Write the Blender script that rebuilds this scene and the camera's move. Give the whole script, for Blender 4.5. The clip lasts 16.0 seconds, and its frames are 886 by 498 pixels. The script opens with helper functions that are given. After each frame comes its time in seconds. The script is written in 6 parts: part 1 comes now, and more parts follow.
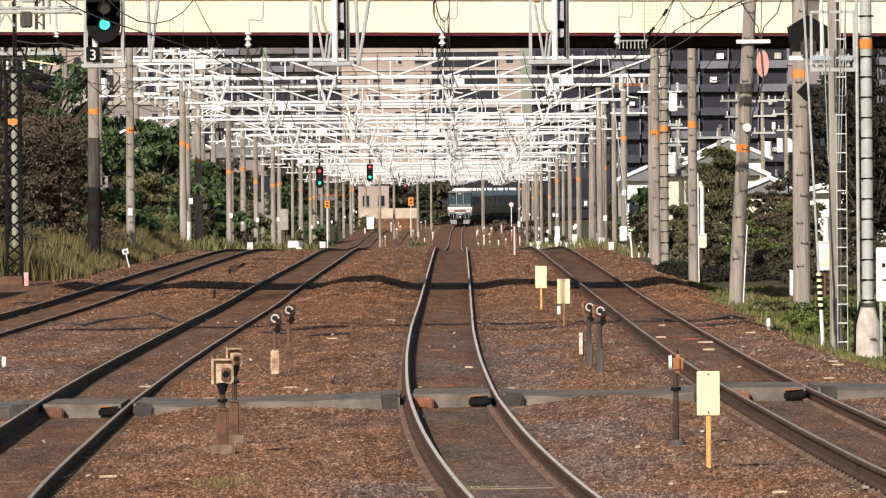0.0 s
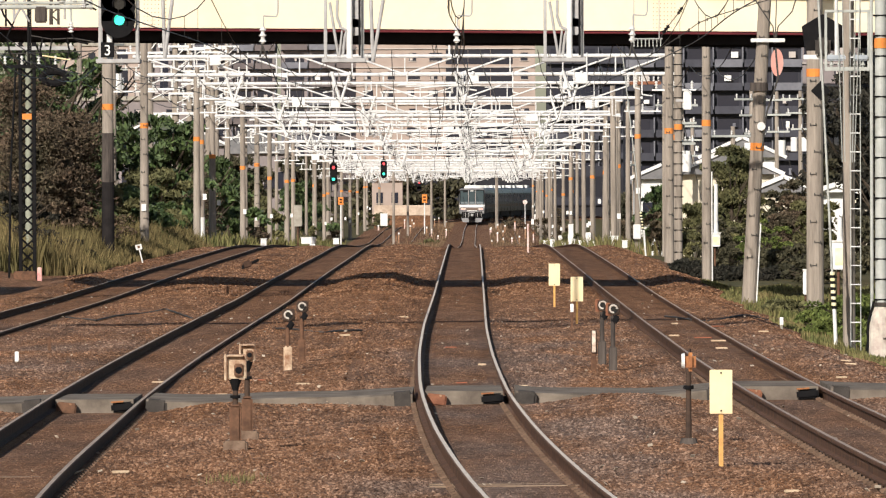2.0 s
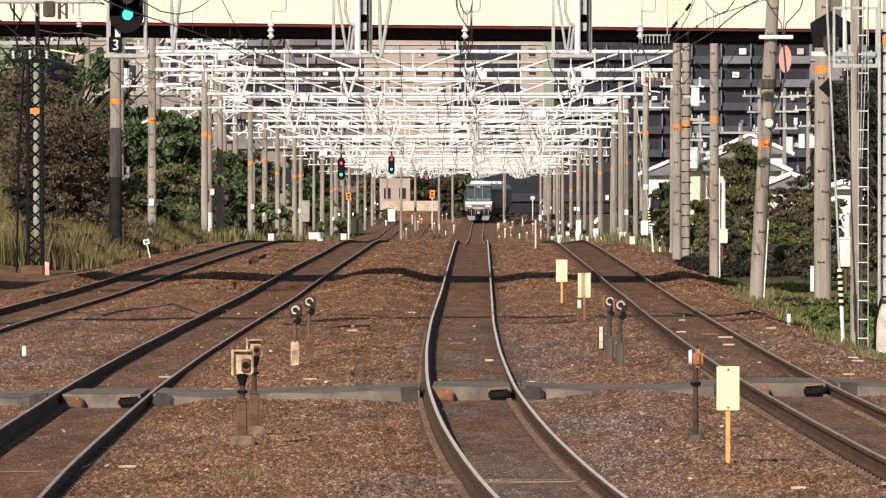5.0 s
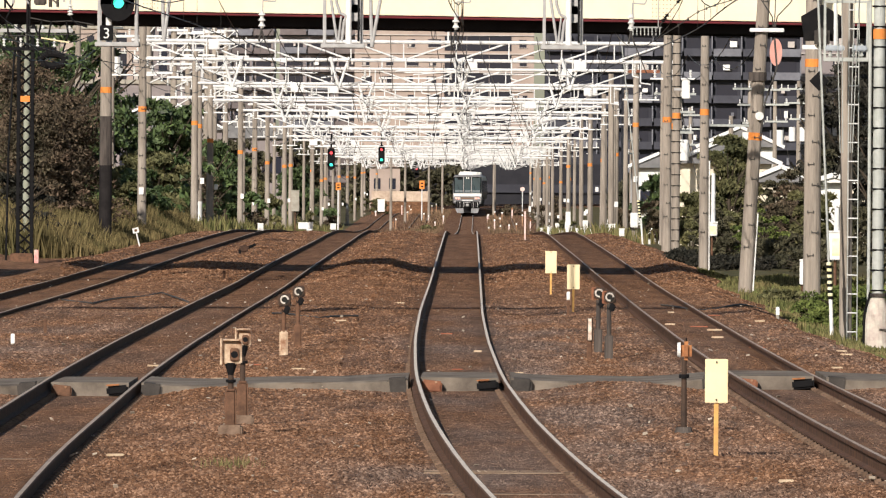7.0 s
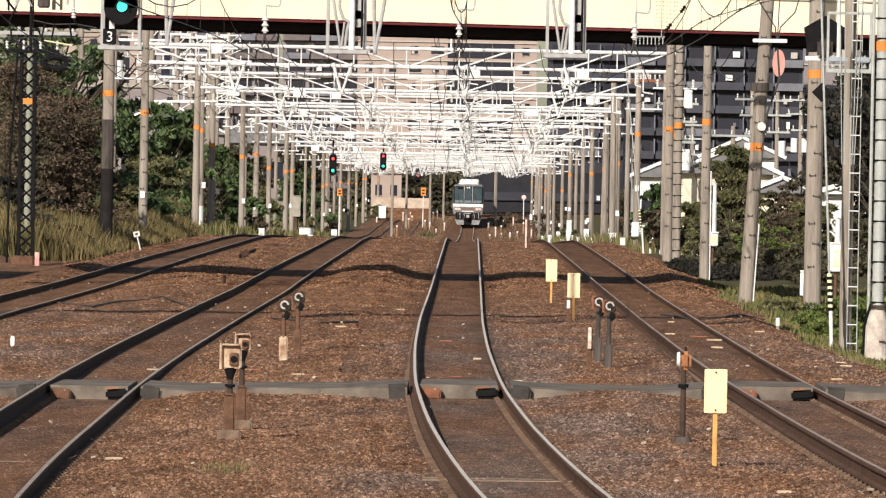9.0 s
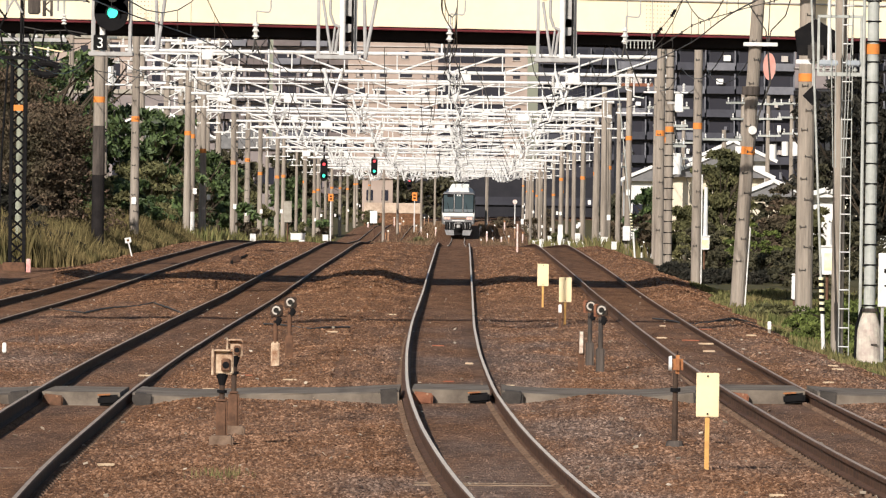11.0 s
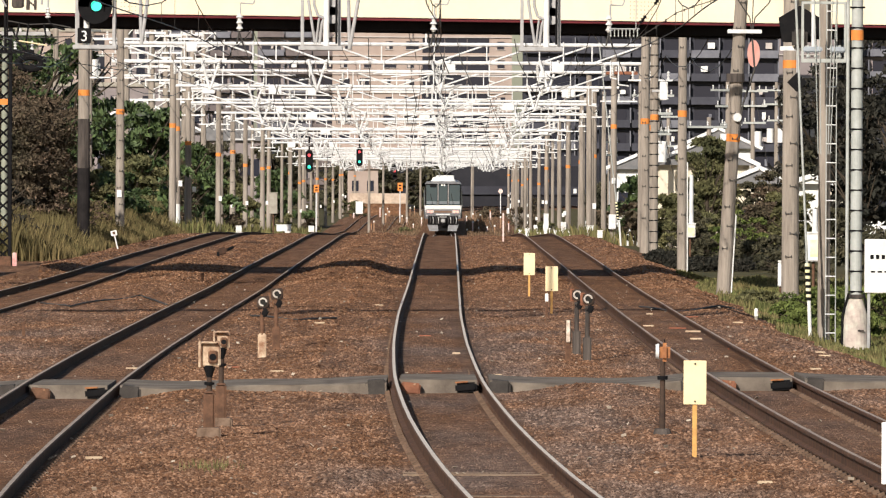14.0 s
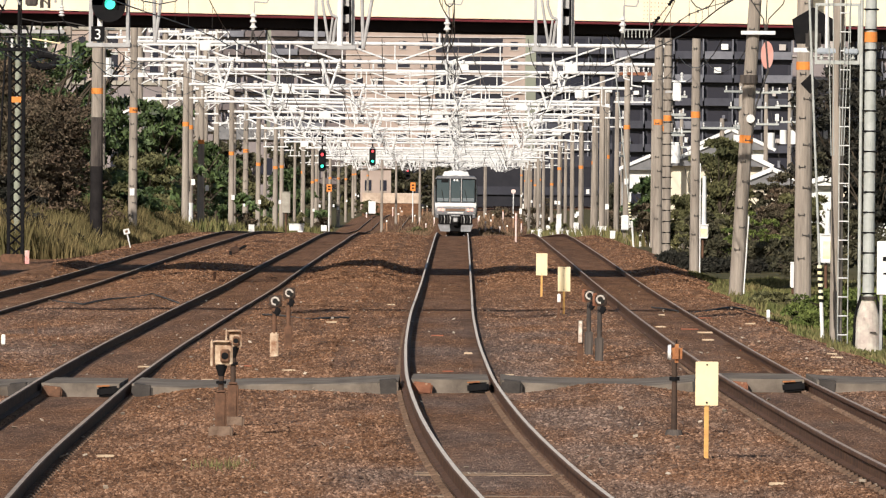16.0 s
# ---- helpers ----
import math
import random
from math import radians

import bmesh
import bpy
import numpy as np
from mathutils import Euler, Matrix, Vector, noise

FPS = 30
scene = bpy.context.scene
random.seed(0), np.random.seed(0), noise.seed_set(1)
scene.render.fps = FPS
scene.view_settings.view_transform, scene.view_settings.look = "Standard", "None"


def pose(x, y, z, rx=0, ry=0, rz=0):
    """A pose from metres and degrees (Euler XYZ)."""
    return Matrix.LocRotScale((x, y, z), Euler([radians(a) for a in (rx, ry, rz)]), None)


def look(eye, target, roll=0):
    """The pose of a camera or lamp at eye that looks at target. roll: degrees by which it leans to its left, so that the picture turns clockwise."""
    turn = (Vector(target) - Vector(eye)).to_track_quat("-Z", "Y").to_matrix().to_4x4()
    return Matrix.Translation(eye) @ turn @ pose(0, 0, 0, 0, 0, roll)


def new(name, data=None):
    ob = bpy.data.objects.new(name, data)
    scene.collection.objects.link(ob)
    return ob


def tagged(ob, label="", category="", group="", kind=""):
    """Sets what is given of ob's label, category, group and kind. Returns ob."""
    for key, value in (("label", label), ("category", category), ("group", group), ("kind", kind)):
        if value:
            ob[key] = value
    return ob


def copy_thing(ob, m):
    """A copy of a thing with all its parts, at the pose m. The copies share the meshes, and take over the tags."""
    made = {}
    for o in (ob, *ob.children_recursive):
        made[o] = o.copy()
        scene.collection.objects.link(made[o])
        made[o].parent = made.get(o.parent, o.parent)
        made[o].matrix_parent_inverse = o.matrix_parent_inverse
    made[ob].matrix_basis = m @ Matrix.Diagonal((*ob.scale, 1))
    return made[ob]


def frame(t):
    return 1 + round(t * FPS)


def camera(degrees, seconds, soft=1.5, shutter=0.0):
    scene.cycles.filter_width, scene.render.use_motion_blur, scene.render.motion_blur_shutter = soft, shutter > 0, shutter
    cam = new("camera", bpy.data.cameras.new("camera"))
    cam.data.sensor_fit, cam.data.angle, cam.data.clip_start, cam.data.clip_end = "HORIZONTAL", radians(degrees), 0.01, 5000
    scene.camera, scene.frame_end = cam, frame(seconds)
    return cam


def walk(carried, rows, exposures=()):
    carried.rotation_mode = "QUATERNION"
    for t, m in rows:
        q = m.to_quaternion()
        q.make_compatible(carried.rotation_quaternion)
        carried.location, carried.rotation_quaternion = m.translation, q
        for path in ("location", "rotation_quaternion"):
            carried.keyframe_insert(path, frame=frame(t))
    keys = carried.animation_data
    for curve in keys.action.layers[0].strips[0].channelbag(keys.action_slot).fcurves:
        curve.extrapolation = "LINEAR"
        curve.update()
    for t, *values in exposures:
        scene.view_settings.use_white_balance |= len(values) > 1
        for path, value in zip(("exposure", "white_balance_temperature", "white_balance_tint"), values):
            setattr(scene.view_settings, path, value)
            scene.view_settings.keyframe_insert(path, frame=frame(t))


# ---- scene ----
# ---- camera: stands on the platform end, long lens, held by hand ----
EYE = 2.62
cam = camera(6.0, 16.0, soft=1.2)
TURNS = [  # seconds, yaw, pitch, lean to the left
    (0.0, 0.0784, -0.4162, -0.471),
    (0.5, 0.0941, -0.4298, -0.322),
    (1.0, 0.1122, -0.4500, -0.153),
    (1.5, 0.1294, -0.4519, -0.130),
    (2.0, 0.1719, -0.4352, -0.170),
    (2.5, 0.1872, -0.4400, -0.167),
    (3.0, 0.1655, -0.4277, -0.247),
    (3.5, 0.1689, -0.4006, -0.351),
    (4.0, 0.1968, -0.4647, -0.306),
    (6.5, 0.1746, -0.4629, 0.419),
    (7.0, 0.1557, -0.5270, 0.412),
    (7.5, 0.1464, -0.5359, 0.571),
    (8.0, 0.1404, -0.4959, 0.855),
    (8.5, 0.1683, -0.4814, 1.073),
    (11.0, 0.1061, -0.4452, 0.818),
    (11.5, 0.0686, -0.4327, 0.784),
    (12.0, 0.0835, -0.4403, 0.599),
    (12.5, 0.0789, -0.4661, 0.437),
    (13.0, 0.0315, -0.4667, 0.374),
    (13.5, 0.0139, -0.4708, 0.270),
    (14.0, 0.0071, -0.5123, 0.290),
    (14.5, 0.0015, -0.5393, 0.410),
    (15.0, 0.0298, -0.5210, 0.617),
    (15.5, 0.0605, -0.5141, 0.658),
    (16.0, 0.0945, -0.5136, 0.565),
]
walk(cam, [(t, pose(0, 0, EYE, 90 + pitch, -lean, yaw)) for t, yaw, pitch, lean in TURNS])

# ---- daylight ----
SUN = Vector((-0.66, -1.85, 1.0)).normalized()
world = bpy.data.worlds.new("sky")
scene.world = world
world.use_nodes = True
_n = world.node_tree.nodes
_sky = _n.new("ShaderNodeTexSky")
_sky.sky_type, _sky.sun_disc = "NISHITA", False
_sky.sun_elevation = math.asin(SUN.z)
_sky.sun_rotation = math.atan2(SUN.x, SUN.y)
world.node_tree.links.new(_sky.outputs[0], _n["Background"].inputs[0])
_n["Background"].inputs[1].default_value = 0.08
sun_data = bpy.data.lights.new("sun", "SUN")
sun_data.energy, sun_data.angle, sun_data.color = 5.0, radians(0.5), (1.0, 0.93, 0.85)
sun = new("sun", sun_data)
sun.matrix_world = look((-60, -60, 80), Vector((-60, -60, 80)) - SUN)
scene.view_settings.exposure = 0.08


# ---- materials ----
def mat(name, base, other=None, scale=8.0, rough=0.8, metal=0.0, bump=0.0, bump_scale=40.0, per_piece=0.0, amount=1.0, stretch=1.0):
    """A surface of two colours mixed by broad and fine noise, with fine relief."""
    m = bpy.data.materials.new(name)
    m.use_nodes = True
    nt = m.node_tree
    b = nt.nodes["Principled BSDF"]
    b.inputs["Roughness"].default_value, b.inputs["Metallic"].default_value = rough, metal
    b.inputs["Specular IOR Level"].default_value = 0.12 if rough > 0.65 else 0.4
    other = other or tuple(c * 0.7 for c in base)
    co = nt.nodes.new("ShaderNodeTexCoord")
    n1 = nt.nodes.new("ShaderNodeTexNoise")
    n1.inputs["Scale"].default_value, n1.inputs["Detail"].default_value = scale, 8
    n1.inputs["Roughness"].default_value = 0.68
    grain = nt.nodes.new("ShaderNodeMapping")
    grain.inputs["Scale"].default_value = (1.0, 1.0, stretch)
    nt.links.new(co.outputs["Object"], grain.inputs["Vector"])
    nt.links.new(grain.outputs["Vector"], n1.inputs["Vector"])
    ramp = nt.nodes.new("ShaderNodeValToRGB")
    ramp.color_ramp.elements[0].position, ramp.color_ramp.elements[1].position = 0.36, 0.64
    ramp.color_ramp.elements[0].color = (*[o + (c - o) * (1 - amount) for o, c in zip(other, base)], 1)
    ramp.color_ramp.elements[1].color = (*base, 1)
    nt.links.new(n1.outputs["Fac"], ramp.inputs["Fac"])
    out = ramp.outputs["Color"]
    if per_piece:
        info = nt.nodes.new("ShaderNodeNewGeometry")
        hsv = nt.nodes.new("ShaderNodeHueSaturation")
        rng = nt.nodes.new("ShaderNodeMapRange")
        rng.inputs["To Min"].default_value, rng.inputs["To Max"].default_value = 1 - per_piece, 1 + per_piece
        nt.links.new(info.outputs["Random Per Island"], rng.inputs["Value"])
        nt.links.new(rng.outputs["Result"], hsv.inputs["Value"])
        nt.links.new(out, hsv.inputs["Color"])
        out = hsv.outputs["Color"]
    nt.links.new(out, b.inputs["Base Color"])
    if bump:
        n2 = nt.nodes.new("ShaderNodeTexNoise")
        n2.inputs["Scale"].default_value, n2.inputs["Detail"].default_value = bump_scale, 4
        nt.links.new(co.outputs["Object"], n2.inputs["Vector"])
        bp = nt.nodes.new("ShaderNodeBump")
        bp.inputs["Strength"].default_value, bp.inputs["Distance"].default_value = 0.8, bump
        nt.links.new(n2.outputs["Fac"], bp.inputs["Height"])
        nt.links.new(bp.outputs["Normal"], b.inputs["Normal"])
    return m


def ballast_material(name, loose=False, cells=14.0, dusty=0.0):
    """Rust-brown crushed stone with grey patches; each stone or cell has its own tone."""
    m = bpy.data.materials.new(name)
    m.use_nodes = True
    nt = m.node_tree
    b = nt.nodes["Principled BSDF"]
    b.inputs["Roughness"].default_value, b.inputs["Specular IOR Level"].default_value = 0.95, 0.1
    co = nt.nodes.new("ShaderNodeTexCoord")
    cell = nt.nodes.new("ShaderNodeTexVoronoi")
    cell.inputs["Scale"].default_value = cells
    nt.links.new(co.outputs["Object"], cell.inputs["Vector"])
    tone = nt.nodes.new("ShaderNodeValToRGB")
    e = tone.color_ramp.elements
    e[0].position, e[0].color = 0.0, (0.112 + dusty * 0.015, 0.053 + dusty * 0.010, 0.028 + dusty * 0.007, 1)
    e[1].position, e[1].color = 1.0, (0.385 - dusty * 0.18, 0.220 - dusty * 0.11, 0.130 - dusty * 0.07, 1)
    mid = tone.color_ramp.elements.new(0.60)
    mid.color = (0.212 - dusty * 0.05, 0.106 - dusty * 0.025, 0.056 - dusty * 0.013, 1)
    sep = nt.nodes.new("ShaderNodeSeparateColor")
    nt.links.new(cell.outputs["Color"], sep.inputs[0])
    if loose:
        own = nt.nodes.new("ShaderNodeNewGeometry")
        nt.links.new(own.outputs["Random Per Island"], tone.inputs["Fac"])
    else:
        nt.links.new(sep.outputs[0], tone.inputs["Fac"])
    broad = nt.nodes.new("ShaderNodeTexNoise")
    broad.inputs["Scale"].default_value, broad.inputs["Detail"].default_value = 0.75, 5
    strew = nt.nodes.new("ShaderNodeMapping")
    strew.inputs["Scale"].default_value = (1.0, 0.16, 1.0)
    nt.links.new(co.outputs["Object"], strew.inputs["Vector"])
    nt.links.new(strew.outputs["Vector"], broad.inputs["Vector"])
    # fresh grey stone lies in long patches beside the centre and right-hand tracks
    where = nt.nodes.new("ShaderNodeSeparateXYZ")
    nt.links.new(co.outputs["Object"], where.inputs[0])
    strip = nt.nodes.new("ShaderNodeValToRGB")
    strip.color_ramp.elements[0].position, strip.color_ramp.elements[0].color = 0.0, (0.75, 0.75, 0.75, 1)
    strip.color_ramp.elements[1].position, strip.color_ramp.elements[1].color = 1.0, (0.35, 0.35, 0.35, 1)
    for at, v in ((0.14, 0.70), (0.27, 0.25), (0.40, 0.20), (0.46, 0.75), (0.52, 0.8), (0.60, 0.75), (0.68, 0.45), (0.80, 0.55)):
        strip.color_ramp.elements.new(at).color = (v, v, v, 1)
    span = nt.nodes.new("ShaderNodeMapRange")
    span.inputs["From Min"].default_value, span.inputs["From Max"].default_value = -9.0, 9.0
    nt.links.new(where.outputs["X"], span.inputs["Value"])
    nt.links.new(span.outputs["Result"], strip.inputs["Fac"])
    both = nt.nodes.new("ShaderNodeMath")
    both.operation, both.use_clamp = "MULTIPLY", True
    near = nt.nodes.new("ShaderNodeMapRange")
    near.inputs["From Min"].default_value, near.inputs["From Max"].default_value = 135, 185
    near.inputs["To Min"].default_value, near.inputs["To Max"].default_value = 0.8, 0.1
    nt.links.new(where.outputs["Y"], near.inputs["Value"])
    fade = nt.nodes.new("ShaderNodeMath")
    fade.operation = "MULTIPLY"
    nt.links.new(near.outputs["Result"], fade.inputs[1])
    nt.links.new(strip.outputs["Color"], fade.inputs[0])
    nt.links.new(fade.outputs[0], both.inputs[0])
    lift = nt.nodes.new("ShaderNodeMapRange")
    lift.inputs["From Min"].default_value, lift.inputs["From Max"].default_value = 0.36, 0.60
    lift.inputs["To Min"].default_value, lift.inputs["To Max"].default_value = 0.15, 1.15
    nt.links.new(broad.outputs["Fac"], lift.inputs["Value"])
    nt.links.new(lift.outputs["Result"], both.inputs[1])
    grey = nt.nodes.new("ShaderNodeMix")
    grey.data_type = "RGBA"
    greys = nt.nodes.new("ShaderNodeHueSaturation")
    greys.inputs["Saturation"].default_value, greys.inputs["Value"].default_value = 0.50, 0.82
    nt.links.new(tone.outputs["Color"], greys.inputs["Color"])
    nt.links.new(greys.outputs["Color"], grey.inputs[7])
    nt.links.new(both.outputs[0], grey.inputs[0])
    nt.links.new(tone.outputs["Color"], grey.inputs[6])
    # dusty and damp blotches
    blot = nt.nodes.new("ShaderNodeTexNoise")
    blot.inputs["Scale"].default_value, blot.inputs["Detail"].default_value = 2.2, 6
    blot.inputs["Roughness"].default_value = 0.7
    flat = nt.nodes.new("ShaderNodeMapping")
    flat.inputs["Scale"].default_value = (1.0, 0.12, 1.0)
    nt.links.new(co.outputs["Object"], flat.inputs["Vector"])
    nt.links.new(flat.outputs["Vector"], blot.inputs["Vector"])
    dim = nt.nodes.new("ShaderNodeMapRange")
    dim.inputs["From Min"].default_value, dim.inputs["From Max"].default_value = 0.32, 0.68
    dim.inputs["To Min"].default_value, dim.inputs["To Max"].default_value = 0.60, 1.27
    nt.links.new(blot.outputs["Fac"], dim.inputs["Value"])
    tint = nt.nodes.new("ShaderNodeHueSaturation")
    nt.links.new(dim.outputs["Result"], tint.inputs["Value"])
    nt.links.new(grey.outputs[2], tint.inputs["Color"])
    nt.links.new(tint.outputs["Color"], b.inputs["Base Color"])
    bp = nt.nodes.new("ShaderNodeBump")
    bp.inputs["Strength"].default_value, bp.inputs["Distance"].default_value = 1.0, 0.03
    nt.links.new(cell.outputs["Distance"], bp.inputs["Height"])
    nt.links.new(bp.outputs["Normal"], b.inputs["Normal"])
    return m


def glass_material(name, tint, sheen=0.8):
    m = bpy.data.materials.new(name)
    m.use_nodes = True
    b = m.node_tree.nodes["Principled BSDF"]
    b.inputs["Base Color"].default_value = (*tint, 1)
    b.inputs["Roughness"].default_value = 0.06
    b.inputs["Specular IOR Level"].default_value = sheen
    return m


def lamp_material(name, colour, strength):
    m = bpy.data.materials.new(name)
    m.use_nodes = True
    b = m.node_tree.nodes["Principled BSDF"]
    b.inputs["Base Color"].default_value = (*colour, 1)
    b.inputs["Emission Color"].default_value = (*colour, 1)
    b.inputs["Emission Strength"].default_value = strength
    return m


BALLAST = ballast_material("ballast")
STONE = ballast_material("crushed_stone", loose=True)
BEDSTONE = ballast_material("dusty_stone", loose=True, dusty=0.6)
BED = ballast_material("trackbed_dust", cells=9.0, dusty=0.75)
SOIL = mat("soil", (0.13, 0.10, 0.05), (0.07, 0.07, 0.03), 0.6, 0.95, bump=0.03, bump_scale=8)
# rust darkened: holds the shade on the left-hand tracks' visible rail sides
DARKRUST = mat("shade_dark_rusted_rail", (0.090, 0.050, 0.034), (0.045, 0.028, 0.021), 5, 0.8, bump=0.002)
RUST = mat("rusted_rail", (0.150, 0.080, 0.050), (0.075, 0.042, 0.029), 5, 0.75, bump=0.002)
POLISHED = mat("polished_rail_head", (0.74, 0.66, 0.56), (0.58, 0.50, 0.42), 3, 0.66, 0.0)
DULLHEAD = mat("worn_rail_head", (0.46, 0.37, 0.29), (0.30, 0.22, 0.165), 3, 0.6, 0.0)
CONCRETE = mat("weathered_concrete", (0.40, 0.37, 0.31), (0.27, 0.24, 0.20), 2.5, 0.9, bump=0.004, bump_scale=30)
POLECON = mat("pole_concrete", (0.385, 0.330, 0.275), (0.215, 0.182, 0.150), 5.0, 0.9, bump=0.003, bump_scale=25, stretch=0.10)
DARKPOLE = mat("dark_pole_concrete", (0.12, 0.099, 0.085), (0.035, 0.030, 0.028), 5.0, 0.9, bump=0.003, stretch=0.12)
ASPHALT = mat("crossing_deck", (0.235, 0.195, 0.155), (0.115, 0.094, 0.076), 1.6, 0.9, bump=0.004)
GALV = mat("galvanised_steel", (0.80, 0.79, 0.77), (0.60, 0.59, 0.57), 4, 0.5)
AGEDGALV = mat("aged_galvanised_steel", (0.46, 0.47, 0.44), (0.33, 0.34, 0.31), 3, 0.55)
GREYSTEEL = mat("grey_painted_steel", (0.44, 0.43, 0.42), (0.32, 0.31, 0.30), 4, 0.6)
WHITE = mat("white_paint", (0.82, 0.81, 0.78), (0.68, 0.66, 0.62), 5, 0.55)
BLACK = mat("black_paint", (0.007, 0.007, 0.008), (0.013, 0.012, 0.012), 4, 0.85)
ORANGE = mat("orange_band_paint", (0.78, 0.27, 0.06), (0.62, 0.22, 0.06), 6, 0.7)
CREAM = mat("cream_girder_paint", (0.86, 0.76, 0.56), (0.80, 0.69, 0.48), 0.8, 0.65)
# near-black: the shade beneath the bridge deck is put into this colour
SOFFIT = mat("shade_dark_soffit", (0.012, 0.011, 0.013), (0.02, 0.018, 0.02), 1.0, 0.8)
MAROON = mat("maroon_flange_paint", (0.16, 0.03, 0.035), (0.10, 0.02, 0.025), 1.0, 0.7)
YELLOWPLATE = mat("cream_sign_plate", (0.85, 0.71, 0.45), (0.80, 0.64, 0.37), 3, 0.55)
ORANGEPOST = mat("ochre_sign_post", (0.70, 0.42, 0.14), (0.52, 0.28, 0.10), 6, 0.7)
RUSTPOST = mat("rusty_post", (0.185, 0.098, 0.060), (0.085, 0.048, 0.032), 7, 0.85, bump=0.002)
RUSTPLATE = mat("rust_streaked_plate", (0.44, 0.28, 0.18), (0.24, 0.12, 0.065), 6, 0.75)
WIRE = mat("dark_wire", (0.05, 0.045, 0.04), None, 3, 0.6)
PORCELAIN = mat("porcelain", (0.75, 0.74, 0.71), (0.6, 0.58, 0.55), 8, 0.25)


REDBLOCK = mat("red_rusted_steel", (0.30, 0.13, 0.075), (0.18, 0.075, 0.045), 8, 0.8, bump=0.003)
DARKDECK = mat("dark_rubber_deck", (0.075, 0.065, 0.058), (0.045, 0.04, 0.036), 5, 0.85)
ORANGERUST = mat("orange_rust", (0.46, 0.20, 0.08), (0.24, 0.10, 0.05), 9, 0.8)


SOOTYPOST = mat("sooty_post", (0.085, 0.055, 0.040), (0.045, 0.032, 0.026), 7, 0.85)


MOSSYPOLE = mat("mossy_pole_concrete", (0.33, 0.34, 0.27), (0.20, 0.21, 0.16), 2.0, 0.9)
STEPSTEEL = mat("dark_step_steel", (0.06, 0.055, 0.05), (0.11, 0.10, 0.09), 5, 0.7)


# ---- mesh helpers ----
def part(name, bm, material, parent=None, label="", smooth=False):
    """One mesh object from a bmesh; material may be a list."""
    me = bpy.data.meshes.new(name)
    bm.normal_update()
    bm.to_mesh(me)
    bm.free()
    for m in (material if isinstance(material, (list, tuple)) else [material]):
        me.materials.append(m)
    if smooth:
        me.shade_smooth()
    ob = new(name, me)
    if parent is not None:
        ob.parent = parent
    if label:
        ob["label"] = label
    return ob


def thing(name, label, category, group="", at=None, kind=""):
    ob = new(name)
    ob.empty_display_size = 0.2
    if at is not None:
        ob.matrix_basis = at
    return tagged(ob, label, category, group, kind)


def box(bm, centre, size, turn=None, index=0):
    """A box; turn: Euler degrees."""
    m = Matrix.Translation(centre) @ (pose(0, 0, 0, *turn) if turn else Matrix()) @ Matrix.Diagonal((*size, 1))
    r = bmesh.ops.create_cube(bm, size=1.0, matrix=m)
    if index:
        for f in {f for v in r["verts"] for f in v.link_faces}:
            f.material_index = index
    return r["verts"]


def bbox(centre, size, bevel=0.0, turn=None):
    bm = bmesh.new()
    box(bm, centre, size, turn)
    if bevel:
        bmesh.ops.bevel(bm, geom=bm.edges[:], offset=bevel, segments=2, affect="EDGES")
    return bm


def rod(bm, a, b, r, r2=None, n=8, index=0):
    """A round bar from a to b."""
    a, b = Vector(a), Vector(b)
    d = b - a
    m = Matrix.Translation((a + b) / 2) @ d.to_track_quat("Z", "Y").to_matrix().to_4x4()
    res = bmesh.ops.create_cone(bm, cap_ends=True, segments=n, radius1=r, radius2=r if r2 is None else r2, depth=d.length, matrix=m)
    if index:
        for f in {f for v in res["verts"] for f in v.link_faces}:
            f.material_index = index


def brod(a, b, r, r2=None, n=8):
    bm = bmesh.new()
    rod(bm, a, b, r, r2, n)
    return bm


def bend(bm, pts, r, n=6):
    """A round bar along points."""
    for a, b in zip(pts, pts[1:]):
        rod(bm, a, b, r, None, n)


def sweep(points, profile, closed=True):
    """Sweeps a profile of (side, up) along points; side is level and to the right of the way."""
    bm = bmesh.new()
    rings = []
    for i, p in enumerate(points):
        p = Vector(p)
        d = Vector(points[min(i + 1, len(points) - 1)]) - Vector(points[max(i - 1, 0)])
        side = Vector((d.y, -d.x, 0)).normalized()
        rings.append([bm.verts.new(p + side * u + Vector((0, 0, w))) for u, w in profile])
    k = len(profile)
    for a, b in zip(rings, rings[1:]):
        for j in range(k if closed else k - 1):
            bm.faces.new((a[j], a[(j + 1) % k], b[(j + 1) % k], b[j]))
    if closed:
        bm.faces.new(rings[0])
        bm.faces.new(rings[-1][::-1])
    bmesh.ops.recalc_face_normals(bm, faces=bm.faces[:])
    return bm


def soup(name, verts, faces, material, parent=None):
    """One mesh object from arrays."""
    me = bpy.data.meshes.new(name)
    me.from_pydata(np.asarray(verts).reshape(-1, 3).tolist(), [], np.asarray(faces).tolist())
    for m in (material if isinstance(material, (list, tuple)) else [material]):
        me.materials.append(m)
    ob = new(name, me)
    if parent is not None:
        ob.parent = parent
    return ob


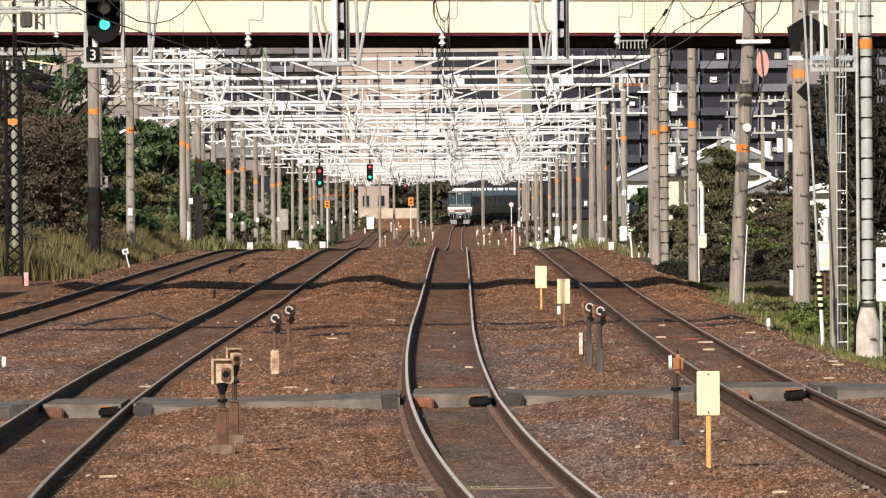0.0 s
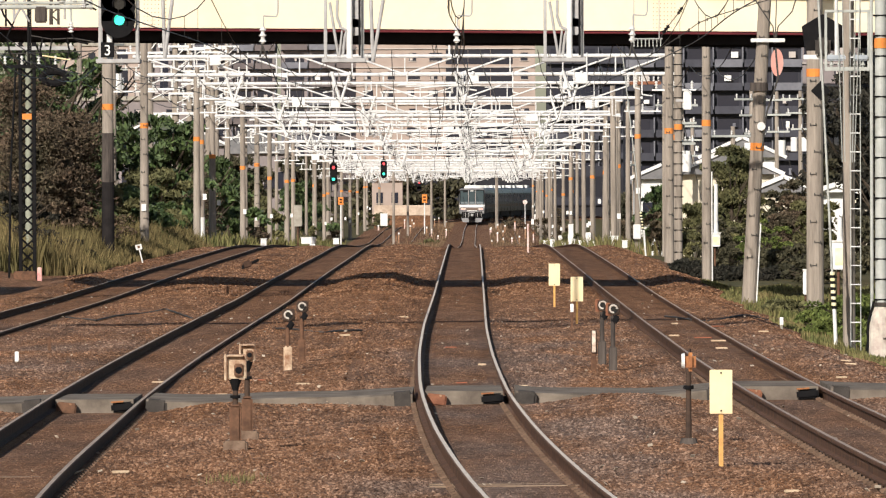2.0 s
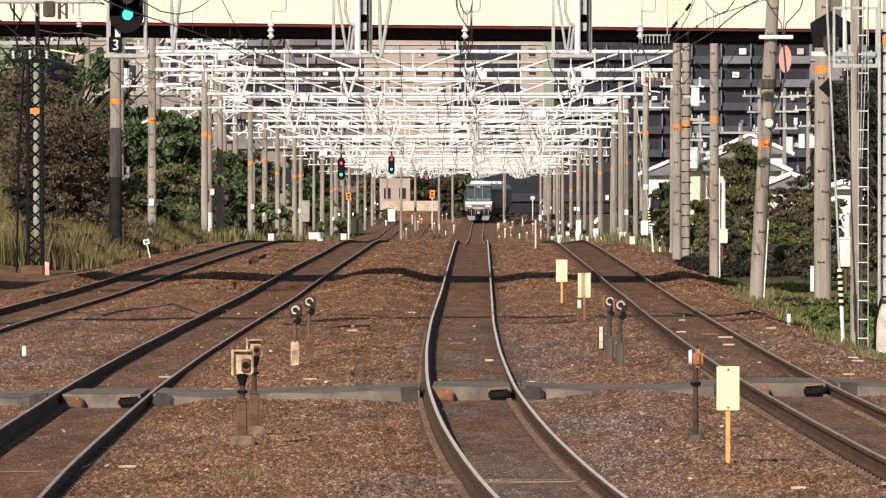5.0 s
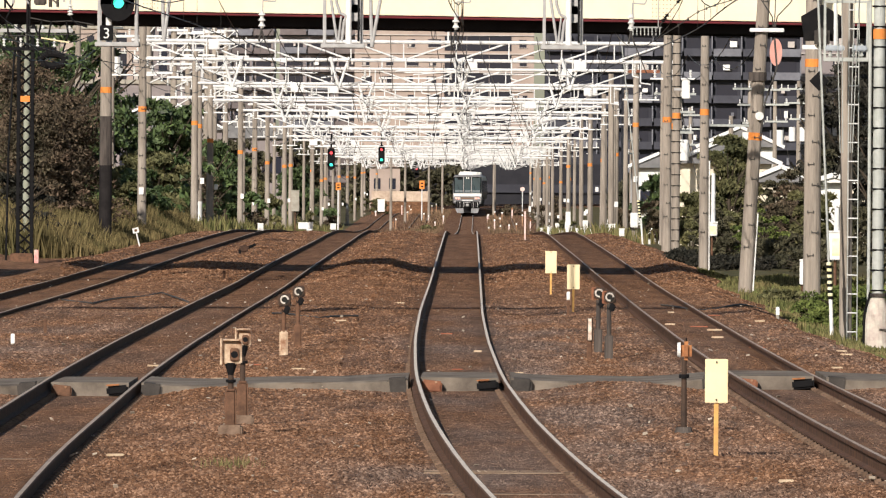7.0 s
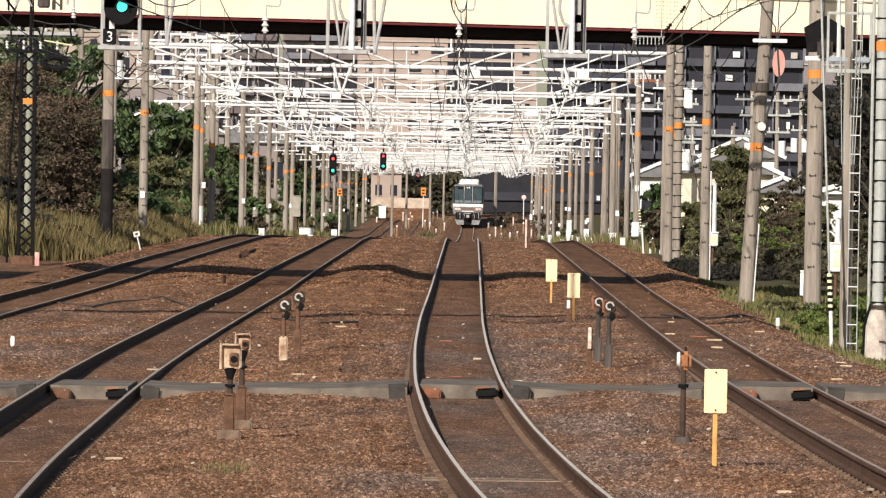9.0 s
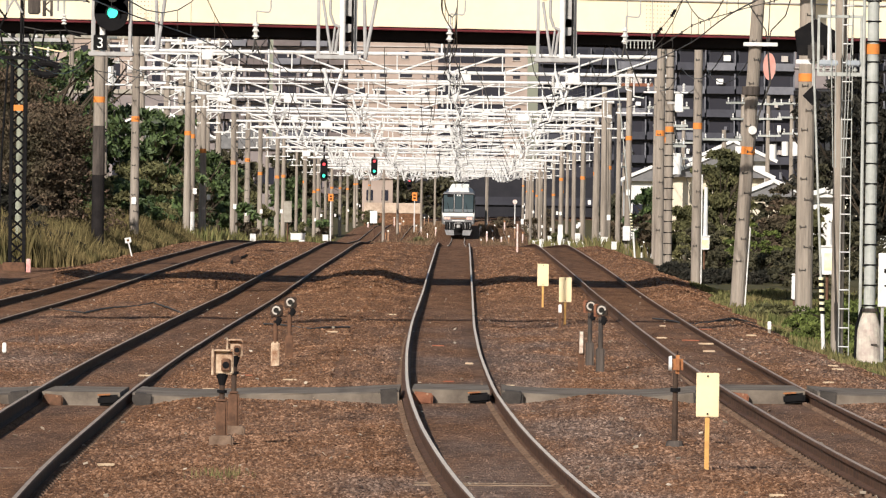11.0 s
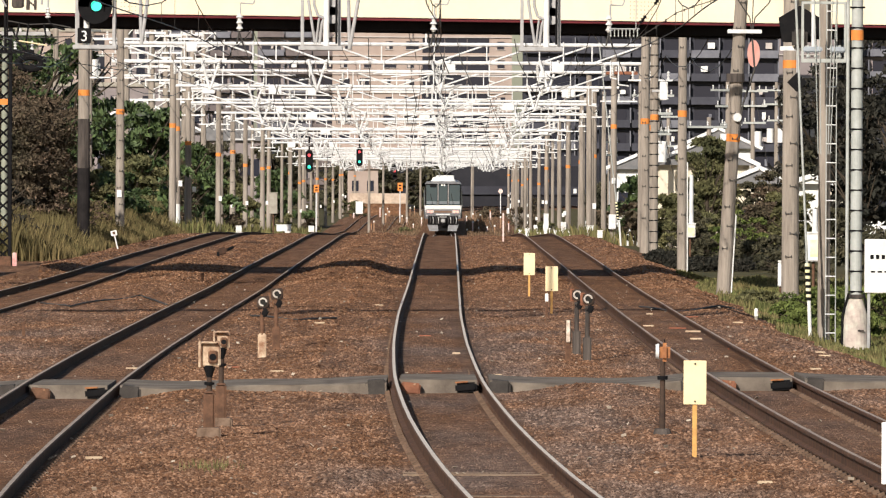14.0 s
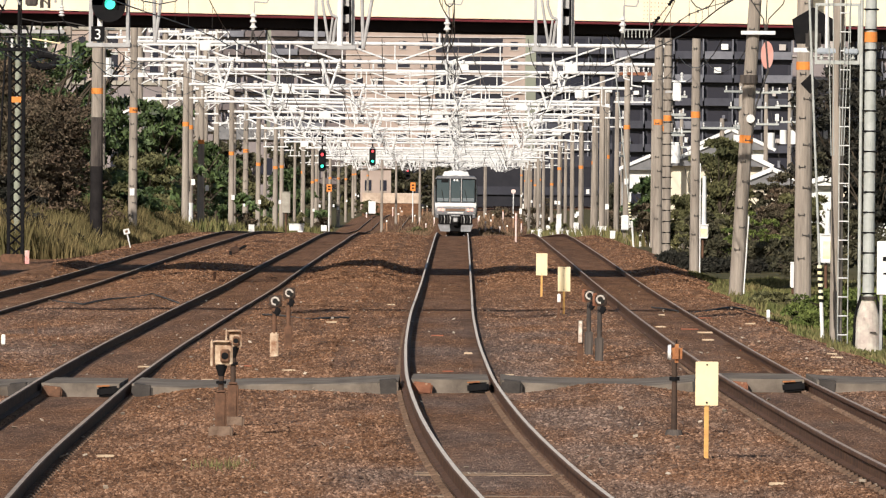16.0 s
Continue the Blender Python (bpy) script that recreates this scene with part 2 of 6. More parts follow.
# ---- the line's plan: y runs ahead along the line, z = 0 is the rail top at the near end ----
GRADE_Y = [-60, 60, 110, 153, 190, 233, 290, 310, 340, 400, 500, 583, 650, 715, 780, 850, 980, 1300, 4000]
GRADE_Z = [0, 0, -.02, .06, .10, .28, .46, .45, .20, -.35, -1.1, -1.62, -2.05, -2.3, -2.05, -1.80, -1.85, -1.9, -2.0]
PLAN = {  # track centre lines: distance ahead and offset to the right
    "centre": ([-60.0, 0.0, 39.7, 73.8, 89.9, 108.0, 130.1, 153.2, 190.0, 293.0, 500.0, 690.0, 760.0, 850.0, 950.0, 990.0],
        [8.0, 4.0, 1.735, 0.568, 0.2, -0.06, -0.2, -0.25, -0.22, -0.16, -0.08, -0.06, 0.04, 0.16, 0.38, 0.6]),
    "left": ([-60.0, 0.0, 41.2, 80.7, 111.9, 134.8, 156.5, 187.6, 231.0, 272.0, 300.0, 400.0, 700.0, 990.0],
        [0.5, -2.4, -3.704, -4.502, -4.828, -4.851, -4.737, -4.56, -4.38, -4.2, -4.15, -4.2, -4.35, -4.0]),
    "far_left": ([-60.0, 0.0, 41.5, 114.2, 154.9, 182.4, 202.0, 241.0, 285.0, 320.0, 400.0, 700.0, 990.0],
        [-4.0, -6.6, -8.51, -9.341, -9.137, -8.814, -8.55, -8.28, -7.9, -7.8, -7.8, -7.9, -7.6]),
    "right": ([-60.0, 0.0, 39.2, 73.6, 90.3, 107.9, 127.6, 151.8, 189.4, 235.0, 297.0, 400.0, 700.0, 990.0],
        [12.0, 8.0, 5.395, 4.365, 4.14, 3.983, 3.846, 3.765, 3.768, 3.62, 3.42, 3.4, 3.6, 4.2]),
}


def smooth_interp(x, xs, ys):
    """A soft curve through knots."""
    x = np.asarray(x, float)
    w = np.array([-1.0, -0.5, 0.0, 0.5, 1.0]) * 8.0
    k = np.array([1, 2, 3, 2, 1]) / 9.0
    return sum(a * np.interp(x + b, xs, ys) for a, b in zip(k, w))


def rail_z(y):
    return smooth_interp(y, GRADE_Y, GRADE_Z)


def track_x(key, y):
    y = np.asarray(y, float)
    return smooth_interp(y, *PLAN[key]) + 3.6e-4 * np.maximum(y - 975, 0) ** 2


def fall(x, y):
    """The near tracks step up from left to right; the line is level again farther on."""
    return np.interp(x, [-9.0, -4.5, -0.1, 4.0], [-0.10, -0.095, 0.0, 0.05]) * np.clip((200 - np.asarray(y, float)) / 60, 0, 1)


def bump_z(x, y):
    """The ballast and its shoulders, relative to the rail top."""
    near = np.minimum.reduce([np.abs(x - track_x(k, y)) for k in PLAN])
    mid = np.clip((near - 0.85) / 0.9, 0, 1)
    heap = np.clip((np.asarray(y, float) - 165) / 45, 0, 1) * np.clip((340 - y) / 110, 0.3, 1)
    heap = heap * np.where(x < track_x("left", y), 0.7, np.where(x < 0, 1.1, 0.85))
    fill = np.where(x < track_x("centre", y) - 1.6, 0.075, 0.045) * np.clip((np.asarray(y, float) - 109) / 14, 0, 1)
    fill = fill + 0.07 * np.exp(-((np.asarray(y, float) - 107.2) / 2.2) ** 2) * mid
    z = -0.178 + fill + (0.015 + 0.12 * heap) * np.sin(mid * math.pi * 0.5) ** 1.6
    right = np.clip((x - (track_x("right", y) + 1.7)) / 1.6, 0, 1)
    left = np.clip(((track_x("far_left", y) - 1.5) - x) / 1.3, 0, 1)
    z = z - 0.42 * right - 0.22 * left
    bank = np.clip((track_x("far_left", y) - 3.0 - x) / 6.0, 0, 1)
    z = z + 2.2 * bank * bank * (3 - 2 * bank) * np.clip((y - 226) / 40, 0, 1) * np.clip((960 - y) / 200, 0, 1)
    lump = 0.035 * np.sin(x * 1.7 + y * 0.31) * np.sin(y * 0.23 - x * 0.6) + 0.03 * np.sin(x * 0.9 - y * 0.13)
    return z + fall(x, y) + lump * np.clip((near - 0.75) / 0.8, 0, 1)


def ground_z(x, y):
    return float(rail_z(y) + bump_z(np.array(float(x)), y))


# ---- ground: one sheet to the horizon ----
def ground():
    ys = np.concatenate([np.arange(-60, 60, 6.0), np.arange(60, 330, 1.0), np.arange(330, 420, 5), np.arange(420, 1200, 15), np.arange(1200, 4300, 150)])
    xs = np.concatenate([[-2500, -900, -350, -150, -80, -50, -35, -26], np.arange(-22, 16, 0.2), [17, 20, 26, 35, 50, 80, 150, 350, 900, 2500]])
    gx, gy = np.meshgrid(xs, ys)
    z = rail_z(gy) + bump_z(gx, gy)
    verts = np.stack([gx, gy, z], -1)
    nx, ny = len(xs), len(ys)
    i, j = np.meshgrid(np.arange(nx - 1), np.arange(ny - 1))
    a = (j * nx + i).ravel()
    faces = np.stack([a, a + 1, a + nx + 1, a + nx], -1)
    ob = soup("ground", verts, faces, [BALLAST, SOIL, BED])
    cx, cy = gx[:-1, :-1] + 0.1, gy[:-1, :-1] + 0.5
    near = np.minimum.reduce([np.abs(cx - track_x(k, cy)) for k in PLAN])
    idx = np.where((cx > track_x("far_left", cy) - np.where(cy < 238, 9.0, 2.6)) & (cx < track_x("right", cy) + 3.0), 0, 1)
    edge = 0.86 + 0.10 * np.sin(cy * 1.9 + cx) * np.sin(cy * 0.63)
    idx = np.where((near < edge) & (idx == 0) & (cy < 320), 2, idx)
    ob.data.polygons.foreach_set("material_index", idx.ravel().astype(np.int32))
    ob.data.shade_smooth()
    tagged(ob, "rust-brown ballast, dusty track beds and grassy soil verges", "ground", kind="structure")


ground()


# ---- tracks ----
CANT = 0.06
FASTENER = mat("rusty_fastener", (0.20, 0.13, 0.09), (0.10, 0.065, 0.045), 6, 0.85)
DUSTYSLEEPER = mat("dusty_sleeper", (0.30, 0.22, 0.155), (0.19, 0.13, 0.09), 4, 0.9)


def track(key, polish):
    t = thing("track_" + key, "railway track with rusty rails set in brown ballast", "railway track", kind="structure")
    ys = np.concatenate([np.arange(-40, 330, 2.0), np.arange(330, 1204, 8.0)])
    xs = track_x(key, ys)
    head = [(-.020, 0), (-.031, -.008), (-.032, -.036), (-.009, -.052), (-.009, -.138), (-.062, -.153), (-.062, -.172), (.062, -.172), (.062, -.153), (.009, -.138), (.009, -.052), (.032, -.036), (.031, -.008), (.020, 0)]
    for sgn in (-1, 1):
        cant = CANT * np.clip((260 - ys) / 80, 0, 1) * (-0.5 * sgn)
        lift = fall(xs, ys)
        pts = np.stack([xs + sgn * 0.566, ys, rail_z(ys) + lift + cant], -1)
        bm = sweep(pts.tolist(), head)
        for f in bm.faces:
            if f.normal.z > 0.9 and len(f.verts) == 4:
                k = sum((v.co.z for v in f.verts)) / 4
                y = f.calc_center_median().y
                c = float(CANT * np.clip((260 - y) / 80, 0, 1)) * (-0.5 * sgn)
                if k > float(rail_z(y) + fall(track_x(key, y), y)) + c - 0.02:
                    f.material_index = 1
        part("rail", bm, [DARKRUST if "left" in key else RUST, POLISHED if polish else DULLHEAD], t)
        if key != "far_left":
            bm = bmesh.new()
            for y in np.arange(58, 150, 0.6):
                x = float(track_x(key, y)) + sgn * 0.566
                z = float(rail_z(y) + fall(x - sgn * 0.566, y)) - 0.164
                for side in (-1, 1):
                    box(bm, (x + side * 0.098, y, z - 0.002), (0.062, 0.10, 0.05), (0, side * 16, 0))
            tagged(part("rail_fasteners", bm, FASTENER, t), kind="stuff")
    # sleepers that the ballast leaves bare
    if key != "far_left":
        me = None
        for k, y in enumerate({"centre": (73.2, 78.4, 79.0, 139.0), "left": (84.3, 121.5), "right": (122.0, 129.5, 140.5)}[key]):
            x = float(track_x(key, y))
            z = float(rail_z(y) + fall(x, y))
            if me is None:
                ob = part("sleeper", bbox((0, 0, 0), (1.7, 0.22, 0.14), 0.015), DUSTYSLEEPER, t, "concrete sleeper half buried in dust")
                me = ob.data
            else:
                ob = new("sleeper", me)
                ob.parent = t
            ob.location = (x, y, z - 0.185 - 0.058 + (0.006 if k % 2 else 0.0))
    return t


for _key in PLAN:
    track(_key, _key == "centre")


# ---- staff crossing: decks between and beside the rails ----
def crossing():
    y0, y1 = 108.2, 111.6
    c = thing("staff_crossing", "grey concrete staff crossing laid level with the rails", "crossing", kind="structure")
    yc = (y0 + y1) / 2
    names = ["far_left", "left", "centre", "right"]

    def top(x):
        return float(rail_z(yc) + fall(x, yc))

    for k in names:
        x = float(track_x(k, yc))
        zt = top(x)
        bm = bmesh.new()
        prof = [(-.50, -.005), (.50, -.005), (.50, -.09), (.42, -.24), (-.42, -.24), (-.50, -.09)]
        a = [bm.verts.new((x + u, y0, zt + w)) for u, w in prof]
        b = [bm.verts.new((x + u * 0.97, y1, zt + w - 0.01)) for u, w in prof]
        for i in range(6):
            bm.faces.new((a[i], b[i], b[(i + 1) % 6], a[(i + 1) % 6]))
        bm.faces.new(a)
        bm.faces.new(b[::-1])
        bmesh.ops.recalc_face_normals(bm, faces=bm.faces[:])
        part("deck_panel", bm, ASPHALT, c)
        # the rail gap's wedges: rust-red on one side, black on the other, and the end blocks outside the rails
        wedge = part("edge_block", bbox((x - 0.355, y0 - 0.10, zt - 0.115), (0.26, 0.14, 0.15), 0.02, (0, 6, 0)), REDBLOCK if k != "left" else RUSTPOST, c, "rusty steel edge block")
        part("bolt", brod((x - 0.30, y0 - 0.18, zt - 0.06), (x - 0.30, y0 - 0.165, zt - 0.06), 0.016, None, 8), RUSTPLATE, wedge)
        part("edge_block", bbox((x + 0.36, y0 - 0.10, zt - 0.10), (0.28, 0.14, 0.12), 0.025, (0, -5, 0)), BLACK, c, "black rubber edge block")
        part("edge_lip", bbox((x + 0.30, y0 - 0.14, zt - 0.032), (0.17, 0.09, 0.02), 0.006, (0, -4, 0)), ORANGERUST, c)
        for sd in (-1, 1):
            part("end_block", bbox((x + sd * 0.79, y0 + 0.15, zt - 0.12), (0.27, 0.45, 0.22), 0.03, (0, sd * 5, 0)), DARKDECK, c, "dark rubber end block")
    spans = [(-14.0, float(track_x("far_left", yc)) - 0.66)]
    for a, b in zip(names, names[1:]):
        spans.append((float(track_x(a, yc)) + 0.66, float(track_x(b, yc)) - 0.66))
    spans.append((float(track_x("right", yc)) + 0.66, 9.0))
    for q, (xa, xb) in enumerate(spans):
        n = 22
        bm = bmesh.new()
        rows = []
        za, zb = top(xa), top(xb)
        sink = (0.05, 0.05, 0.035, 0.065, 0.06)[q]
        for i in range(n + 1):
            u = i / n
            x = xa + (xb - xa) * u
            dip = sink * math.sin(math.pi * min(1, max(0, u))) ** 0.7 + 0.012 * math.sin(x * 3.1) * math.sin(math.pi * u)
            z = (za + (zb - za) * u * u * (3 - 2 * u)) - 0.012 - dip
            rows.append([bm.verts.new(v) for v in ((x, y0 + 0.06 * math.sin(x * 2.3), z - 0.22), (x, y0 + 0.06 * math.sin(x * 2.3), z - 0.02), (x, y0 + 0.05, z), (x, y1, z), (x, y1, z - 0.2))])
        for a, b in zip(rows, rows[1:]):
            for j in range(4):
                bm.faces.new((a[j], b[j], b[j + 1], a[j + 1]))
        bm.faces.new(rows[0][::-1])
        bm.faces.new(rows[-1])
        bmesh.ops.recalc_face_normals(bm, faces=bm.faces[:])
        part("path_slab", bm, ASPHALT, c)


crossing()


# ---- overpass: a road bridge with a cream girder ----
def overpass():
    o = thing("overpass", "road bridge with a cream steel girder and dark underside", "bridge", kind="structure")
    m = pose(0, 201, -0.12, 0, 0.5, 2.6)
    o.matrix_basis = m
    L = 90.0
    part("girder", bbox((0, 0, 6.89), (L, 0.30, 0.94), 0.01), CREAM, o, "cream painted steel girder")
    part("lower_flange", bbox((0, -0.05, 6.37), (L, 0.55, 0.05), 0.01), MAROON, o)
    part("far_girder", bbox((0, 8.6, 6.85), (L, 0.30, 1.1), 0.01), CREAM, o)
    part("far_flange", bbox((0, 8.6, 6.26), (L, 0.5, 0.07), 0.01), MAROON, o)
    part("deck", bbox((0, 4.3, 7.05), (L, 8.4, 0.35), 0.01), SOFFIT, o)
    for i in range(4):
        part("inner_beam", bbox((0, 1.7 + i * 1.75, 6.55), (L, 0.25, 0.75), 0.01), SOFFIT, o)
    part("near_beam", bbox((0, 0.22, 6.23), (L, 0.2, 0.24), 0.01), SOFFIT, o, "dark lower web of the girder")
    part("kerb_rail", bbox((0, -0.05, 7.47), (L, 0.42, 0.22), 0.01), mat("faded_orange_coping", (0.52, 0.30, 0.19), (0.62, 0.48, 0.36), 1.5, 0.8), o, "faded orange coping")
    part("conduit", brod((-L / 2, -0.19, 7.2), (L / 2, -0.19, 7.2), 0.018), GREYSTEEL, o)
    for i in range(18):
        part("conduit_clip", bbox((-44 + i * 5.1, -0.18, 7.2), (0.12, 0.06, 0.07)), RUSTPLATE, o)
    for x0 in (-7.75, 4.35):
        bm = bmesh.new()
        for i in range(7):
            for k in range(9):
                rod(bm, (x0 + i * 0.085, -0.165, 6.50 + k * 0.095), (x0 + i * 0.085, -0.150, 6.50 + k * 0.095), 0.013, None, 6)
        part("perforated_panel", bm, RUSTPLATE, o, "rows of small drain holes in the girder")
    part("hand_rail", bbox((0, 0.1, 8.2), (L, 0.06, 0.06), 0.01), GREYSTEEL, o)
    for i in range(30):
        part("rail_post", bbox((-44 + i * 3, 0.1, 7.85), (0.06, 0.06, 0.75), 0.005), GREYSTEEL, o)
    # out of view; the wide one is placed to throw shade on the left verge
    for x, w in ((-30, 1.4), (-15.9, 2.6), (16.5, 1.4), (30, 1.4)):
        part("unseen_pier", bbox((x, 4.3, 2.6), (w, 8.0, 7.0), 0.05), CONCRETE, o)


overpass()


# ---- overhead line portals ----
PORTAL_L, PORTAL_R = -11.0, 6.75


def pole_parts(parent, x, h, r0, r1, material=None, band=None, steps=True, base_z=0.0, lean=0.0, lab=""):
    """A tapered concrete pole with its band and steps."""
    top = x + lean
    p = part("column", brod((x, 0, base_z), (top, 0, base_z + h), r0, r1, 16), material or POLECON, parent, lab, smooth=False)
    if band:
        f = (band - base_z) / h
        r = r0 + (r1 - r0) * f + 0.006
        xx = x + lean * f
        part("band", brod((xx, 0, band - 0.09), (xx + lean * 0.18 / h, 0, band + 0.09), r, r, 16), ORANGE, parent, "orange painted band")
    if steps:
        for i in range(int((h - 1.4) / 0.52)):
            z = 1.4 + i * 0.52 + 0.05 * math.sin(i * 2.3 + h)
            f = z / h
            rr = r0 + (r1 - r0) * f
            xx = x + lean * f
            side = 0.25 * rr * (1 if i % 2 else -1)
            yy = -rr - 0.012
            bm = brod((xx + side - rr * 0.34, yy, base_z + z), (xx + side + rr * 0.34, yy, base_z + z), 0.009, None, 5)
            for e in (-0.34, 0.34):
                rod(bm, (xx + side + rr * e, yy, base_z + z - 0.02), (xx + side + rr * e, yy, base_z + z + 0.04), 0.012, None, 5)
            part("step", bm, STEPSTEEL, p)
    return p


def insulator(bm, a, b, r, n=5):
    """A rod with sheds from a to b."""
    a, b = Vector(a), Vector(b)
    rod(bm, a, b, r * 0.5, None, 8)
    for i in range(n):
        c = a + (b - a) * ((i + 0.5) / n)
        d = (b - a).normalized() * (b - a).length * 0.2 / n
        rod(bm, c - d, c + d, r, r * 0.7, 10)


def portal(seed):
    """A truss portal over four tracks, built about the rail top beneath it."""
    p = thing("catenary_portal", "white galvanised truss portal on concrete poles over the tracks", "portal", "portals over the line")
    vary = random.Random(seed + 40)
    pole_parts(p, PORTAL_L + (0.08, -0.25, -0.2, 0.0)[seed], 8.0, vary.uniform(0.14, 0.19), 0.12, band=(4.2, 4.27, 4.1, 3.9)[seed], base_z=-0.8, steps=seed == 0)
    pole_parts(p, PORTAL_R + vary.uniform(-0.1, 0.3), 8.0, vary.uniform(0.13, 0.19), 0.12, band=vary.uniform(3.5, 4.4) if seed != 2 else None, base_z=-0.8, steps=False, lean=vary.uniform(-0.08, 0.08))
    zu, zl = 6.52, 5.90
    part("upper_chord", brod((PORTAL_L - 0.3, 0, zu), (PORTAL_R + 0.3, 0, zu), 0.062), GALV, p)
    part("lower_chord", brod((PORTAL_L - 0.2, 0, zl), (PORTAL_R + 0.2, 0, zl), 0.062), GALV, p)
    mid, n = (PORTAL_L + PORTAL_R) / 2, 10
    step = (PORTAL_R - PORTAL_L) / n
    for i in range(n + 1):
        x = PORTAL_L + step * i
        part("upright", brod((x, -0.03, zl), (x, -0.03, zu), 0.026, None, 6), GALV, p)
        if i < n:
            up = (x + step / 2) > mid
            a, b = ((x, 0.03, zl), (x + step, 0.03, zu)) if up else ((x, 0.03, zu), (x + step, 0.03, zl))
            part("diagonal", brod(a, b, 0.034, None, 6), GALV, p)
    part("top_wire_bracket", bbox((mid, 0, zu + 0.42), (3.2, 0.07, 0.07)), GALV, p)
    for x in (mid - 1.5, mid + 1.5):
        part("top_post", brod((x, 0, zu), (x, 0, zu + 0.42), 0.035), GALV, p)
    for tx in (-7.9, -4.3, -0.15, 3.5):
        bm = bmesh.new()
        rod(bm, (tx - 0.30, -0.1, zl + 0.1), (tx, -0.1, zl - 0.95), 0.052)
        rod(bm, (tx + 0.34, -0.1, zl + 0.1), (tx, -0.1, zl - 0.95), 0.045)
        part("drop_bracket", bm, GALV, p, "V-shaped white drop bracket")
        bm = bmesh.new()
        rod(bm, (tx, -0.1, zl - 0.90), (tx + 0.75, -0.1, zl - 0.72), 0.022)
        rod(bm, (tx + 0.75, -0.1, zl - 0.72), (tx + 0.25, -0.1, zl - 0.98), 0.018)
        part("steady_arm", bm, GREYSTEEL, p)
        bm = bmesh.new()
        insulator(bm, (tx + 0.30, -0.1, zl + 0.02), (tx + 0.30, -0.1, zl - 0.34), 0.085)
        part("insulator", bm, PORCELAIN, p)
    for side in (-1, 1):
        x = PORTAL_L if side < 0 else PORTAL_R
        part("side_arm", bbox((x + side * 0.2, 0, 5.35), (1.5, 0.06, 0.06)), GALV, p)
        for k in (-0.6, 0.0, 0.6):
            bm = bmesh.new()
            insulator(bm, (x + side * 0.2 + k, 0, 5.38), (x + side * 0.2 + k, 0, 5.66), 0.06, 3)
            part("pin_insulator", bm, PORCELAIN, p)
        part("number_plate", bbox((x + vary.uniform(-0.1, 0.15), -0.19, vary.uniform(1.3, 2.4)), (0.16, 0.02, 0.24), 0.004), WHITE, p, "small white plate")
    rng = random.Random(seed)
    if seed % 2:
        part("equipment_box", bbox((PORTAL_R - 0.05, -0.28, 0.3 + rng.random()), (0.3, 0.22, 0.6), 0.02), WHITE, p, "white equipment box")
    # fittings that hang from and stand on the beams
    for i in range(14):
        x = rng.uniform(PORTAL_L + 0.6, PORTAL_R - 0.6)
        z = rng.choice((zu, zl, zl))
        d = rng.uniform(0.25, 0.75)
        bm = bmesh.new()
        bend(bm, [(x, -0.08, z + 0.1), (x, -0.08, z - d), (x + rng.choice((-0.35, 0.35, 0.2)), -0.08, z - d - 0.05)], 0.026)
        part("hanger_rod", bm, GALV, p)
        if i % 5 == 0:
            part("tension_box", bbox((x + 0.25, -0.12, z - 0.16), (rng.uniform(0.25, 0.6), 0.2, rng.uniform(0.18, 0.34)), 0.02), GALV, p)
        if i % 3 == 1:
            bm = bmesh.new()
            insulator(bm, (x - 0.2, -0.1, z - 0.05), (x - 0.2, -0.1, z - 0.42), 0.075, 4)
            part("insulator", bm, PORCELAIN, p)
    for i in range(5):
        x = rng.uniform(PORTAL_L + 2, PORTAL_R - 4)
        part("pull_off_pipe", brod((x, -0.2, zl - rng.uniform(0.25, 0.6)), (x + rng.uniform(1.5, 3.2), -0.2, zl - rng.uniform(0.25, 0.6)), 0.022), GALV, p)
    for i in range(4):
        x = rng.uniform(PORTAL_L + 1, PORTAL_R - 3)
        run = rng.uniform(-0.3, 0.7)
        bm = bmesh.new()
        bend(bm, [(x, -0.25, zu + 0.2), (x + run * 0.2, -0.25, zl + 0.1), (x + run * 0.7, -0.25, zl - 0.5), (x + run, -0.25, zl - 0.95)], 0.015, 5)
        part("slack_lead", bm, WIRE, p)
    return p


PORTAL_Y = [285, 345, 376, 404, 436, 470, 508, 548, 590, 634, 680, 726, 772, 820, 868, 916, 964, 1012]
_kinds = []
for _i, _y in enumerate(PORTAL_Y):
    _m = pose(float(track_x("centre", _y)) + 0.16 + 0.22 * math.sin(_i * 2.4), _y, float(rail_z(_y)) + 0.10 * math.sin(_i * 1.9))
    if _i < 4:
        _kinds.append(portal(_i))
        _kinds[-1].matrix_basis = _m
    else:
        copy_thing(_kinds[_i * 7 % 4], _m)


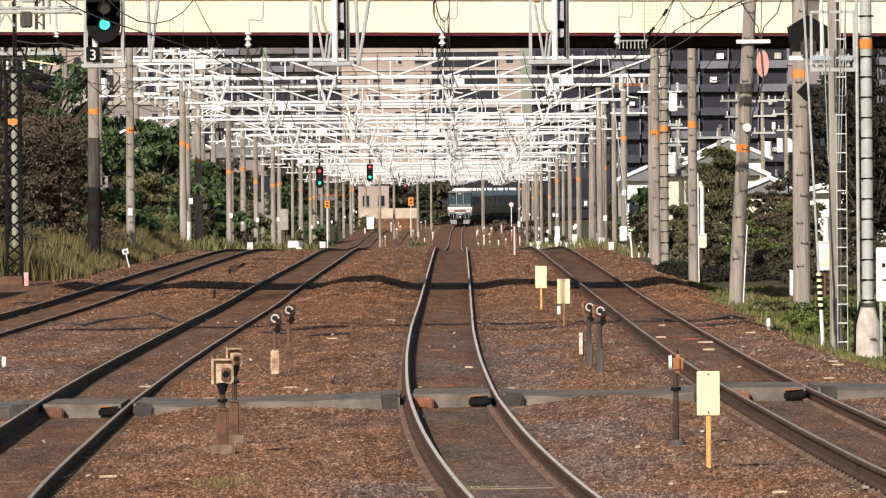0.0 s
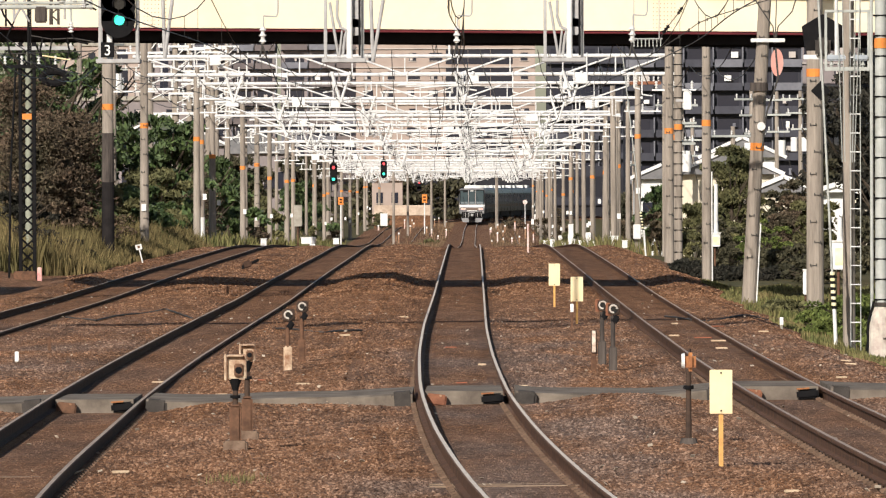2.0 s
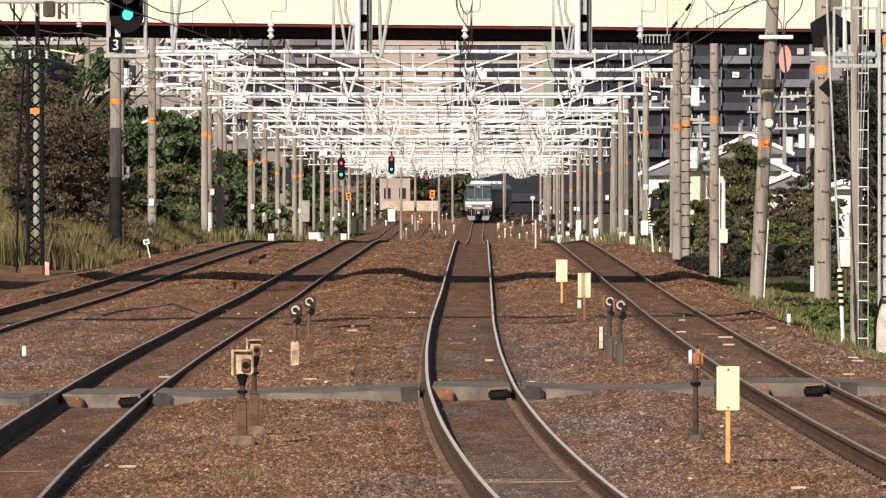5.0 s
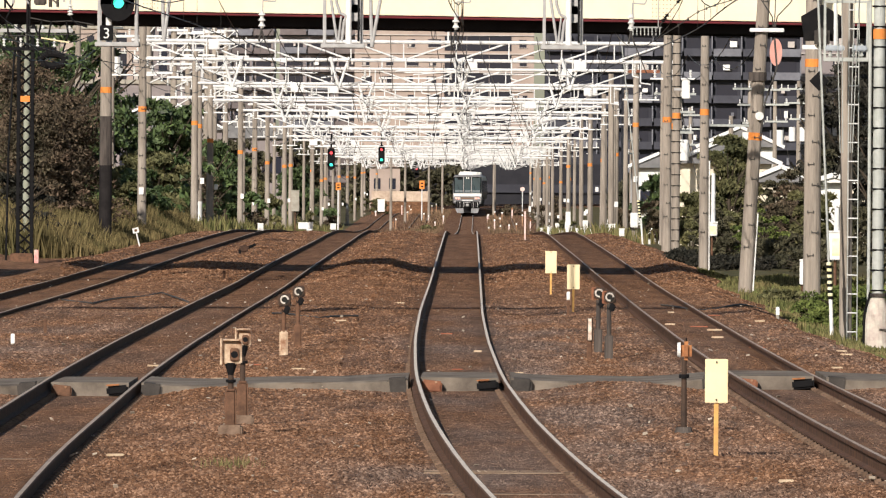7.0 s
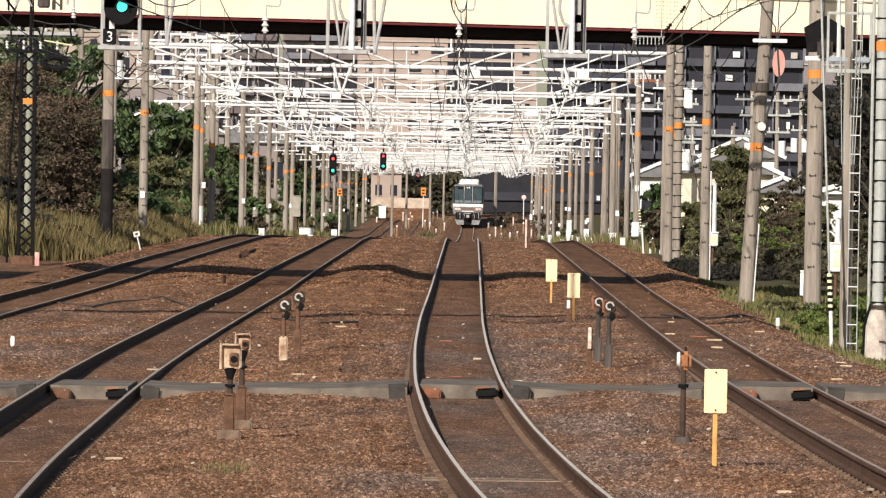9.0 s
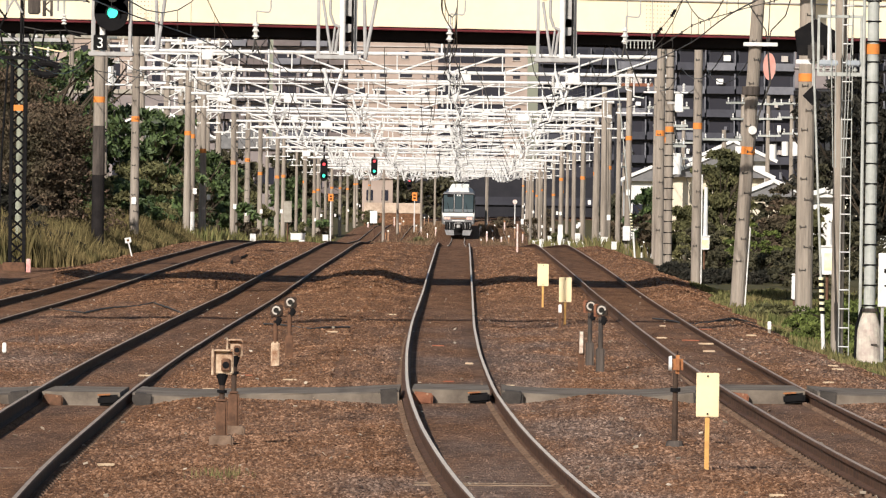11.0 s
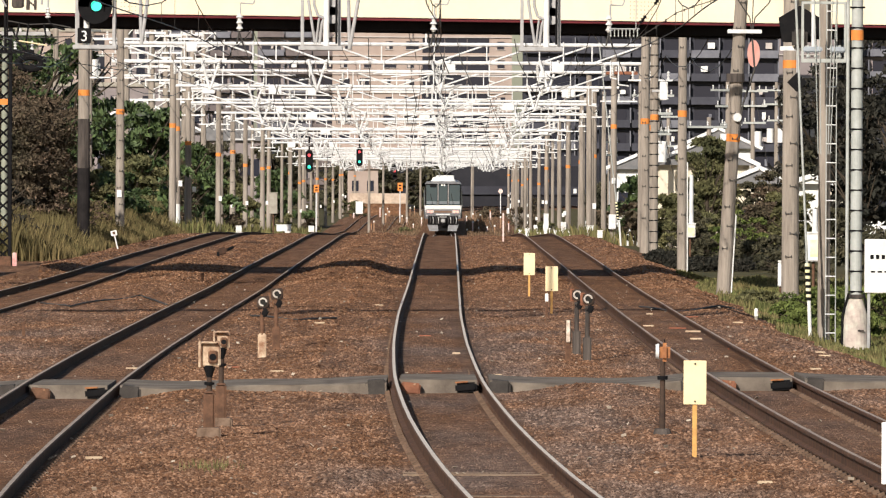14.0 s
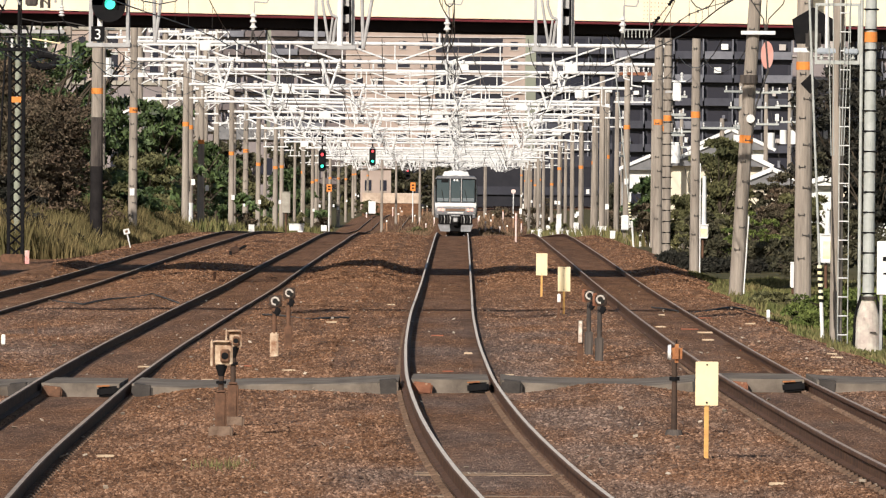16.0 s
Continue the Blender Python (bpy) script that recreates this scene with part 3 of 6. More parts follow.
# ---- contact and messenger wires ----
def wires():
    ys = [60, 110, 150, 205, 245] + PORTAL_Y
    for k in PLAN:
        t = thing("overhead_wire", "dark contact wire hung from a sagging messenger wire", "overhead wire", "overhead wires")
        low, high, drops = [], [], bmesh.new()
        for j, (a, b) in enumerate(zip(ys, ys[1:])):
            for u in np.linspace(0, 1, 9)[:-1]:
                y = a + (b - a) * u
                x = float(track_x(k, y)) + 0.18 * math.cos(math.pi * (j + u))
                z = float(rail_z(y))
                low.append((x, y, z + 5.05))
                high.append((x, y, z + 5.95 - 0.75 * 4 * u * (1 - u)))
                if u > 0:
                    part("dropper", brod(low[-1], high[-1], 0.004, None, 4), WIRE, t)
        prof = [(0, .011), (.009, -.006), (-.009, -.006)]
        part("contact_wire", sweep(low, prof), WIRE, t)
        part("messenger_wire", sweep(high, prof), WIRE, t)
    for n, (x0, z0, sag, amp) in enumerate([(-11.4, 5.75, 0.5, 0), (-10.6, 5.75, 0.6, 0), (6.6, 5.75, 0.5, 0), (7.3, 5.75, 0.6, 0), (-3.5, 7.0, 0.5, 0), (-0.9, 7.0, 0.6, 0)]):
        t = thing("feeder_wire", "dark feeder wire sagging from pole to pole", "overhead wire", "feeder wires")
        pts = []
        yy = [205, 245] + PORTAL_Y
        for a, b in zip(yy, yy[1:]):
            for u in np.linspace(0, 1, 7)[:-1]:
                y = a + (b - a) * u
                pts.append((x0 + float(track_x("centre", y)), y, float(rail_z(y)) + z0 - sag * 4 * u * (1 - u)))
        part("wire", sweep(pts, [(0, .013), (.011, -.007), (-.011, -.007)]), WIRE, t)


wires()


# ---- single poles beside the line ----
def side_pole(x, y, h, r, material, band, label, lean=0.0, steps=True, base=None):
    z = ground_z(x, y) - 0.3 if base is None else base
    t = thing("line_pole", label, "pole", "poles beside the line", pose(x, y, z))
    pole_parts(t, 0, h, r, r * 0.8, material, band, steps, lean=lean)
    return t


side_pole(7.79, 190, 13.0, 0.20, POLECON, 5.75, "stout grey concrete pole with an orange band")
_lean = side_pole(6.50, 197, 13.0, 0.165, POLECON, 4.0, "leaning grey concrete pole with an orange band", lean=0.74)
part("conduit", brod((0.185, -0.04, 0.0), (0.31, -0.04, 2.2), 0.018, None, 8), WHITE, _lean, "thin white conduit")
_slim = side_pole(6.76, 240, 10.0, 0.14, POLECON, 4.78, "slim concrete pole with an orange band")
side_pole(6.46, 272, 8.4, 0.16, POLECON, 4.56, "concrete pole standing beside a ladder pole")
side_pole(6.84, 152, 13.0, 0.115, POLECON, None, "slim grey pole with a ladder on its side", steps=False)
part("conduit", brod((0.16, -0.04, 0.0), (0.15, -0.04, 3.4), 0.020, None, 8), WHITE, _slim, "thin white conduit")
_dark = side_pole(-11.0, 258, 12.0, 0.19, POLECON, 5.2, "concrete pole with a black foot in the tall grass", steps=False)
# the column gets darker in two steps towards the ground
part("black_foot", brod((0, 0, 0), (0, 0, 2.9), 0.198, 0.188, 16), mat("blackish_foot_coat", (0.014, 0.012, 0.012), (0.028, 0.024, 0.023), 2, 0.85), _dark)
part("dark_middle", brod((0, 0, 2.9), (0, 0, 4.4), 0.192, 0.184, 16), DARKPOLE, _dark)
for _x, _y in ((6.85, 392), (6.9, 424), (-15.4, 318), (-14.9, 324), (-12.6, 300), (-11.6, 366), (7.4, 318), (7.1, 376), (7.3, 444), (7.4, 500), (7.2, 560), (-11.6, 440), (-11.8, 520), (-11.7, 610), (7.3, 650), (-11.5, 700), (-3.5, 800), (-2.4, 866), (2.8, 850), (-6.2, 700), (-5.6, 780), (-10.6, 585), (-10.3, 655), (5.9, 690), (6.2, 605), (-2.6, 930), (3.2, 935)):
    side_pole(_x, _y, 7.2, 0.12, POLECON, None, "thin weathered concrete pole", steps=False)


_foot = side_pole(-11.15, 353, 7.2, 0.14, POLECON, 4.9, "thin concrete pole with a white-painted foot", steps=False)
part("painted_foot", brod((0, 0, 0), (0, 0, 1.75), 0.148, 0.143, 14), WHITE, _foot, "white-painted foot")


def ladder_pole(x, y, h, r, base, flare, label, band=5.75):
    """A pipe pole with ring rungs and a thin conduit."""
    t = thing("ladder_pole", label, "pole", "", pose(x, y, base))
    part("column", brod((0, 0, 0), (0, 0, h), r, r * 0.95, 18), AGEDGALV if flare else POLECON, t, smooth=False)
    part("conduit", brod((-r - 0.06, -0.02, 0.5), (-r - 0.06, -0.02, h), 0.03), AGEDGALV, t)
    for i in range(int(h / 0.36)):
        z = 0.75 + i * 0.36
        bm = bmesh.new()
        rod(bm, (-r - 0.03, -r * 0.9, z), (r + 0.03, -r * 0.9, z), 0.016, None, 6)
        part("rung", bm, BLACK, t)
    if flare:
        bm = bmesh.new()
        rod(bm, (0, 0, -0.2), (0, 0, 0.58), 0.235, 0.225, 20)
        rod(bm, (0, 0, 0.58), (0, 0, 0.70), 0.225, 0.205, 20)
        rod(bm, (0, 0, 0.70), (0, 0, 0.98), 0.205, 0.125, 20)
        part("footing", bm, mat("pale_footing_paint", (0.66, 0.62, 0.52), (0.46, 0.36, 0.32), 4, 0.8), t, "pale flared footing")
        part("stay", brod((0.25, -0.05, 0.1), (0.235, -0.05, 0.72), 0.022), BLACK, t)
        part("stay", brod((0.235, -0.05, 0.70), (0.13, -0.05, 1.08), 0.022), BLACK, t)
        part("collar", brod((0, 0, 1.0), (0, 0, 1.06), 0.15, 0.15, 18), DARKPOLE, t)
        part("maker_plate", bbox((0.08, -0.232, 0.42), (0.11, 0.012, 0.03)), DARKPOLE, t)
        part("stay", brod((-0.25, -0.05, 0.1), (-0.235, -0.05, 0.72), 0.022), BLACK, t)
        part("stay", brod((-0.235, -0.05, 0.70), (-0.13, -0.05, 1.08), 0.022), BLACK, t)
    part("band", brod((0, 0, band), (0, 0, band + 0.18), r + 0.01, r + 0.01, 18), ORANGE, t)
    return t


ladder_pole(7.32, 150, 13.0, 0.105, -0.55, True, "galvanised ladder pole on a pale flared footing", 5.57)
ladder_pole(6.86, 276, 8.0, 0.13, -0.35, False, "grey concrete pole wrapped with ladder rings", 4.75)


def side_ladder():
    """The ladder that leans on the slim pole."""
    t = thing("pole_ladder", "thin grey steel ladder fixed to a pole", "ladder", "", pose(6.93, 151.8, ground_z(6.8, 151.8)))
    for s in (-0.07, 0.11):
        part("rail_bar", brod((s, 0, 0.0), (s, 0, 9), 0.011, None, 6), AGEDGALV, t)
    for i in range(26):
        part("rung", brod((-0.07, 0, 0.2 + i * 0.34), (0.11, 0, 0.2 + i * 0.34), 0.012, None, 6), GALV, t)


side_ladder()


# ---- lattice column and its guys beside the far left track ----
def lattice_column(x, y):
    t = thing("lattice_column", "dark riveted lattice steel column with an orange band", "column", "", pose(x, y, ground_z(x, y) - 0.2))
    h, w = 10.0, 0.19
    # near-black also carries the shade that the column stands in
    for sx in (-1, 1):
        for sy in (-1, 1):
            part("corner_angle", bbox((sx * w, sy * w, h / 2), (0.08, 0.08, h)), BLACK, t)
    n = 30
    for i in range(n):
        z0, z1 = i * h / n, (i + 1) * h / n
        bm = bmesh.new()
        for sy in (-1, 1):
            rod(bm, (-w, sy * w, z0), (w, sy * w, z1), 0.02, None, 4)
            rod(bm, (w, sy * w, z0), (-w, sy * w, z1), 0.02, None, 4)
        part("lacing", bm, BLACK, t)
    part("band", bbox((0, -w - 0.03, 4.68), (0.26, 0.02, 0.16)), ORANGE, t)
    part("footing", bbox((-0.05, -0.3, 0.22), (0.62, 0.7, 0.45), 0.03), RUSTPOST, t, "rust-stained concrete footing")
    part("marker_stake", bbox((0.36, -0.72, 0.30), (0.12, 0.05, 0.5), 0.01), mat("faded_red_paint", (0.62, 0.22, 0.20), (0.75, 0.6, 0.55), 5), t, "faded red and white stake")
    for k, (za, wa) in enumerate(((6.05, 1.5), (6.55, 2.4), (7.1, 2.0))):
        part("head_arm", bbox((0.1, -0.25, za), (wa, 0.09, 0.10), 0.008), GREYSTEEL if k else BLACK, t)
        for q in range(4):
            bm = bmesh.new()
            insulator(bm, (0.1 + wa * (q / 3 - 0.5) * 0.92, -0.25, za + 0.05), (0.1 + wa * (q / 3 - 0.5) * 0.92, -0.25, za + 0.30), 0.055, 3)
            part("pin_insulator", bm, PORCELAIN, t)
    bm = bmesh.new()
    for q in range(14):
        a0, a1 = math.tau * q / 14, math.tau * (q + 1) / 14
        rod(bm, (0.75 + 0.34 * math.cos(a0), -0.3, 5.75 + 0.17 * math.sin(a0)), (0.75 + 0.34 * math.cos(a1), -0.3, 5.75 + 0.17 * math.sin(a1)), 0.10, None, 8)
    part("cable_coil", bm, BLACK, t, "black coil of spare cable")
    bm = bmesh.new()
    bend(bm, [(0.75, -0.3, 5.9), (0.4, -0.3, 6.3), (0.2, -0.3, 6.8), (0.4, -0.3, 7.4)], 0.025)
    part("down_lead", bm, BLACK, t)
    bm = bmesh.new()
    bend(bm, [(-0.5, -0.25, 0.0), (-0.45, -0.25, 3.2), (-0.3, -0.25, 6.0)], 0.03)
    part("down_lead", bm, BLACK, t)
    return t


lattice_column(-12.1, 232)
side_pole(-12.46, 239.5, 7.6, 0.10, MOSSYPOLE, None, "pale greenish-grey pole behind the lattice column", steps=False)


# ---- hanging signals over the near tracks ----
GREENLAMP = lamp_material("green_signal_lamp", (0.03, 0.72, 0.50), 0.8)
REDLAMP = lamp_material("red_signal_lamp", (0.60, 0.04, 0.05), 0.7)
DEADLAMP = mat("dark_lens", (0.02, 0.02, 0.02), None, 4, 0.2)


def signal_portal():
    t = thing("signal_gantry", "grey steel gantry that carries the hanging signals", "gantry", "", pose(0, 150, 0))
    part("beam", bbox((-2, 0.3, 8.2), (22, 0.5, 0.5), 0.01), GREYSTEEL, t)
    part("column", brod((-12.6, 0.3, -0.9), (-12.6, 0.3, 8.4), 0.2, 0.2, 14), POLECON, t)
    part("column", brod((8.9, 0.3, -0.9), (8.9, 0.3, 8.4), 0.2, 0.2, 14), POLECON, t)


signal_portal()


def wire_gantry():
    """The plain beam from which the near drop brackets hang."""
    t = thing("wire_gantry", "grey steel beam across the line on concrete columns", "gantry", "", pose(0, 188, 0))
    part("beam", bbox((-0.5, 1.45, 8.58), (24.6, 0.16, 0.16), 0.01), GREYSTEEL, t)
    part("cross_rail", bbox((-0.5, -1.2, 8.5), (23.0, 0.12, 0.12), 0.01), GREYSTEEL, t)
    for x in (-12.4, 11.4):
        part("column", brod((x, 0, -0.9), (x, 0, 8.7), 0.2, 0.18, 14), POLECON, t)
    for x in (-10, -5, 0, 5, 10):
        part("tie", bbox((x, 0.12, 8.53), (0.1, 2.7, 0.08)), GREYSTEEL, t)


wire_gantry()


def feeder_switch():
    """Line switch, pipes and insulators hung under the gantry beam beside the far left track."""
    t = thing("feeder_switch", "grey and black feeder switch with insulators hung from the beam", "line switch", "", pose(-9.4, 186.6, 6.6))
    for z, r in ((0.06, 0.035), (-0.03, 0.045)):
        part("pipe", brod((-1.9, 0, z), (1.12, 0, z), r, None, 10), AGEDGALV, t)
    for x, z, r, m in ((-0.93, -0.1, 0.035, AGEDGALV), (-0.80, -0.45, 0.022, BLACK), (-0.62, -0.35, 0.03, GREYSTEEL), (-0.30, -1.35, 0.032, BLACK), (-0.25, -1.05, 0.016, BLACK), (0.20, -0.42, 0.04, DARKPOLE), (0.36, -0.42, 0.03, DARKPOLE), (0.50, -0.3, 0.025, GREYSTEEL), (0.64, -0.36, 0.024, AGEDGALV), (1.08, -0.1, 0.03, GREYSTEEL)):
        part("hanger", brod((x, 0.02, z), (x, 0.02, 1.9), r, None, 8), m, t)
    part("switch_case", bbox((-0.02, -0.05, -0.20), (0.27, 0.22, 0.36), 0.03), DARKPOLE, t, "dark switch case")
    part("switch_case", bbox((0.02, -0.02, 0.30), (0.34, 0.22, 0.26), 0.03), GREYSTEEL, t)
    for k in range(4):
        z = -0.36 + k * 0.16
        s = 1 if k % 2 else -1
        part("lacing", brod((0.28 - 0.09 * s, 0, z), (0.28 + 0.09 * s, 0, z + 0.16), 0.018, None, 6), DARKPOLE, t)
    for a, b in (((-0.62, 0, -0.3), (-0.28, 0, 0.3)), ((-0.28, 0, -0.35), (-0.60, 0, 0.2))):
        part("brace", brod(a, b, 0.024, None, 6), GREYSTEEL, t)
    for x, z0, z1 in ((0.64, -0.60, -0.36), (-0.20, 0.08, 0.30), (0.72, 0.08, 0.34), (0.92, -0.05, 0.12), (-0.88, 0.08, 0.28), (-1.3, 0.08, 0.30), (0.44, 0.06, 0.26)):
        bm = bmesh.new()
        insulator(bm, (x, -0.02, z0), (x, -0.02, z1), 0.07, 4)
        part("insulator", bm, PORCELAIN, t)
    for path, r in (([(0.64, 0, -0.6), (0.70, 0, -0.72), (0.82, 0, -0.80), (1.02, 0, -0.85)], 0.02), ([(-0.24, 0, -0.66), (0.2, 0, -0.74), (0.7, 0, -0.72), (1.15, 0, -0.80)], 0.014),
                    ([(0.02, 0, -0.70), (-0.05, 0, -1.0), (0.10, 0, -1.32), (0.16, 0, -1.5)], 0.02), ([(0.22, 0, -0.72), (0.16, 0, -1.1), (0.24, 0, -1.45)], 0.02), ([(0.55, 0, -0.72), (0.60, 0, -1.0), (0.48, 0, -1.4)], 0.02),
                    ([(-0.62, 0, -0.35), (-0.78, 0, -0.7), (-0.70, 0, -1.1)], 0.018), ([(-1.0, 0, 0.3), (-0.85, 0, -0.2), (-0.62, 0, -0.5)], 0.022), ([(-1.9, 0, -1.08), (-0.3, 0, -1.05), (1.2, 0, -1.0)], 0.012),
                    ([(0.92, 0, 0.1), (1.05, 0, -0.02), (1.2, 0, -0.10)], 0.02)):
        bm = bmesh.new()
        bend(bm, path, r)
        part("lead", bm, BLACK if r > 0.015 else WIRE, t)
    part("operating_rod", brod((0.0, -0.04, -1.10), (0.62, -0.04, -1.20), 0.018, None, 6), YELLOWPLATE, t)


feeder_switch()


def feeder_pole(x, y, h, arms, wide):
    """A concrete pole with stacked white crossarms."""
    t = thing("feeder_pole", "grey concrete feeder pole with stacked pale crossarms", "pole", "feeder poles behind the portals", pose(x, y, ground_z(x, y) - 0.5))
    part("column", brod((0, 0, 0), (0, 0, h), 0.19, 0.14, 12), POLECON, t)
    for k in range(arms):
        z = h - 0.25 - k * 0.82 - 0.1 * math.sin(k * 3.0 + x)
        w = wide * (0.75 + 0.25 * math.cos(k * 2.1 + y))
        dx = 0.5 * math.sin(k * 1.7 + y)
        part("crossarm", bbox((dx, -0.2, z), (w, 0.10, 0.11), 0.01), GALV, t)
        part("arm_brace", brod((dx + 0.42 * w, -0.18, z), (0.1, -0.15, z - 0.45), 0.03, None, 6), GALV, t)
        for q in range(4):
            px = dx + w * (q / 3 - 0.5) * 0.94
            bm = bmesh.new()
            if (q + k) % 2:
                insulator(bm, (px, -0.2, z + 0.05), (px, -0.2, z + 0.34), 0.07, 3)
            else:
                insulator(bm, (px, -0.2, z - 0.40), (px, -0.2, z - 0.05), 0.07, 4)
            part("insulator", bm, PORCELAIN, t)
    return t


for _x, _y, _h, _n, _w in ((-14.5, 385, 10.0, 5, 2.6), (-14.2, 410, 10.4, 6, 2.8), (-14.9, 452, 11.6, 6, 3.0), (-14.5, 486, 12.0, 7, 3.0), (-15.1, 530, 12.8, 7, 3.4), (-13.4, 436, 10.2, 5, 2.4)):
    feeder_pole(_x, _y, _h, _n, _w)


def signal_cage(x, facing):
    t = thing("hanging_signal", "black round colour-light signal in a grey cage, showing green" if facing else "hanging colour-light signal seen from behind in a grey cage", "signal", "hanging signals", pose(x, 150, 4.86))
    for s in (-0.33, 0.33):
        part("cage_bar", bbox((s, 0, 1.6), (0.055, 0.06, 3.3), 0.006), GREYSTEEL, t)
        part("cage_bar", bbox((s, 0.5, 1.6), (0.05, 0.05, 3.3), 0.006), GREYSTEEL, t)
    part("cage_sill", bbox((0, 0.1, -0.03), (0.78, 0.75, 0.075), 0.008), GREYSTEEL, t)
    if facing:
        bm = bmesh.new()
        rod(bm, (0, -0.14, 0.68), (0, -0.09, 0.68), 0.30, 0.30, 36)
        rod(bm, (0, -0.14, 1.10), (0, -0.09, 1.10), 0.30, 0.30, 36)
        box(bm, (0, -0.115, 0.89), (0.60, 0.05, 0.42))
        part("backboard", bm, BLACK, t, "black rounded backboard")
        part("mast", brod((-0.16, 0.05, 0.0), (-0.16, 0.05, 1.4), 0.05), WHITE, t)
        for k, z in enumerate((0.70, 0.98, 1.22)):
            lens = part("lens", brod((0.02, -0.18, z), (0.02, -0.15, z), 0.095, 0.095, 20), GREENLAMP if k == 0 else DEADLAMP, t, "lit green lens" if k == 0 else "")
            bm = bmesh.new()
            for q in range(9):
                a0, a1 = math.pi * (-0.15 + 1.3 * q / 9), math.pi * (-0.15 + 1.3 * (q + 1) / 9)
                rod(bm, (0.02 + 0.115 * math.cos(a0), -0.24, z + 0.115 * math.sin(a0)), (0.02 + 0.115 * math.cos(a1), -0.24, z + 0.115 * math.sin(a1)), 0.012, None, 5)
            part("hood", bm, BLACK, t)
        part("number_board", bbox((-0.19, -0.12, 0.17), (0.24, 0.02, 0.27), 0.004), BLACK, t)
        digit("3", t, (-0.19, -0.14, 0.075), 0.19)
    else:
        bm = bmesh.new()
        rod(bm, (0.20, 0.02, 0.56), (0.20, 0.08, 0.56), 0.15, 0.15, 32)
        rod(bm, (0.20, 0.02, 1.20), (0.20, 0.08, 1.20), 0.15, 0.15, 32)
        box(bm, (0.20, 0.05, 0.88), (0.3, 0.06, 0.64))
        part("backboard", bm, GREYSTEEL, t, "dark grey signal back")
        part("mast", brod((0.10, -0.1, 0.0), (0.10, -0.1, 2.0), 0.055, 0.055, 14), WHITE, t, "white mast pipe")
        bm = bmesh.new()
        bend(bm, [(-0.10, -0.12, 2.0), (-0.12, -0.12, 0.75), (-0.05, -0.12, 0.55), (0.06, -0.12, 0.50), (0.02, -0.12, 0.40), (-0.02, -0.12, 0.05)], 0.026)
        part("conduit", bm, GREYSTEEL, t)
        bm = bmesh.new()
        rod(bm, (-0.25, -0.05, 1.0), (-0.10, -0.05, 0.05), 0.025)
        rod(bm, (-0.08, -0.08, 0.05), (-0.03, -0.08, 0.5), 0.02)
        part("strut", bm, GREYSTEEL, t)
        part("climbing_hoop", brod((0.28, -0.16, 0.05), (0.28, -0.16, 2.0), 0.02), BLACK, t)
    return t


def digit(text, parent, at, size):
    """White figure as thin solid type."""
    cu = bpy.data.curves.new("figure", "FONT")
    cu.body, cu.size, cu.extrude, cu.align_x = text, size / 0.72, 0.004, "CENTER"
    tmp = bpy.data.objects.new("tmp_type", cu)
    scene.collection.objects.link(tmp)
    me = bpy.data.meshes.new_from_object(tmp.evaluated_get(bpy.context.evaluated_depsgraph_get()))
    bpy.data.objects.remove(tmp)
    me.materials.clear()
    me.materials.append(WHITE)
    ob = new("figure", me)
    ob.parent = parent
    ob.matrix_basis = pose(*at, 90, 0, 0)
    return ob


signal_cage(-6.2, True)
signal_cage(-2.20, False)
signal_cage(1.70, False)


def far_signal(x, y, z, lit):
    t = thing("hanging_signal", "small two-lamp signal hung below a portal, red above green", "signal", "hanging signals", pose(x, y, z))
    bm = bmesh.new()
    box(bm, (0, 0, 0.7), (0.44, 0.06, 0.9))
    rod(bm, (0, -0.03, 0.25), (0, 0.03, 0.25), 0.22, 0.22, 20)
    rod(bm, (0, -0.03, 1.15), (0, 0.03, 1.15), 0.22, 0.22, 20)
    part("backboard", bm, BLACK, t)
    part("hanger", brod((0, 0.08, 1.1), (0, 0.08, 2.2), 0.05), BLACK, t)
    for z0, m in lit:
        part("lens", brod((0, -0.07, z0), (0, -0.035, z0), 0.10, 0.10, 14), m, t)
    return t


far_signal(-8.1, 507.7, 2.62, [(1.05, REDLAMP), (0.35, GREENLAMP)])
far_signal(-5.9, 589.7, 3.05, [(1.05, REDLAMP), (0.35, GREENLAMP)])
far_signal(-4.5, 771.7, 2.0, [(0.8, REDLAMP)])


# ---- pull-off insulators hanging before the overpass ----
def pull_off(x, y, z):
    t = thing("pull_off_insulator", "ribbed porcelain insulator on a bent grey pipe", "insulator", "pull-off insulators", pose(x, y, z))
    bm = bmesh.new()
    insulator(bm, (0, 0, 0), (0, 0, 0.38), 0.085, 3)
    part("insulator", bm, PORCELAIN, t)
    bm = bmesh.new()
    bend(bm, [(0.02, 0, 0.38), (0.02, 0, 0.62), (0.30, 0, 0.60), (0.34, 0, 0.68), (0.35, 0, 2.75)], 0.016)
    part("bent_pipe", bm, GREYSTEEL, t)
    bm = bmesh.new()
    rod(bm, (0, 0, 0), (-0.06, 0, -0.30), 0.022)
    rod(bm, (-0.02, 0, 0), (0.10, 0, -0.36), 0.018)
    rod(bm, (0.0, 0, -0.1), (0.35, 0, -0.95), 0.012)
    part("clevis", bm, WIRE, t)


for _x in (-4.60, -0.25, 3.68):
    pull_off(_x, 189.5, 5.80)


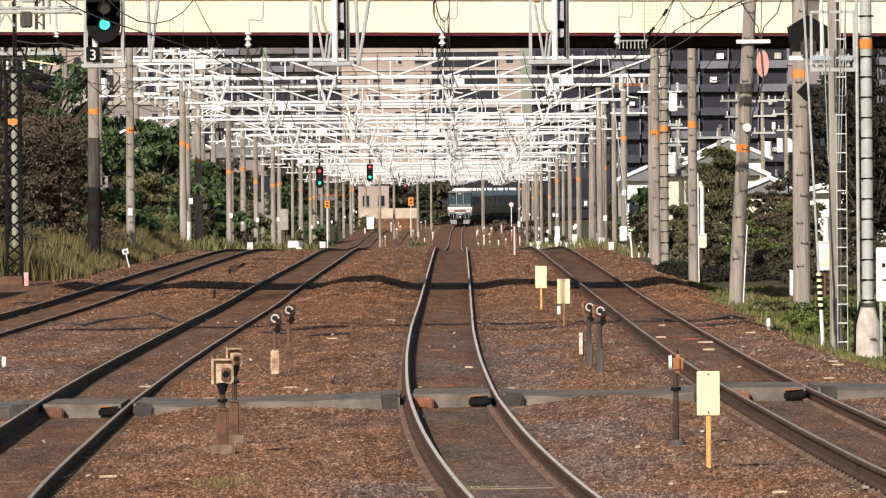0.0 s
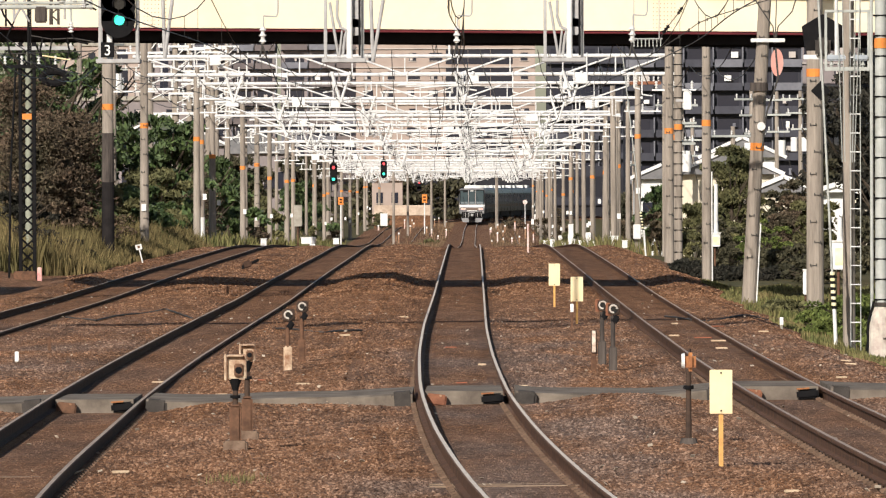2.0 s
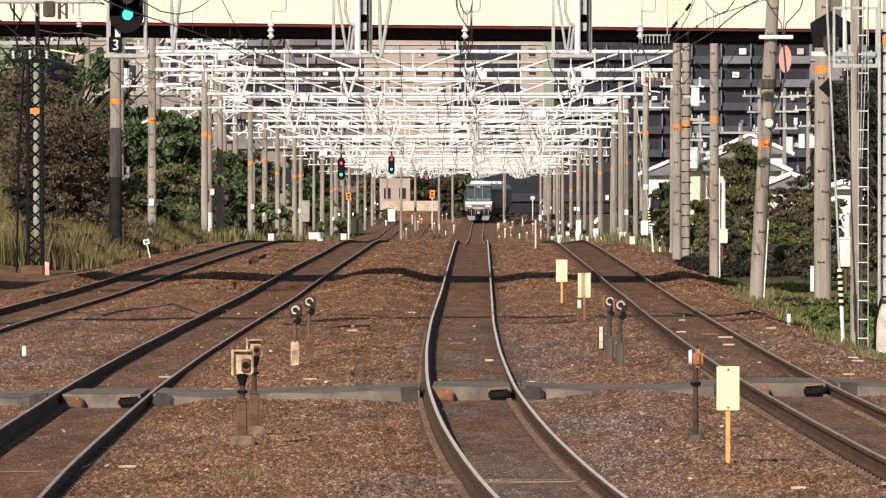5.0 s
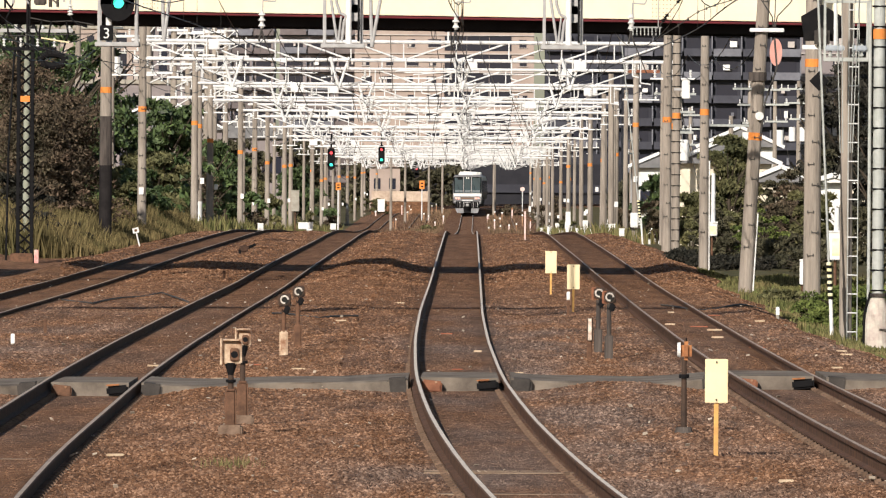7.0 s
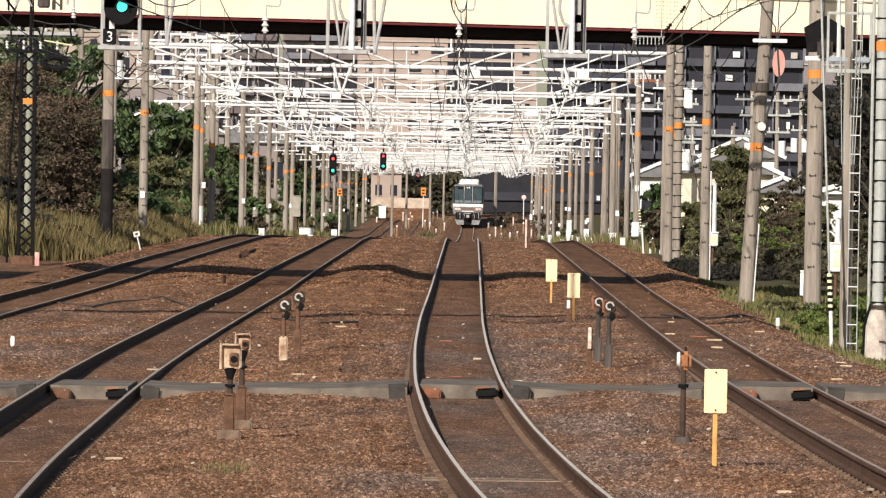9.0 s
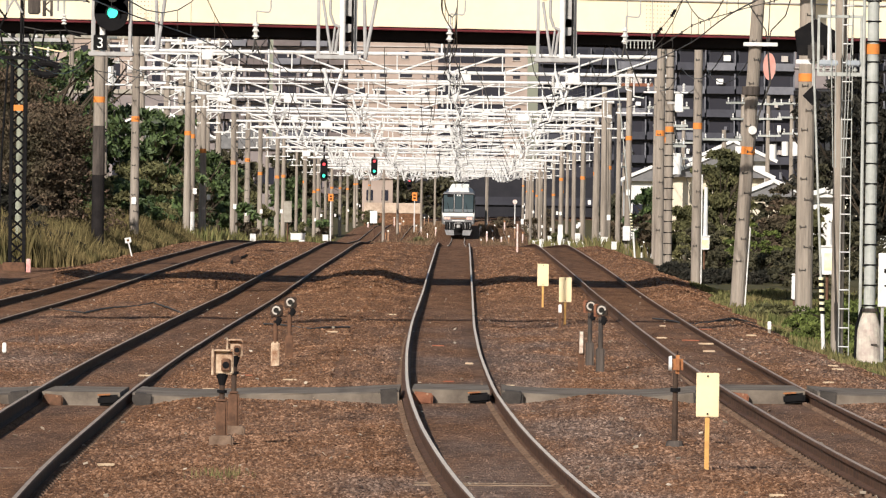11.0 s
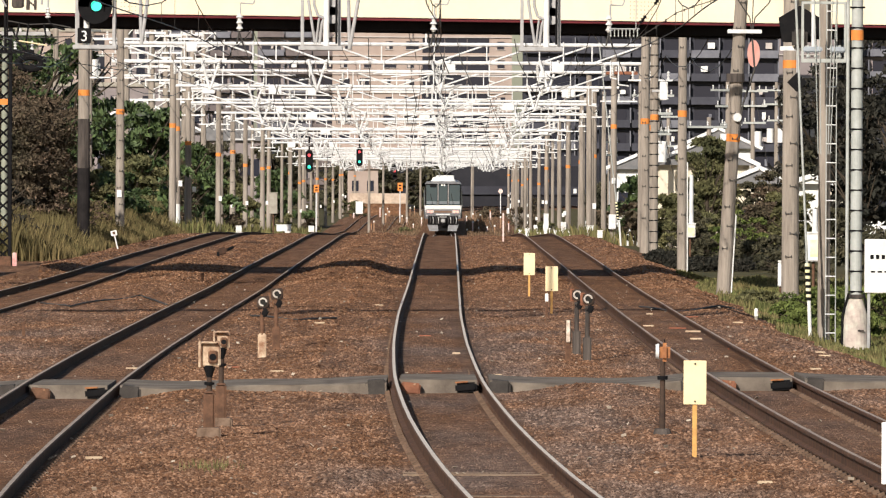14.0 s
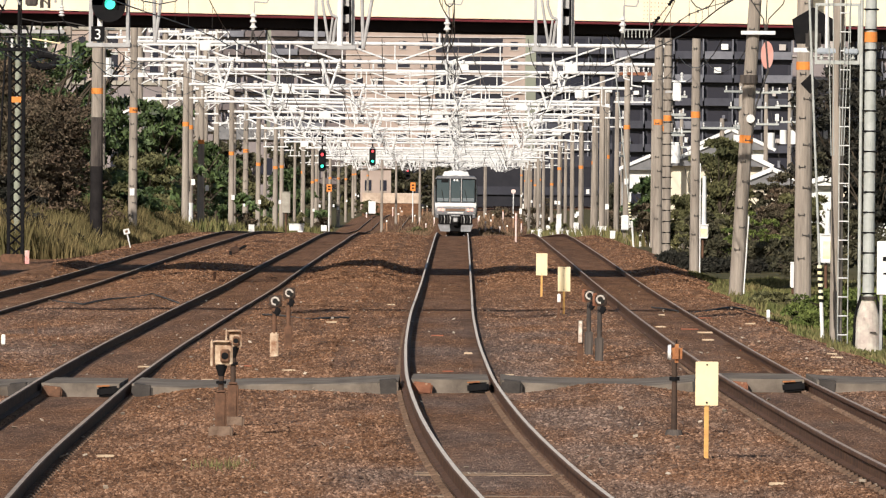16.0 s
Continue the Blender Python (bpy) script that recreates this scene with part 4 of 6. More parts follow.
def pendant_bar(x, z0, dx):
    t = thing("drop_bracket", "grey V-shaped drop bracket over a track", "bracket", "near drop brackets", pose(x, 186.8, 0))
    part("bar", brod((-0.10, 0, 8.6), (0, 0, z0), 0.04), GREYSTEEL, t)
    part("bar", brod((dx, 0, 8.6), (0, 0, z0), 0.04), GREYSTEEL, t)


pendant_bar(-6.7, 5.45, 0.42)
pendant_bar(-2.1, 5.35, 0.55)


# ---- the train ----
STAINLESS = mat("brushed_stainless", (0.115, 0.108, 0.108), (0.075, 0.070, 0.072), 2, 0.4, 0.6)
TRAINFRONT = mat("silver_cab_paint", (0.22, 0.22, 0.225), (0.13, 0.13, 0.135), 5, 0.4, 0.3)
TRAINDARK = mat("train_underframe", (0.05, 0.048, 0.045), (0.09, 0.085, 0.08), 5, 0.8)
TRAINGLASS = glass_material("train_glass", (0.045, 0.070, 0.080), 0.6)
BROWNBAND = mat("brown_stripe", (0.20, 0.115, 0.07), None, 4, 0.5)
HEADLIGHT = lamp_material("train_headlight", (1.0, 0.30, 0.22), 1.2)
ROOFWHITE = mat("pale_roof_fairing", (0.80, 0.79, 0.76), (0.70, 0.69, 0.66), 3, 0.5)
SILVERLAMP = mat("silver_lamp_housing", (0.55, 0.54, 0.52), (0.40, 0.39, 0.38), 5, 0.4, 0.2)
SKIRTGREY = mat("grey_skirt_paint", (0.30, 0.30, 0.31), (0.20, 0.20, 0.20), 5, 0.6)
STRIPGREY = mat("pale_pane_strip", (0.16, 0.19, 0.20), (0.12, 0.14, 0.15), 4, 0.5)
CAR = 20.0
TALL = 1.13  # height of the body over its drawn profile


def loft(sections):
    """A closed skin through rings of equal length, capped."""
    bm = bmesh.new()
    rings = [[bm.verts.new(v) for v in s] for s in sections]
    k = len(rings[0])
    for a, b in zip(rings, rings[1:]):
        for j in range(k):
            bm.faces.new((a[j], a[(j + 1) % k], b[(j + 1) % k], b[j]))
    bm.faces.new(rings[0])
    bm.faces.new(rings[-1][::-1])
    bmesh.ops.recalc_face_normals(bm, faces=bm.faces[:])
    return bm


def car_ring(y, w=1.0, top=1.0, low=1.05):
    pts = [(-1.40, low), (-1.475, low + 0.5), (-1.475, 2.2), (-1.42, 3.05), (-1.25, 3.42), (-0.8, 3.60), (0, 3.66), (0.8, 3.60), (1.25, 3.42), (1.42, 3.05), (1.475, 2.2), (1.475, low + 0.5), (1.40, low)]
    return [(x * w, y, low + (z - low) * top) for x, z in pts]


def train_car(front):
    """A car; its front end is at y = 0 and it runs towards -y; wheels stand on z = 0."""
    t = thing("train_car", "silver commuter train car with a dark-windowed cab front" if front else "silver commuter train car with dark side windows", "train car", "cars of the train")
    y0 = 0.45 if front else 0.25
    secs = [car_ring(y0), car_ring(CAR - 0.25)]
    if front:
        secs = [car_ring(0.0, 0.96, 0.97), car_ring(0.18, 0.98, 0.985)] + secs
    part("body", loft(secs), STAINLESS if not front else TRAINFRONT, t)
    for s in (-1, 1):
        part("stripe", bbox((s * 1.478, CAR / 2 + 0.3, 1.72), (0.02, CAR - 1.4, 0.28)), BROWNBAND, t, "brown stripe")
        for i in range(6):
            part("side_window", bbox((s * 1.462, 2.4 + i * 3.05, 2.45), (0.05, 1.5, 0.85), 0.01), TRAINGLASS, t)
        for i in range(3):
            part("door", bbox((s * 1.465, 3.9 + i * 6.1, 2.05), (0.055, 1.25, 1.9), 0.01), STAINLESS, t, "stainless passenger door")
    part("aircon_unit", bbox((0, 7.0, 3.72), (1.7, 3.2, 0.34), 0.05), ROOFWHITE, t, "pale roof cooling unit")
    part("aircon_unit", bbox((0, 14.0, 3.72), (1.7, 3.2, 0.34), 0.05), ROOFWHITE, t, "pale roof cooling unit")
    part("underframe", bbox((0, CAR / 2, 0.78), (2.3, CAR - 2.6, 0.55), 0.04), TRAINDARK, t)
    for y in (3.0, CAR - 3.0):
        b = part("bogie", bbox((0, y, 0.52), (2.1, 2.9, 0.28), 0.04), TRAINDARK, t)
        for dy in (-1.05, 1.05):
            for s in (-1, 1):
                part("wheel", brod((s * 0.50, y + dy, 0.43), (s * 0.63, y + dy, 0.43), 0.43, 0.43, 20), RUST, b)
    if front:
        mask = part("front_mask", bbox((0, 0.0, 2.72), (2.80, 0.12, 1.58), 0.08), BLACK, t, "black surround of the windscreen")
        for x, w in ((-0.88, 0.86), (0.0, 0.66), (0.88, 0.86)):
            part("windscreen", bbox((x, -0.06, 2.68), (w, 0.04, 1.36), 0.02), TRAINGLASS, mask, "blue-grey windscreen pane")
            # paler strip across the lower part of the pane
            part("pane_strip", bbox((x, -0.075, 2.14), (w * 0.92, 0.02, 0.22), 0.008), STRIPGREY, mask, "pale strip low on the windscreen pane")
        for x in (-0.39, 0.39):
            part("windscreen_post", bbox((x, -0.08, 2.68), (0.055, 0.05, 1.50), 0.01), GREYSTEEL, mask)
        part("wiper", brod((0.80, -0.10, 2.0), (0.62, -0.10, 2.75), 0.02, None, 5), BLACK, mask)
        part("wiper", brod((-0.80, -0.10, 2.0), (-0.98, -0.10, 2.75), 0.02, None, 5), BLACK, mask)
        arch = ((-0.98, 0), (-0.90, 0.16), (-0.70, 0.30), (-0.4, 0.39), (0.4, 0.39), (0.70, 0.30), (0.90, 0.16), (0.98, 0))
        part("roof_fairing", loft([[(x, 0.25, 3.52 + h) for x, h in arch], [(x, 2.2, 3.40 + h) for x, h in arch]]), ROOFWHITE, t, "white roof fairing")
        part("brow", loft([[(-1.42, -0.04, 3.40), (-1.28, -0.04, 3.54), (1.28, -0.04, 3.54), (1.42, -0.04, 3.40)], [(-1.42, 0.2, 3.42), (-1.26, 0.2, 3.60), (1.26, 0.2, 3.60), (1.42, 0.2, 3.42)]]), TRAINFRONT, t)
        for x in (-0.10, 0.10):
            part("roof_lamp", brod((x, -0.11, 3.33), (x, -0.08, 3.33), 0.065, None, 12), WHITE, t)
        part("destination_panel", bbox((-0.75, -0.085, 3.26), (0.5, 0.02, 0.16), 0.01), BLACK, mask)
        part("front_panel", bbox((0, -0.01, 1.82), (2.72, 0.18, 0.27), 0.05), ROOFWHITE, t, "bright white band below the windscreen")
        part("front_apron", bbox((0, 0.01, 1.46), (2.74, 0.16, 0.46), 0.05), TRAINFRONT, t, "silver apron with the lamps")
        part("front_stripe", bbox((0, -0.08, 1.52), (1.36, 0.03, 0.14), 0.01), BROWNBAND, t, "brown stripe between the lamps")
        part("coupler_light_bar", bbox((0, -0.08, 1.34), (1.1, 0.03, 0.08), 0.01), ROOFWHITE, t)
        for q in (-1, 1):
            frame_part = part("headlight_frame", bbox((q * 0.98, -0.07, 1.52), (0.64, 0.08, 0.24), 0.04), SILVERLAMP, t)
            part("headlight", brod((q * 0.88, -0.14, 1.52), (q * 0.88, -0.10, 1.52), 0.085, 0.085, 14), HEADLIGHT, frame_part)
            part("tail_light", brod((q * 1.12, -0.14, 1.52), (q * 1.12, -0.10, 1.52), 0.075, 0.075, 12), HEADLIGHT, frame_part)
            part("corner_fin", loft([[(q * 1.36, -0.02, 1.95), (q * 1.44, -0.02, 1.95), (q * 1.30, -0.02, 1.22), (q * 1.18, -0.02, 1.22)], [(q * 1.36, 0.15, 1.95), (q * 1.44, 0.15, 1.95), (q * 1.30, 0.15, 1.22), (q * 1.18, 0.15, 1.22)]]), ROOFWHITE, t, "white slanted corner trim")
        part("hose_panel", bbox((0, 0.06, 0.94), (2.34, 0.2, 0.62), 0.03), BLACK, t, "black recess behind the coupler")
        for k, x in enumerate((-1.0, -0.78, -0.56, -0.38, 0.38, 0.56, 0.78, 1.0)):
            bm = bmesh.new()
            bend(bm, [(x, -0.06, 1.16), (x + 0.05, -0.16, 0.98), (x + 0.02 * (k % 3), -0.08, 0.72)], 0.03)
            part("brake_hose", bm, SILVERLAMP if k % 2 else TRAINDARK, t)
        coup = part("coupler", bbox((0, -0.25, 0.92), (0.40, 0.6, 0.34), 0.05), TRAINDARK, t)
        part("coupler_face", bbox((0, -0.57, 0.92), (0.26, 0.05, 0.24), 0.03), GREYSTEEL, coup)
        part("coupler_arm", bbox((0, -0.10, 1.16), (0.62, 0.2, 0.06), 0.02), SILVERLAMP, coup)
        part("electric_box", bbox((0, -0.20, 0.66), (0.34, 0.3, 0.16), 0.03), BLACK, coup)
        for q in (-1, 1):
            part("skirt", loft([[(q * 0.40, 0.02, 0.64), (q * 1.22, 0.05, 0.66), (q * 1.04, 0.10, 0.20), (q * 0.36, 0.06, 0.20)], [(q * 0.40, 0.9, 0.64), (q * 1.22, 0.9, 0.66), (q * 1.04, 0.9, 0.20), (q * 0.36, 0.9, 0.20)]]), SKIRTGREY, t, "grey snow skirt")
        part("skirt_notch", bbox((0, 0.25, 0.44), (0.80, 0.3, 0.44), 0.02), BLACK, t)
    for ob in t.children_recursive:
        if ob.name.split(".")[0] not in ("bogie", "wheel"):
            ob.data.transform(Matrix.Diagonal((1, 1, TALL, 1)))
    return t


TRAIN = [train_car(True)]
_mid = train_car(False)
TRAIN.append(_mid)
for _i in range(6):
    TRAIN.append(copy_thing(_mid, pose(0, 0, 0)))
# pantograph on the front car's roof
_pant = bmesh.new()
for _a, _b in (((-0.5, 4.6, 4.10), (-0.25, 5.6, 4.6)), ((0.5, 4.6, 4.10), (0.25, 5.6, 4.6)), ((-0.25, 5.6, 4.6), (-0.6, 4.7, 5.0)), ((0.25, 5.6, 4.6), (0.6, 4.7, 5.0)), ((-0.85, 4.7, 5.0), (0.85, 4.7, 5.0))):
    rod(_pant, _a, _b, 0.03, None, 6)
part("pantograph", _pant, GREYSTEEL, TRAIN[0])


def motions():
    """The train runs towards the camera, car by car along the curve."""
    for i, car in enumerate(TRAIN):
        rows = []
        for k in range(17):
            d = 985 - 14.0 * k - 0.7 * k * k + i * CAR
            xa, xb = float(track_x("centre", d)), float(track_x("centre", d + CAR))
            za, zb = float(rail_z(d)), float(rail_z(d + CAR))
            turn = -math.degrees(math.atan2(xb - xa, CAR))
            rows.append((float(k), pose(xa, d, za, math.degrees(math.atan2(zb - za, CAR)), 0, turn)))
        walk(car, rows)


# ---- trackside signs and lamps ----
def marker_plate(x, y, w, h, top, label, face=None):
    z = ground_z(x, y)
    t = thing("marker_sign", label, "sign", "trackside marker signs", pose(x, y, z))
    part("plate", bbox((0, -0.03, top - h / 2), (w, 0.012, h), 0.005), face or YELLOWPLATE, t)
    part("post", bbox((0, 0, (top - 0.05) / 2 - 0.05), (0.045, 0.03, top), 0.006), ORANGEPOST, t)
    for dz in (0.03, h - 0.03):
        part("bolt", brod((0, -0.05, top - dz), (0, -0.03, top - dz), 0.009, None, 8), BLACK, t)
    return t


marker_plate(2.45, 82.2, 0.222, 0.428, 0.945, "blank cream sign plate on an ochre post in the ballast")
marker_plate(2.06, 161, 0.24, 0.47, 0.90, "blank cream sign plate on a thin ochre post")
marker_plate(1.82, 179.5, 0.24, 0.47, 0.92, "blank cream sign plate on a thin ochre post")
marker_plate(3.79, 70.5, 0.26, 0.52, 0.70, "blank white sign plate beside the track", WHITE)


STAINEDCREAM = mat("rust_stained_cream", (0.66, 0.52, 0.37), (0.26, 0.13, 0.075), 7, 0.75)
CHALKY = mat("chalky_white_paint", (0.72, 0.68, 0.62), (0.46, 0.38, 0.32), 14, 0.7)
PALEBASE = mat("pale_rusty_base", (0.24, 0.165, 0.118), (0.12, 0.078, 0.054), 6, 0.9, bump=0.004)


def box_marker(x, y, top, w, h, faded):
    z = ground_z(x, y)
    t = thing("trackside_lamp_box", "rust-streaked square lamp box on a rusty post" if not faded else "small cream lamp box on a thick rusty post", "trackside lamp", "trackside lamps", pose(x, y, z))
    part("footing", bbox((0, 0, 0.035), (0.26, 0.30, 0.13), 0.02), PALEBASE, t, "weathered concrete footing")
    part("sleeve", bbox((0, 0, 0.28), (0.125, 0.125, 0.40), 0.02), RUSTPOST, t, "square rusty sleeve")
    part("sleeve_cap", bbox((0, 0, 0.475), (0.105, 0.105, 0.03), 0.01), RUST, t)
    part("post", brod((0, 0, 0.3), (0, 0, top - h - 0.04), 0.030, 0.030, 12), SOOTYPOST, t)
    part("collar", brod((0, 0, top - h - 0.20), (0, 0, top - h - 0.17), 0.055, 0.055, 12), BLACK, t)
    part("neck", brod((0, 0, top - h - 0.12), (0, 0, top - h + 0.01), 0.03, 0.07, 12), BLACK, t)
    head = part("head", bbox((0.02, 0.03, top - h / 2), (w, 0.18, h), 0.012), STAINEDCREAM, t)
    part("backing", bbox((-w * 0.52, -0.06, top - h / 2), (w * 0.12, 0.14, h * 1.06), 0.006), STAINEDCREAM, t, "pale edge plate")
    part("hood", bbox((0.0, -0.08, top - 0.012), (w * 0.9, 0.10, 0.014), 0.004), STAINEDCREAM, head)
    part("lens_box", bbox((w * 0.20, -0.075, top - h * 0.62), (w * 0.50, 0.05, h * 0.52), 0.012), RUSTPOST, head)
    part("lens", brod((w * 0.20, -0.105, top - h * 0.62), (w * 0.20, -0.09, top - h * 0.62), w * 0.19, None, 14), BLACK, head)
    return t


box_marker(-2.53, 91.5, 1.03, 0.20, 0.27, False)
box_marker(-2.52, 96.0, 1.085, 0.15, 0.20, True)


def round_lamp(x, y, top, wide, label):
    z = ground_z(x, y)
    t = thing("trackside_lamp", label, "trackside lamp", "trackside lamps", pose(x, y, z))
    part("footing", bbox((0, 0, 0.16), (0.125, 0.10, 0.40), 0.02), STAINEDCREAM if wide else RUSTPOST if x < 0 else DARKPOLE, t)
    part("post", brod((0, 0, 0.25), (0, 0, top - 0.20), 0.034, 0.034, 12), RUSTPOST if x < 0 else DARKPOLE, t)
    if x > 0:
        part("plate", bbox((-0.07, 0.03, top - 0.10), (0.07, 0.06, 0.19), 0.01), REDBLOCK, t, "rust-stained side plate")
    part("case", bbox((0.01, 0.06, top - 0.10), (0.19, 0.12, 0.18), 0.015), SOOTYPOST, t)
    housing = part("housing", brod((0.01, 0.14, top - 0.10), (0.01, -0.02, top - 0.10), 0.088, 0.088, 20), SOOTYPOST, t)
    # only the sunlit part of the rim is modelled, as a white arc
    part("rim", rim_ring(0.01, -0.035, top - 0.095, 0.054, 0.014, 0, 280), CHALKY, housing, "white arc for the lit part of the lamp rim")
    part("lens", brod((0.01, -0.02, top - 0.10), (0.01, -0.03, top - 0.10), 0.066, 0.066, 16), DEADLAMP, housing)
    part("bracket", bbox((0.035, -0.02, top - 0.25), (0.11, 0.06, 0.13), 0.02, (0, 30, 0)), BLACK, t)
    return t


def rim_ring(cx, cy, cz, r, thick, a0, a1):
    """Part of a ring facing the line's near end."""
    bm = bmesh.new()
    pts = [(cx + r * math.cos(radians(a0 + (a1 - a0) * q / 16)), cy, cz + r * math.sin(radians(a0 + (a1 - a0) * q / 16))) for q in range(17)]
    bend(bm, pts, thick, 6)
    return bm


round_lamp(-2.70, 126, 0.92, True, "round lamp with a white rim on a rusty post")
round_lamp(-2.63, 133, 0.97, False, "round lamp with a white rim behind another lamp")
round_lamp(2.13, 125, 1.01, False, "round lamp with a white rim on a grey post")
round_lamp(2.02, 128, 0.99, False, "round lamp with a white rim on a dark post")




def barrel_marker(x, y):
    t = thing("barrel_lamp", "small rusty barrel lamp on a thin steel post", "trackside lamp", "trackside lamps", pose(x, y, ground_z(x, y)))
    part("footing", brod((0, 0, -0.05), (0, 0, 0.06), 0.12, 0.08, 12), DARKPOLE, t)
    part("post", brod((0, 0, -0.1), (0, 0, 0.78), 0.034, 0.026, 12), SOOTYPOST, t)
    part("collar", brod((0, 0, 0.58), (0, 0, 0.62), 0.055, 0.055, 12), BLACK, t)
    part("barrel", bbox((0.02, 0, 0.87), (0.12, 0.16, 0.20), 0.04), ORANGERUST, t)
    part("lens", brod((-0.075, 0, 0.88), (-0.04, 0, 0.88), 0.075, 0.085, 16), PORCELAIN, t)
    part("stud", brod((0.02, 0, 0.96), (0.02, 0, 1.01), 0.008, None, 6), BLACK, t)


barrel_marker(2.33, 89.7)


def stake(x, y, h, w, material, label, cap=None):
    t = thing("marker_stake", label, "stake", "marker stakes", pose(x, y, ground_z(x, y)))
    part("shaft", bbox((0, 0, h / 2 - 0.05), (w, w * 0.7, h + 0.1), w * 0.2), material, t)
    if cap:
        part("cap", bbox((0, 0, h - 0.04), (w * 1.25, w, 0.16), w * 0.2), cap, t)
    return t


STRIPED = mat("pink_white_stake", (0.78, 0.70, 0.66), (0.62, 0.36, 0.30), 9, 0.7)
_half = stake(1.84, 124.5, 0.62, 0.085, RUSTPOST, "short rusty stake with a worn white plate")
part("plate", bbox((0, -0.05, 0.44), (0.075, 0.02, 0.34), 0.01), mat("flaking_white_paint", (0.74, 0.66, 0.56), (0.34, 0.20, 0.13), 11, 0.75), _half)
stake(1.93, 158, 0.40, 0.05, RUSTPOST, "short rusty stake with a white cap", WHITE)
stake(1.97, 280, 0.95, 0.055, STRIPED, "thin worn pinkish stake standing in the ballast")
stake(5.92, 160, 0.20, 0.055, CONCRETE, "short stake with a white cap at the weed edge", WHITE)
stake(-7.06, 132, 0.13, 0.05, CONCRETE, "short stake with white bands", WHITE)
stake(-7.05, 142, 0.24, 0.055, RUSTPOST, "short rusty stake in the ballast")
stake(-5.65, 198, 0.22, 0.08, RUSTPOST, "short rusty stake beside the rail")
for _x, _y in ((2.4, 700), (2.9, 705), (3.6, 700), (4.3, 715), (5.0, 712), (1.9, 690), (-2.6, 720), (-3.4, 780), (-5.9, 715), (-6.3, 735), (-2.0, 760), (5.6, 730), (-8.3, 872), (-7.75, 880), (-6.6, 874), (-5.9, 885), (-5.7, 881), (-4.6, 880), (-3.5, 876), (-3.1, 888), (-2.3, 870), (2.2, 820), (2.9, 842), (3.5, 812), (4.6, 836), (5.1, 760), (3.1, 760), (-9.0, 845), (-5.5, 800), (-3.9, 790), (2.0, 780)):
    stake(_x, _y, 0.35 + (_x * 37 + _y * 13) % 10 * 0.075, 0.08 + (_y % 3) * 0.03, STRIPED if (_x * 10) % 2 < 1 else RUSTPLATE, "worn reddish stake between far tracks", WHITE if int(_y * 7 + _x * 10) % 3 else ORANGERUST)


# ---- small fixtures by the far left track ----
def rail_greaser(x, y):
    t = thing("rail_greaser", "small dark rail greaser box beside the rail", "greaser", "", pose(x, y, ground_z(x, y)))
    part("tank", bbox((0, 0, 0.13), (0.26, 0.26, 0.20), 0.04, (0, -14, 0)), DARKRUST, t)
    part("spout", bbox((0.21, 0, 0.21), (0.28, 0.10, 0.08), 0.03, (0, -26, 0)), BLACK, t)
    part("leg", bbox((-0.12, 0, 0.04), (0.08, 0.2, 0.14), 0.01), BLACK, t)


rail_greaser(-6.15, 235)


def tilted_sign(x, y):
    t = thing("tilted_sign", "small white sign on a leaning post in the grass edge", "sign", "", pose(x, y, ground_z(x, y), 0, -14, 0))
    part("post", brod((0, 0, -0.05), (0, 0, 0.52), 0.022, None, 8), WHITE, t)
    part("plate", bbox((0, -0.03, 0.50), (0.20, 0.02, 0.17), 0.01), WHITE, t)
    part("mark", bbox((0, -0.045, 0.50), (0.08, 0.01, 0.07), 0.005), RUSTPOST, t)


tilted_sign(-9.75, 253)


# ---- boxes, guys and boards beside the line ----
def lineside_box(x, y, z, size, label, tube=0.0, material=None):
    t = thing("lineside_box", label, "equipment box", "lineside boxes", pose(x, y, ground_z(x, y)))
    skin = WHITE if material in (None, PALEYELLOW) else material
    cabinet = part("cabinet", bbox((0, 0, z), size, 0.02), skin, t)
    part("lid", bbox((0, -0.01, z + size[2] / 2 + 0.015), (size[0] * 1.1, size[1] * 1.1, 0.04), 0.008), skin, t)
    if material is PALEYELLOW:
        part("notice_plate", bbox((0.03, -size[1] / 2 - 0.004, z - 0.02), (size[0] * 0.62, 0.012, size[2] * 0.62), 0.003), PALEYELLOW, cabinet, "yellow notice plate")
    part("post", brod((0, 0.05, -0.1), (0, 0.05, z), 0.035, None, 8), RUSTPOST, t)
    if tube:
        part("tube", brod((0.03, 0, z + size[2] / 2), (0.03, 0, z + size[2] / 2 + tube), 0.07, 0.055, 12), GALV, t)
    return t


PALEYELLOW = mat("pale_yellow_paint", (0.80, 0.72, 0.34), (0.84, 0.80, 0.66), 3, 0.6)
lineside_box(8.27, 189, 1.36, (0.36, 0.22, 0.62), "pale yellow and white lineside box", 0.55, PALEYELLOW)
lineside_box(7.2, 247, 1.10, (0.30, 0.22, 0.38), "pale yellow lineside box under a grey tube", 1.45, PALEYELLOW)
lineside_box(7.62, 191, 0.72, (0.13, 0.12, 0.55), "slim white lineside box by a stout pole", 0, WHITE)
lineside_box(-9.48, 470, 1.9, (0.45, 0.3, 1.15), "grey lineside cabinet beyond the tracks", 0, CONCRETE)
lineside_box(-8.9, 470, 0.5, (0.8, 0.3, 0.35), "low white lineside box", 0, WHITE)
lineside_box(6.2, 360, 0.5, (0.35, 0.3, 0.5), "white lineside box by the portal poles", 0, WHITE)
lineside_box(5.9, 430, 0.4, (0.6, 0.3, 0.5), "white lineside box by far poles", 0, WHITE)
lineside_box(-7.3, 730, 1.95, (0.62, 0.3, 1.05), "white lineside box between far tracks", 0, WHITE)


